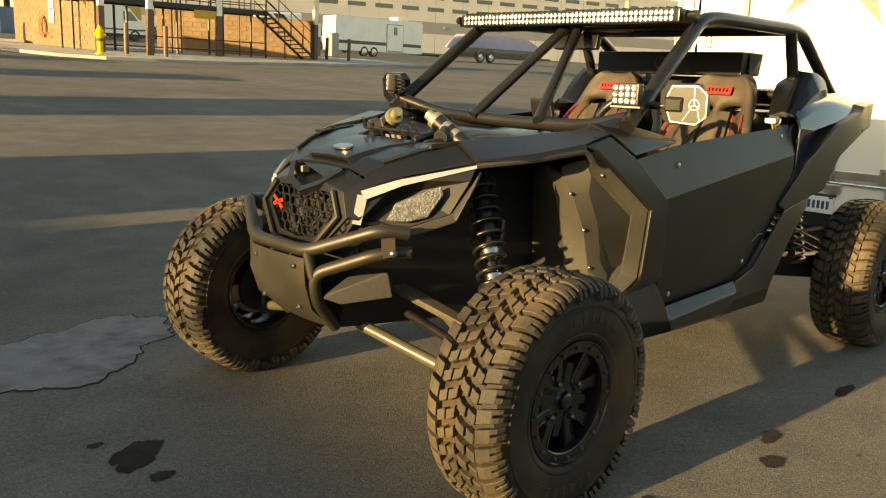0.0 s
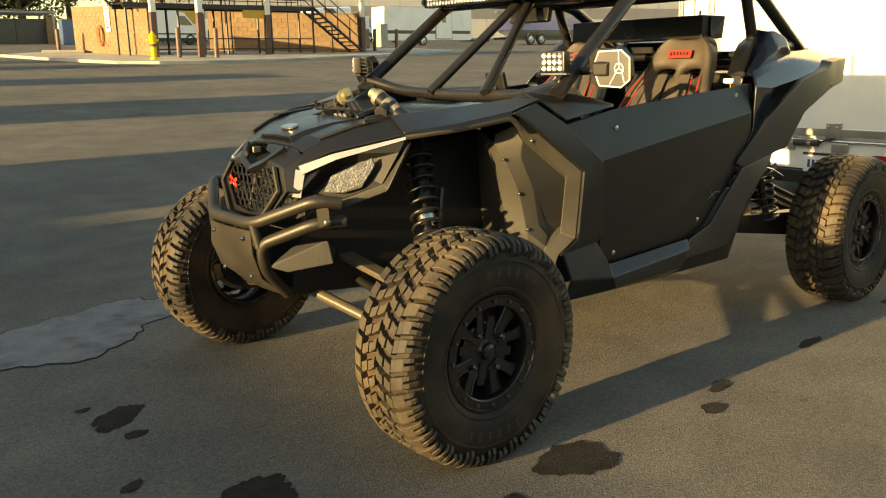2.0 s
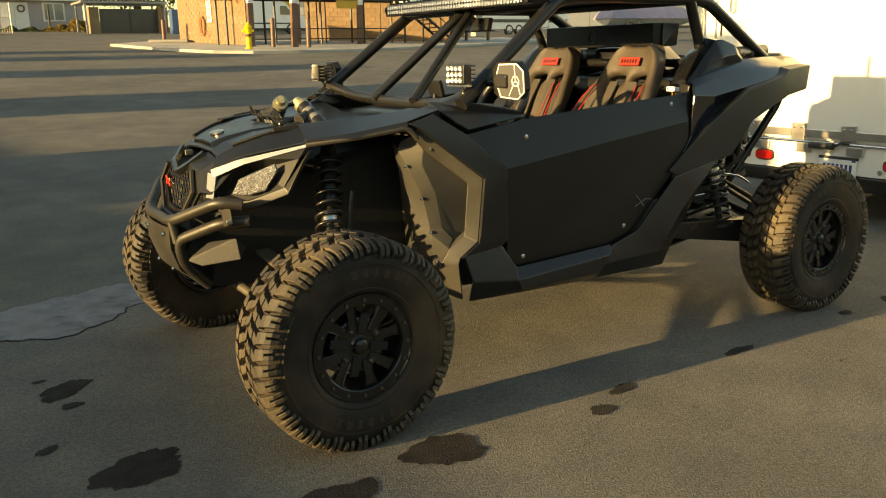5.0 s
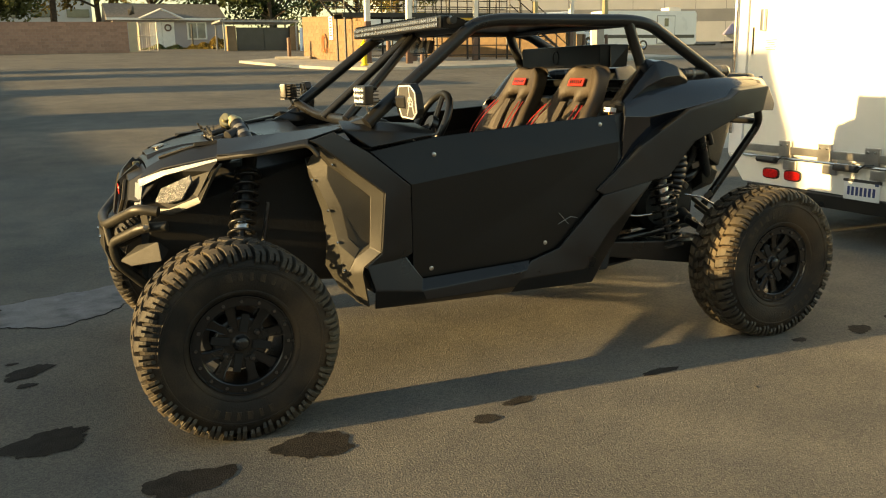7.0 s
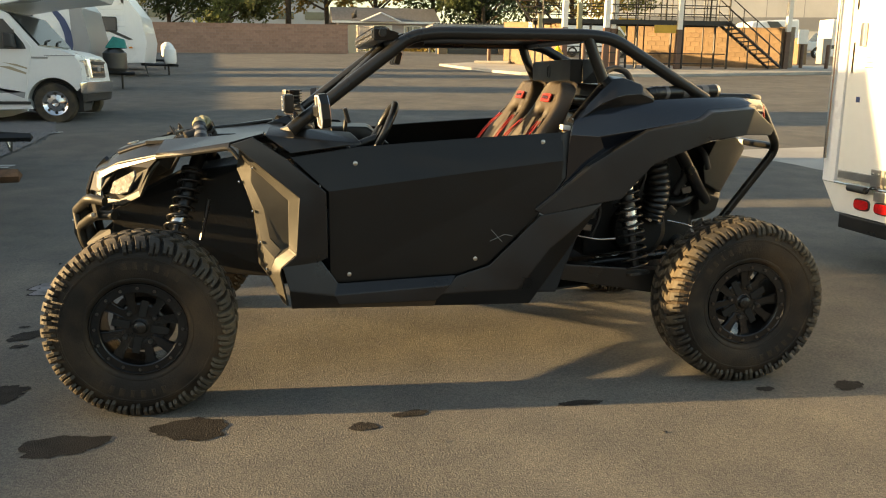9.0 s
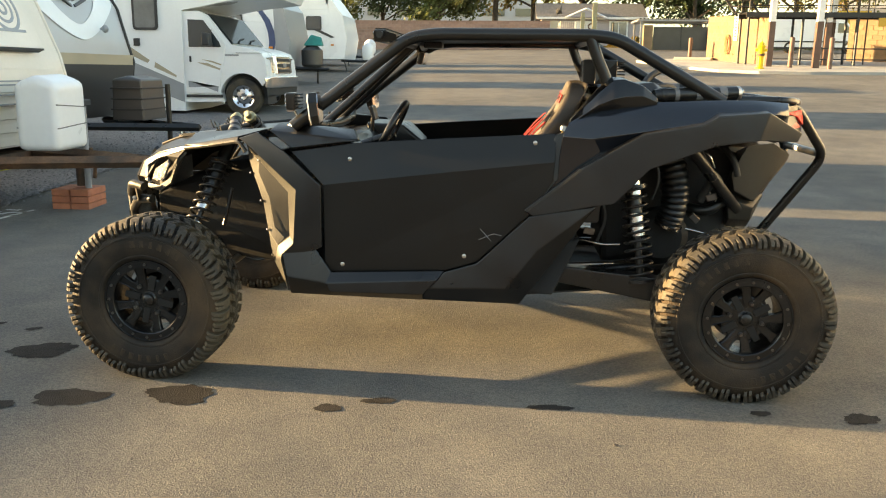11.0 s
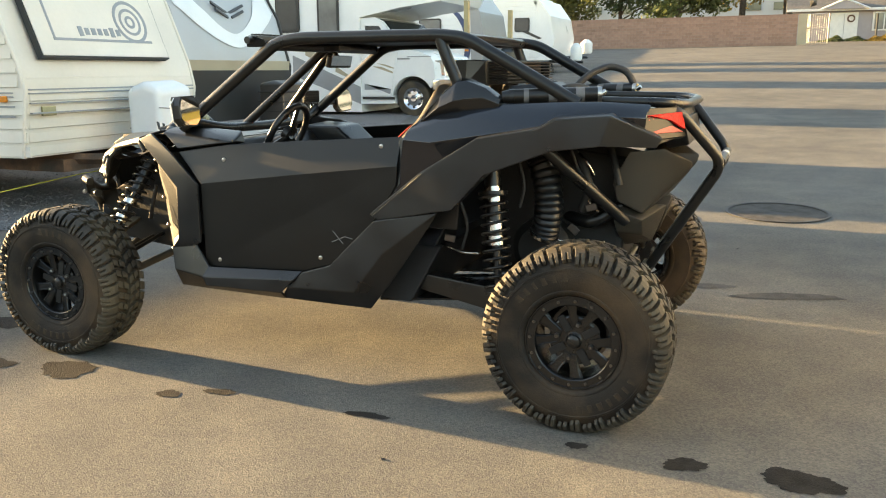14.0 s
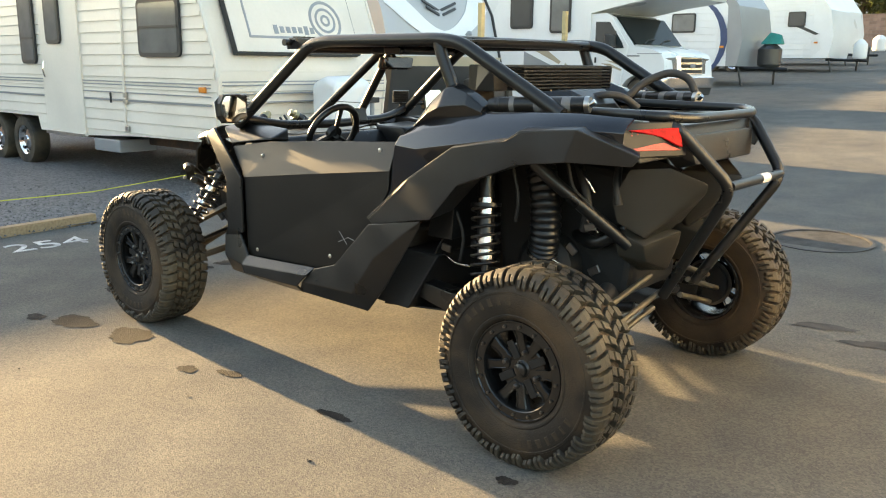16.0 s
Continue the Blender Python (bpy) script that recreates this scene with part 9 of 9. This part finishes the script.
# lighter plastic here imitates the tan light on the cover
rb = both("muffler_cover", rear_box, DUSTY, "black louvred muffler side cover", 25)
for ob, s in zip(rb, (-1, 1)):
    for k in range(22):
        u, c = (k // 2) / 10, k % 2
        q = Vector((1.602, -0.193, 0.968)).lerp(Vector((1.470, -0.262, 0.838)), u) + Vector((-0.020, -0.018, 0.006)) * c
        at = Matrix.Translation((q.x, q.y * -s, q.z)) @ Matrix.Rotation(radians(s * -46), 4, "Z") @ Matrix.Rotation(radians(-24), 4, "Y")
        part("louvre", box((0, 0, 0.003), (0.020, 0.016, 0.0035), at, 0.001, 1), BLACK_PLASTIC, ob)
        part("louvre_slit", box((0, 0, -0.002), (0.020, 0.010, 0.0060), at, 0.001, 1), DEEP, ob)


def low_box(f):
    return hull([(1.325, -0.315, 0.800), (1.455, -0.296, 0.745), (1.545, -0.150, 0.800), (1.345, -0.300, 0.690), (1.455, -0.262, 0.675), (1.515, -0.110, 0.740), (1.480, -0.120, 0.620), (1.36, -0.14, 0.60), (1.36, -0.10, 0.78)], 0.010, 2, f)


both("rear_lower_cover", low_box, DUSTY, "dusty black lower rear cover", 25)
part("exhaust_centre", lathe(bmesh.new(), [(0, 0.0), (0, 0.075), (0.16, 0.085), (0.18, 0.06), (0.18, 0.045), (0.10, 0.045), (0.10, 0.0)], 24, "x"), DARK_METAL, buggy, "dark centre exhaust", 40, at=Matrix.Translation((1.30, 0.0, 0.88)))
tubes("rear_bumper_tube", [(1.500, -0.395, 1.235), (1.590, -0.375, 1.220), (1.772, -0.265, 1.000), (1.700, -0.235, 0.880), (1.480, -0.150, 0.520)], 0.022, bend=0.09, n=14, label="bent black rear bumper tube")
part("bumper_cross_tube", tube([(1.762, -0.262, 1.005), (1.762, 0.262, 1.005)], 0.019, 12), DARK_METAL, buggy, "", 40)
part("cross_tube_sticker", tube([(1.762, 0.03, 1.005), (1.762, 0.11, 1.005)], 0.0198, 12), WHITE_PLATE, buggy, "worn white sticker", 40)

# suspension
def coil(p, q, r, turns, wire, n=14):
    p, q = Vector(p), Vector(q)
    d = (q - p).normalized()
    s = d.cross(Vector((0, 1, 0.3))).normalized()
    u = d.cross(s)
    steps = int(turns * n)
    return [p + (q - p) * (i / steps) + r * (math.cos(2 * math.pi * i / n) * s + math.sin(2 * math.pi * i / n) * u) for i in range(steps + 1)]


def shock(name, top, bot, r, turns, f, split, label, bright):
    top, bot = Vector(my(top, f)), Vector(my(bot, f))
    d = bot - top
    ob = part(name, add_tube(add_tube(bmesh.new(), [top, top + d * split], r * 0.62, 16), [top + d * (split * 0.98), bot], r * 0.30, 12), DARK_METAL, buggy, label, 40)
    part("shock_shaft", tube([top + d * split, top + d * 0.97], r * 0.26, 12), STEEL, ob, "bright shock shaft", 40)
    c0, c1 = top + d * 0.22, top + d * 0.95
    part("coil_spring", tube(coil(c0, c1, r, turns, 0.006), 0.0065, 7), DARK_METAL, ob, "black coil spring", 60)
    for a, b in bright:
        part("shock_sleeve", tube([top + d * a, top + d * b], r * 0.66, 16), STEEL, ob, "bright shock sleeve", 40)
    for a in (0.21, 0.96):
        part("spring_seat", tube([top + d * (a - 0.012), top + d * (a + 0.012)], r * 1.12, 18), BLACK_PLASTIC, ob, "", 40)
    part("shock_eye", tube([bot + Vector((-0.028, 0, 0)), bot + Vector((0.028, 0, 0))], 0.022, 12), ALLOY, ob, "", 40)
    return ob


for f in (False, True):
    shock("front_shock", (-1.095, -0.285, 1.020), (-1.240, -0.560, 0.540), 0.050, 10, f, 0.55, "long black front coil-over shock", ((0.60, 0.66), (0.78, 0.84)))
    s = 1 if f else -1
    fr = part("front_reservoir", tube([(-1.095, s * 0.255, 1.030), (-1.116, s * 0.118, 1.112)], 0.031, 18), DARK_METAL, buggy, "banded front shock reservoir", 40)
    for u in (0.35, 0.62):
        a_, b_ = Vector((-1.095, s * 0.255, 1.030)), Vector((-1.116, s * 0.118, 1.112))
        part("reservoir_band", tube([a_.lerp(b_, u), a_.lerp(b_, u + 0.14)], 0.0318, 18), GREY_PLATE, fr, "", 40)
    part("reservoir_cap", tube([(-1.116, s * 0.122, 1.110), (-1.120, s * 0.104, 1.121), (-1.121, s * 0.102, 1.123), (-1.126, s * 0.080, 1.136), (-1.127, s * 0.078, 1.137)], [0.0325, 0.0315, 0.020, 0.019, 0.012], 16), PALE_BRASS, fr, "tan reservoir cap", 40)
    part("cowl_pipe", add_tube(tube([(-1.085, s * 0.150, 1.100), (-1.165, s * 0.190, 1.068)], 0.021, 14), [(-1.160, s * 0.188, 1.070), (-1.172, s * 0.194, 1.065)], 0.024, 14), BLACK_TRIM, buggy, "short black pipe in the bonnet opening", 40)
    part("pipe_mouth", tube([(-1.1715, s * 0.1938, 1.0652), (-1.1735, s * 0.1948, 1.0644)], 0.019, 14), DEEP, buggy, "", 40)
    shock("rear_shock", (0.835, -0.500, 0.985), (0.905, -0.590, 0.420), 0.057, 11, f, 0.55, "long black rear coil-over shock", ((0.16, 0.20), (0.235, 0.275), (0.42, 0.50), (0.53, 0.60)))

tubes("lower_front_arm", [(-1.450, -0.120, 0.435), (-1.300, -0.690, 0.290)], 0.020, ARM, 0, 12, "grey lower suspension arm")
tubes("lower_front_arm_rear", [(-1.080, -0.130, 0.430), (-1.270, -0.690, 0.290)], 0.020, ARM, 0, 12, "grey lower suspension arm")
for f in (-1, 1):
    part("upper_front_arm", hull([(-1.400, f * 0.22, 0.585), (-1.340, f * 0.22, 0.585), (-1.395, f * 0.22, 0.560), (-1.345, f * 0.22, 0.560), (-1.320, f * 0.68, 0.470), (-1.270, f * 0.68, 0.470), (-1.315, f * 0.68, 0.445), (-1.275, f * 0.68, 0.445)], 0.006, 2), ARM, buggy, "grey upper suspension arm", 30)
    part("tie_rod", tube([(-1.20, f * 0.20, 0.50), (-1.19, f * 0.70, 0.40)], 0.011, 10), DARK_METAL, buggy, "", 40)
    part("front_upright", hull([(-1.35, f * 0.66, 0.26), (-1.24, f * 0.66, 0.26), (-1.35, f * 0.66, 0.50), (-1.24, f * 0.66, 0.50), (-1.34, f * 0.74, 0.30), (-1.25, f * 0.74, 0.30), (-1.34, f * 0.74, 0.45), (-1.25, f * 0.74, 0.45)], 0.01), DARK_METAL, buggy, "", 30)
    part("front_axle", tube([(-1.295, f * 0.15, 0.47), (-1.295, f * 0.70, 0.365)], 0.016, 12), DARK_METAL, buggy, "", 40)
    part("sway_link", tube([(-1.06, f * 0.40, 0.80), (-1.10, f * 0.42, 0.62)], 0.010, 8), DARK_METAL, buggy, "", 40)
    part("brake_disc", lathe(bmesh.new(), [(-0.003, 0.06), (-0.003, 0.125), (0.003, 0.125), (0.003, 0.06)], 32, "y", True), BOLT_GREY, buggy, "dull steel brake disc", 40, at=Matrix.Translation((-1.297, f * 0.775, HUB_Z)))
    part("rear_brake_disc", lathe(bmesh.new(), [(-0.003, 0.06), (-0.003, 0.120), (0.003, 0.120), (0.003, 0.06)], 32, "y", True), BOLT_GREY, buggy, "dull steel brake disc", 40, at=Matrix.Translation((1.297, f * 0.765, HUB_Z)))
    # trailing arm
    part("trailing_arm", hull([(0.450, f * 0.470, 0.430), (0.450, f * 0.560, 0.430), (0.450, f * 0.470, 0.50), (0.450, f * 0.560, 0.50), (0.860, f * 0.520, 0.360), (0.860, f * 0.620, 0.360), (0.860, f * 0.520, 0.470), (0.860, f * 0.620, 0.470),
                               (1.300, f * 0.600, 0.300), (1.300, f * 0.670, 0.300), (1.330, f * 0.600, 0.440), (1.330, f * 0.670, 0.440)], 0.014, 2), DARK_METAL, buggy, "black boxed trailing arm", 30)
    for dz, dx in ((0.0, 0.0), (0.075, 0.03), (0.135, -0.02)):
        part("radius_rod", tube([(1.430 + dx, f * 0.130, 0.455 + dz), (1.360 + dx, f * 0.640, 0.300 + dz)], 0.0125, 12), ARM, buggy, "slim grey radius rod", 40)
    part("rear_axle", tube([(1.26, f * 0.15, 0.52), (1.297, f * 0.70, 0.37)], 0.018, 12), DARK_METAL, buggy, "", 40)
    part("axle_boot", tube([(1.27, f * 0.20, 0.51), (1.275, f * 0.28, 0.495)], [0.055, 0.028], 16), BLACK_TRIM, buggy, "", 60)
    part("frame_strut", tube([(1.08, f * 0.520, 1.060), (1.150, f * 0.480, 0.985), (1.385, f * 0.285, 0.735)], 0.026, 14, 0.05), BLACK_PLASTIC, buggy, "black diagonal rear frame tube", 40)
    part("lower_frame_rail", tube([(0.46, f * 0.40, 0.42), (1.38, f * 0.20, 0.46)], 0.024, 12), DARK_METAL, buggy, "", 40)
    part("inner_arch", shell([(0.70, f * 0.56, 1.02), (1.18, f * 0.56, 1.12), (1.42, f * 0.50, 1.14), (0.70, f * 0.30, 1.02), (1.18, f * 0.26, 1.12), (1.42, f * 0.24, 1.12), (0.62, f * 0.52, 0.70), (0.62, f * 0.30, 0.70), (0.52, f * 0.58, 0.48), (0.52, f * 0.30, 0.46)],
                           [(0, 1, 4, 3), (1, 2, 5, 4), (0, 3, 7, 6), (6, 7, 9, 8)], 0.008, 0, 1), DEEP, buggy, "black inner rear arch")
# belt-cooling hose, ribbed
pts = rounded([(1.00, -0.36, 1.06), (1.06, -0.40, 0.92), (1.07, -0.40, 0.78), (1.04, -0.38, 0.66)], 0.1)
fine_pts, rads = [], []
for a, b in zip(pts, pts[1:]):
    m_ = max(1, int((b - a).length / 0.007))
    for i in range(m_):
        fine_pts.append(a + (b - a) * i / m_)
for i in range(len(fine_pts)):
    rads.append(0.064 if i % 3 else 0.057)
part("belt_cooling_hose", add_tube(bmesh.new(), fine_pts, rads, 18), BLACK_PLASTIC, buggy, "ribbed black cooling hose", 40)
part("hose_clamp", tube([(1.048, -0.385, 0.68), (1.044, -0.382, 0.668)], 0.067, 18), STEEL, buggy, "", 40)
for pth in ([(0.60, -0.50, 0.62), (0.72, -0.55, 0.60), (0.80, -0.56, 0.605)], [(1.20, -0.30, 0.98), (1.24, -0.34, 0.90), (1.22, -0.36, 0.84), (1.27, -0.33, 0.78)], [(1.12, -0.42, 0.66), (1.22, -0.44, 0.64), (1.28, -0.46, 0.60)]):
    part("brake_line", tube(pth, 0.006, 8, 0.03), STEEL, buggy, "", 60)
part("cvt_case", lathe(bmesh.new(), [(-0.06, 0.0), (-0.06, 0.10), (-0.03, 0.135), (0.05, 0.14), (0.05, 0.0)], 24, "y"), DEEP, buggy, "black drive case", 40, at=Matrix.Translation((1.02, -0.30, 0.60)))


# hoses, brackets and lines in the rear bay
for name_, pth, r_, m_, lb in (
        ("coolant_hose", [(1.12, -0.26, 1.05), (1.20, -0.34, 0.98), (1.24, -0.36, 0.88), (1.20, -0.32, 0.78)], 0.020, BLACK_TRIM, "bent black coolant hose"),
        ("coolant_hose", [(1.30, -0.24, 1.04), (1.34, -0.33, 0.98), (1.36, -0.34, 0.90)], 0.016, BLACK_TRIM, "bent black coolant hose"),
        ("exhaust_pipe", [(1.10, -0.22, 0.74), (1.24, -0.30, 0.72), (1.36, -0.26, 0.80)], 0.028, DARK_METAL, "dark exhaust pipe"),
        ("wiring_loom", [(1.16, -0.40, 1.05), (1.20, -0.42, 0.95), (1.27, -0.40, 0.90), (1.30, -0.36, 0.80)], 0.008, BLACK_TRIM, ""),
        ("wiring_loom", [(0.94, -0.46, 1.02), (0.98, -0.47, 0.90), (0.95, -0.45, 0.80)], 0.007, BLACK_TRIM, ""),
        ("wiring_loom", [(0.62, -0.50, 0.92), (0.70, -0.54, 0.84), (0.74, -0.52, 0.72), (0.70, -0.50, 0.60)], 0.008, BLACK_TRIM, ""),
        ("breather_line", [(1.18, -0.33, 1.03), (1.22, -0.36, 1.00), (1.25, -0.34, 0.94)], 0.006, STEEL, "bright breather line")):
    part(name_, tube(pth, r_, 10, 0.05), m_, buggy, lb, 60)
for x, y, z, a in ((1.215, -0.385, 0.915, 20), (1.245, -0.35, 0.80, -15), (1.17, -0.36, 0.70, 40), (0.66, -0.545, 0.66, 10), (1.30, -0.40, 0.64, -30)):
    part("bracket", box((0, 0, 0), (0.050, 0.012, 0.032), Matrix.Translation((x, y, z)) @ Matrix.Rotation(radians(a), 4, "Y"), 0.003, 1), BOLT_GREY, buggy, "small dull bracket")
for s in (-1, 1):
    part("belly_pan", shell([(0.34, s * 0.60, 0.36), (1.30, s * 0.42, 0.40), (1.30, s * 0.05, 0.40), (0.34, s * 0.05, 0.35)], [(0, 1, 2, 3)], 0.008, 0), DEEP, buggy, "black belly pan")
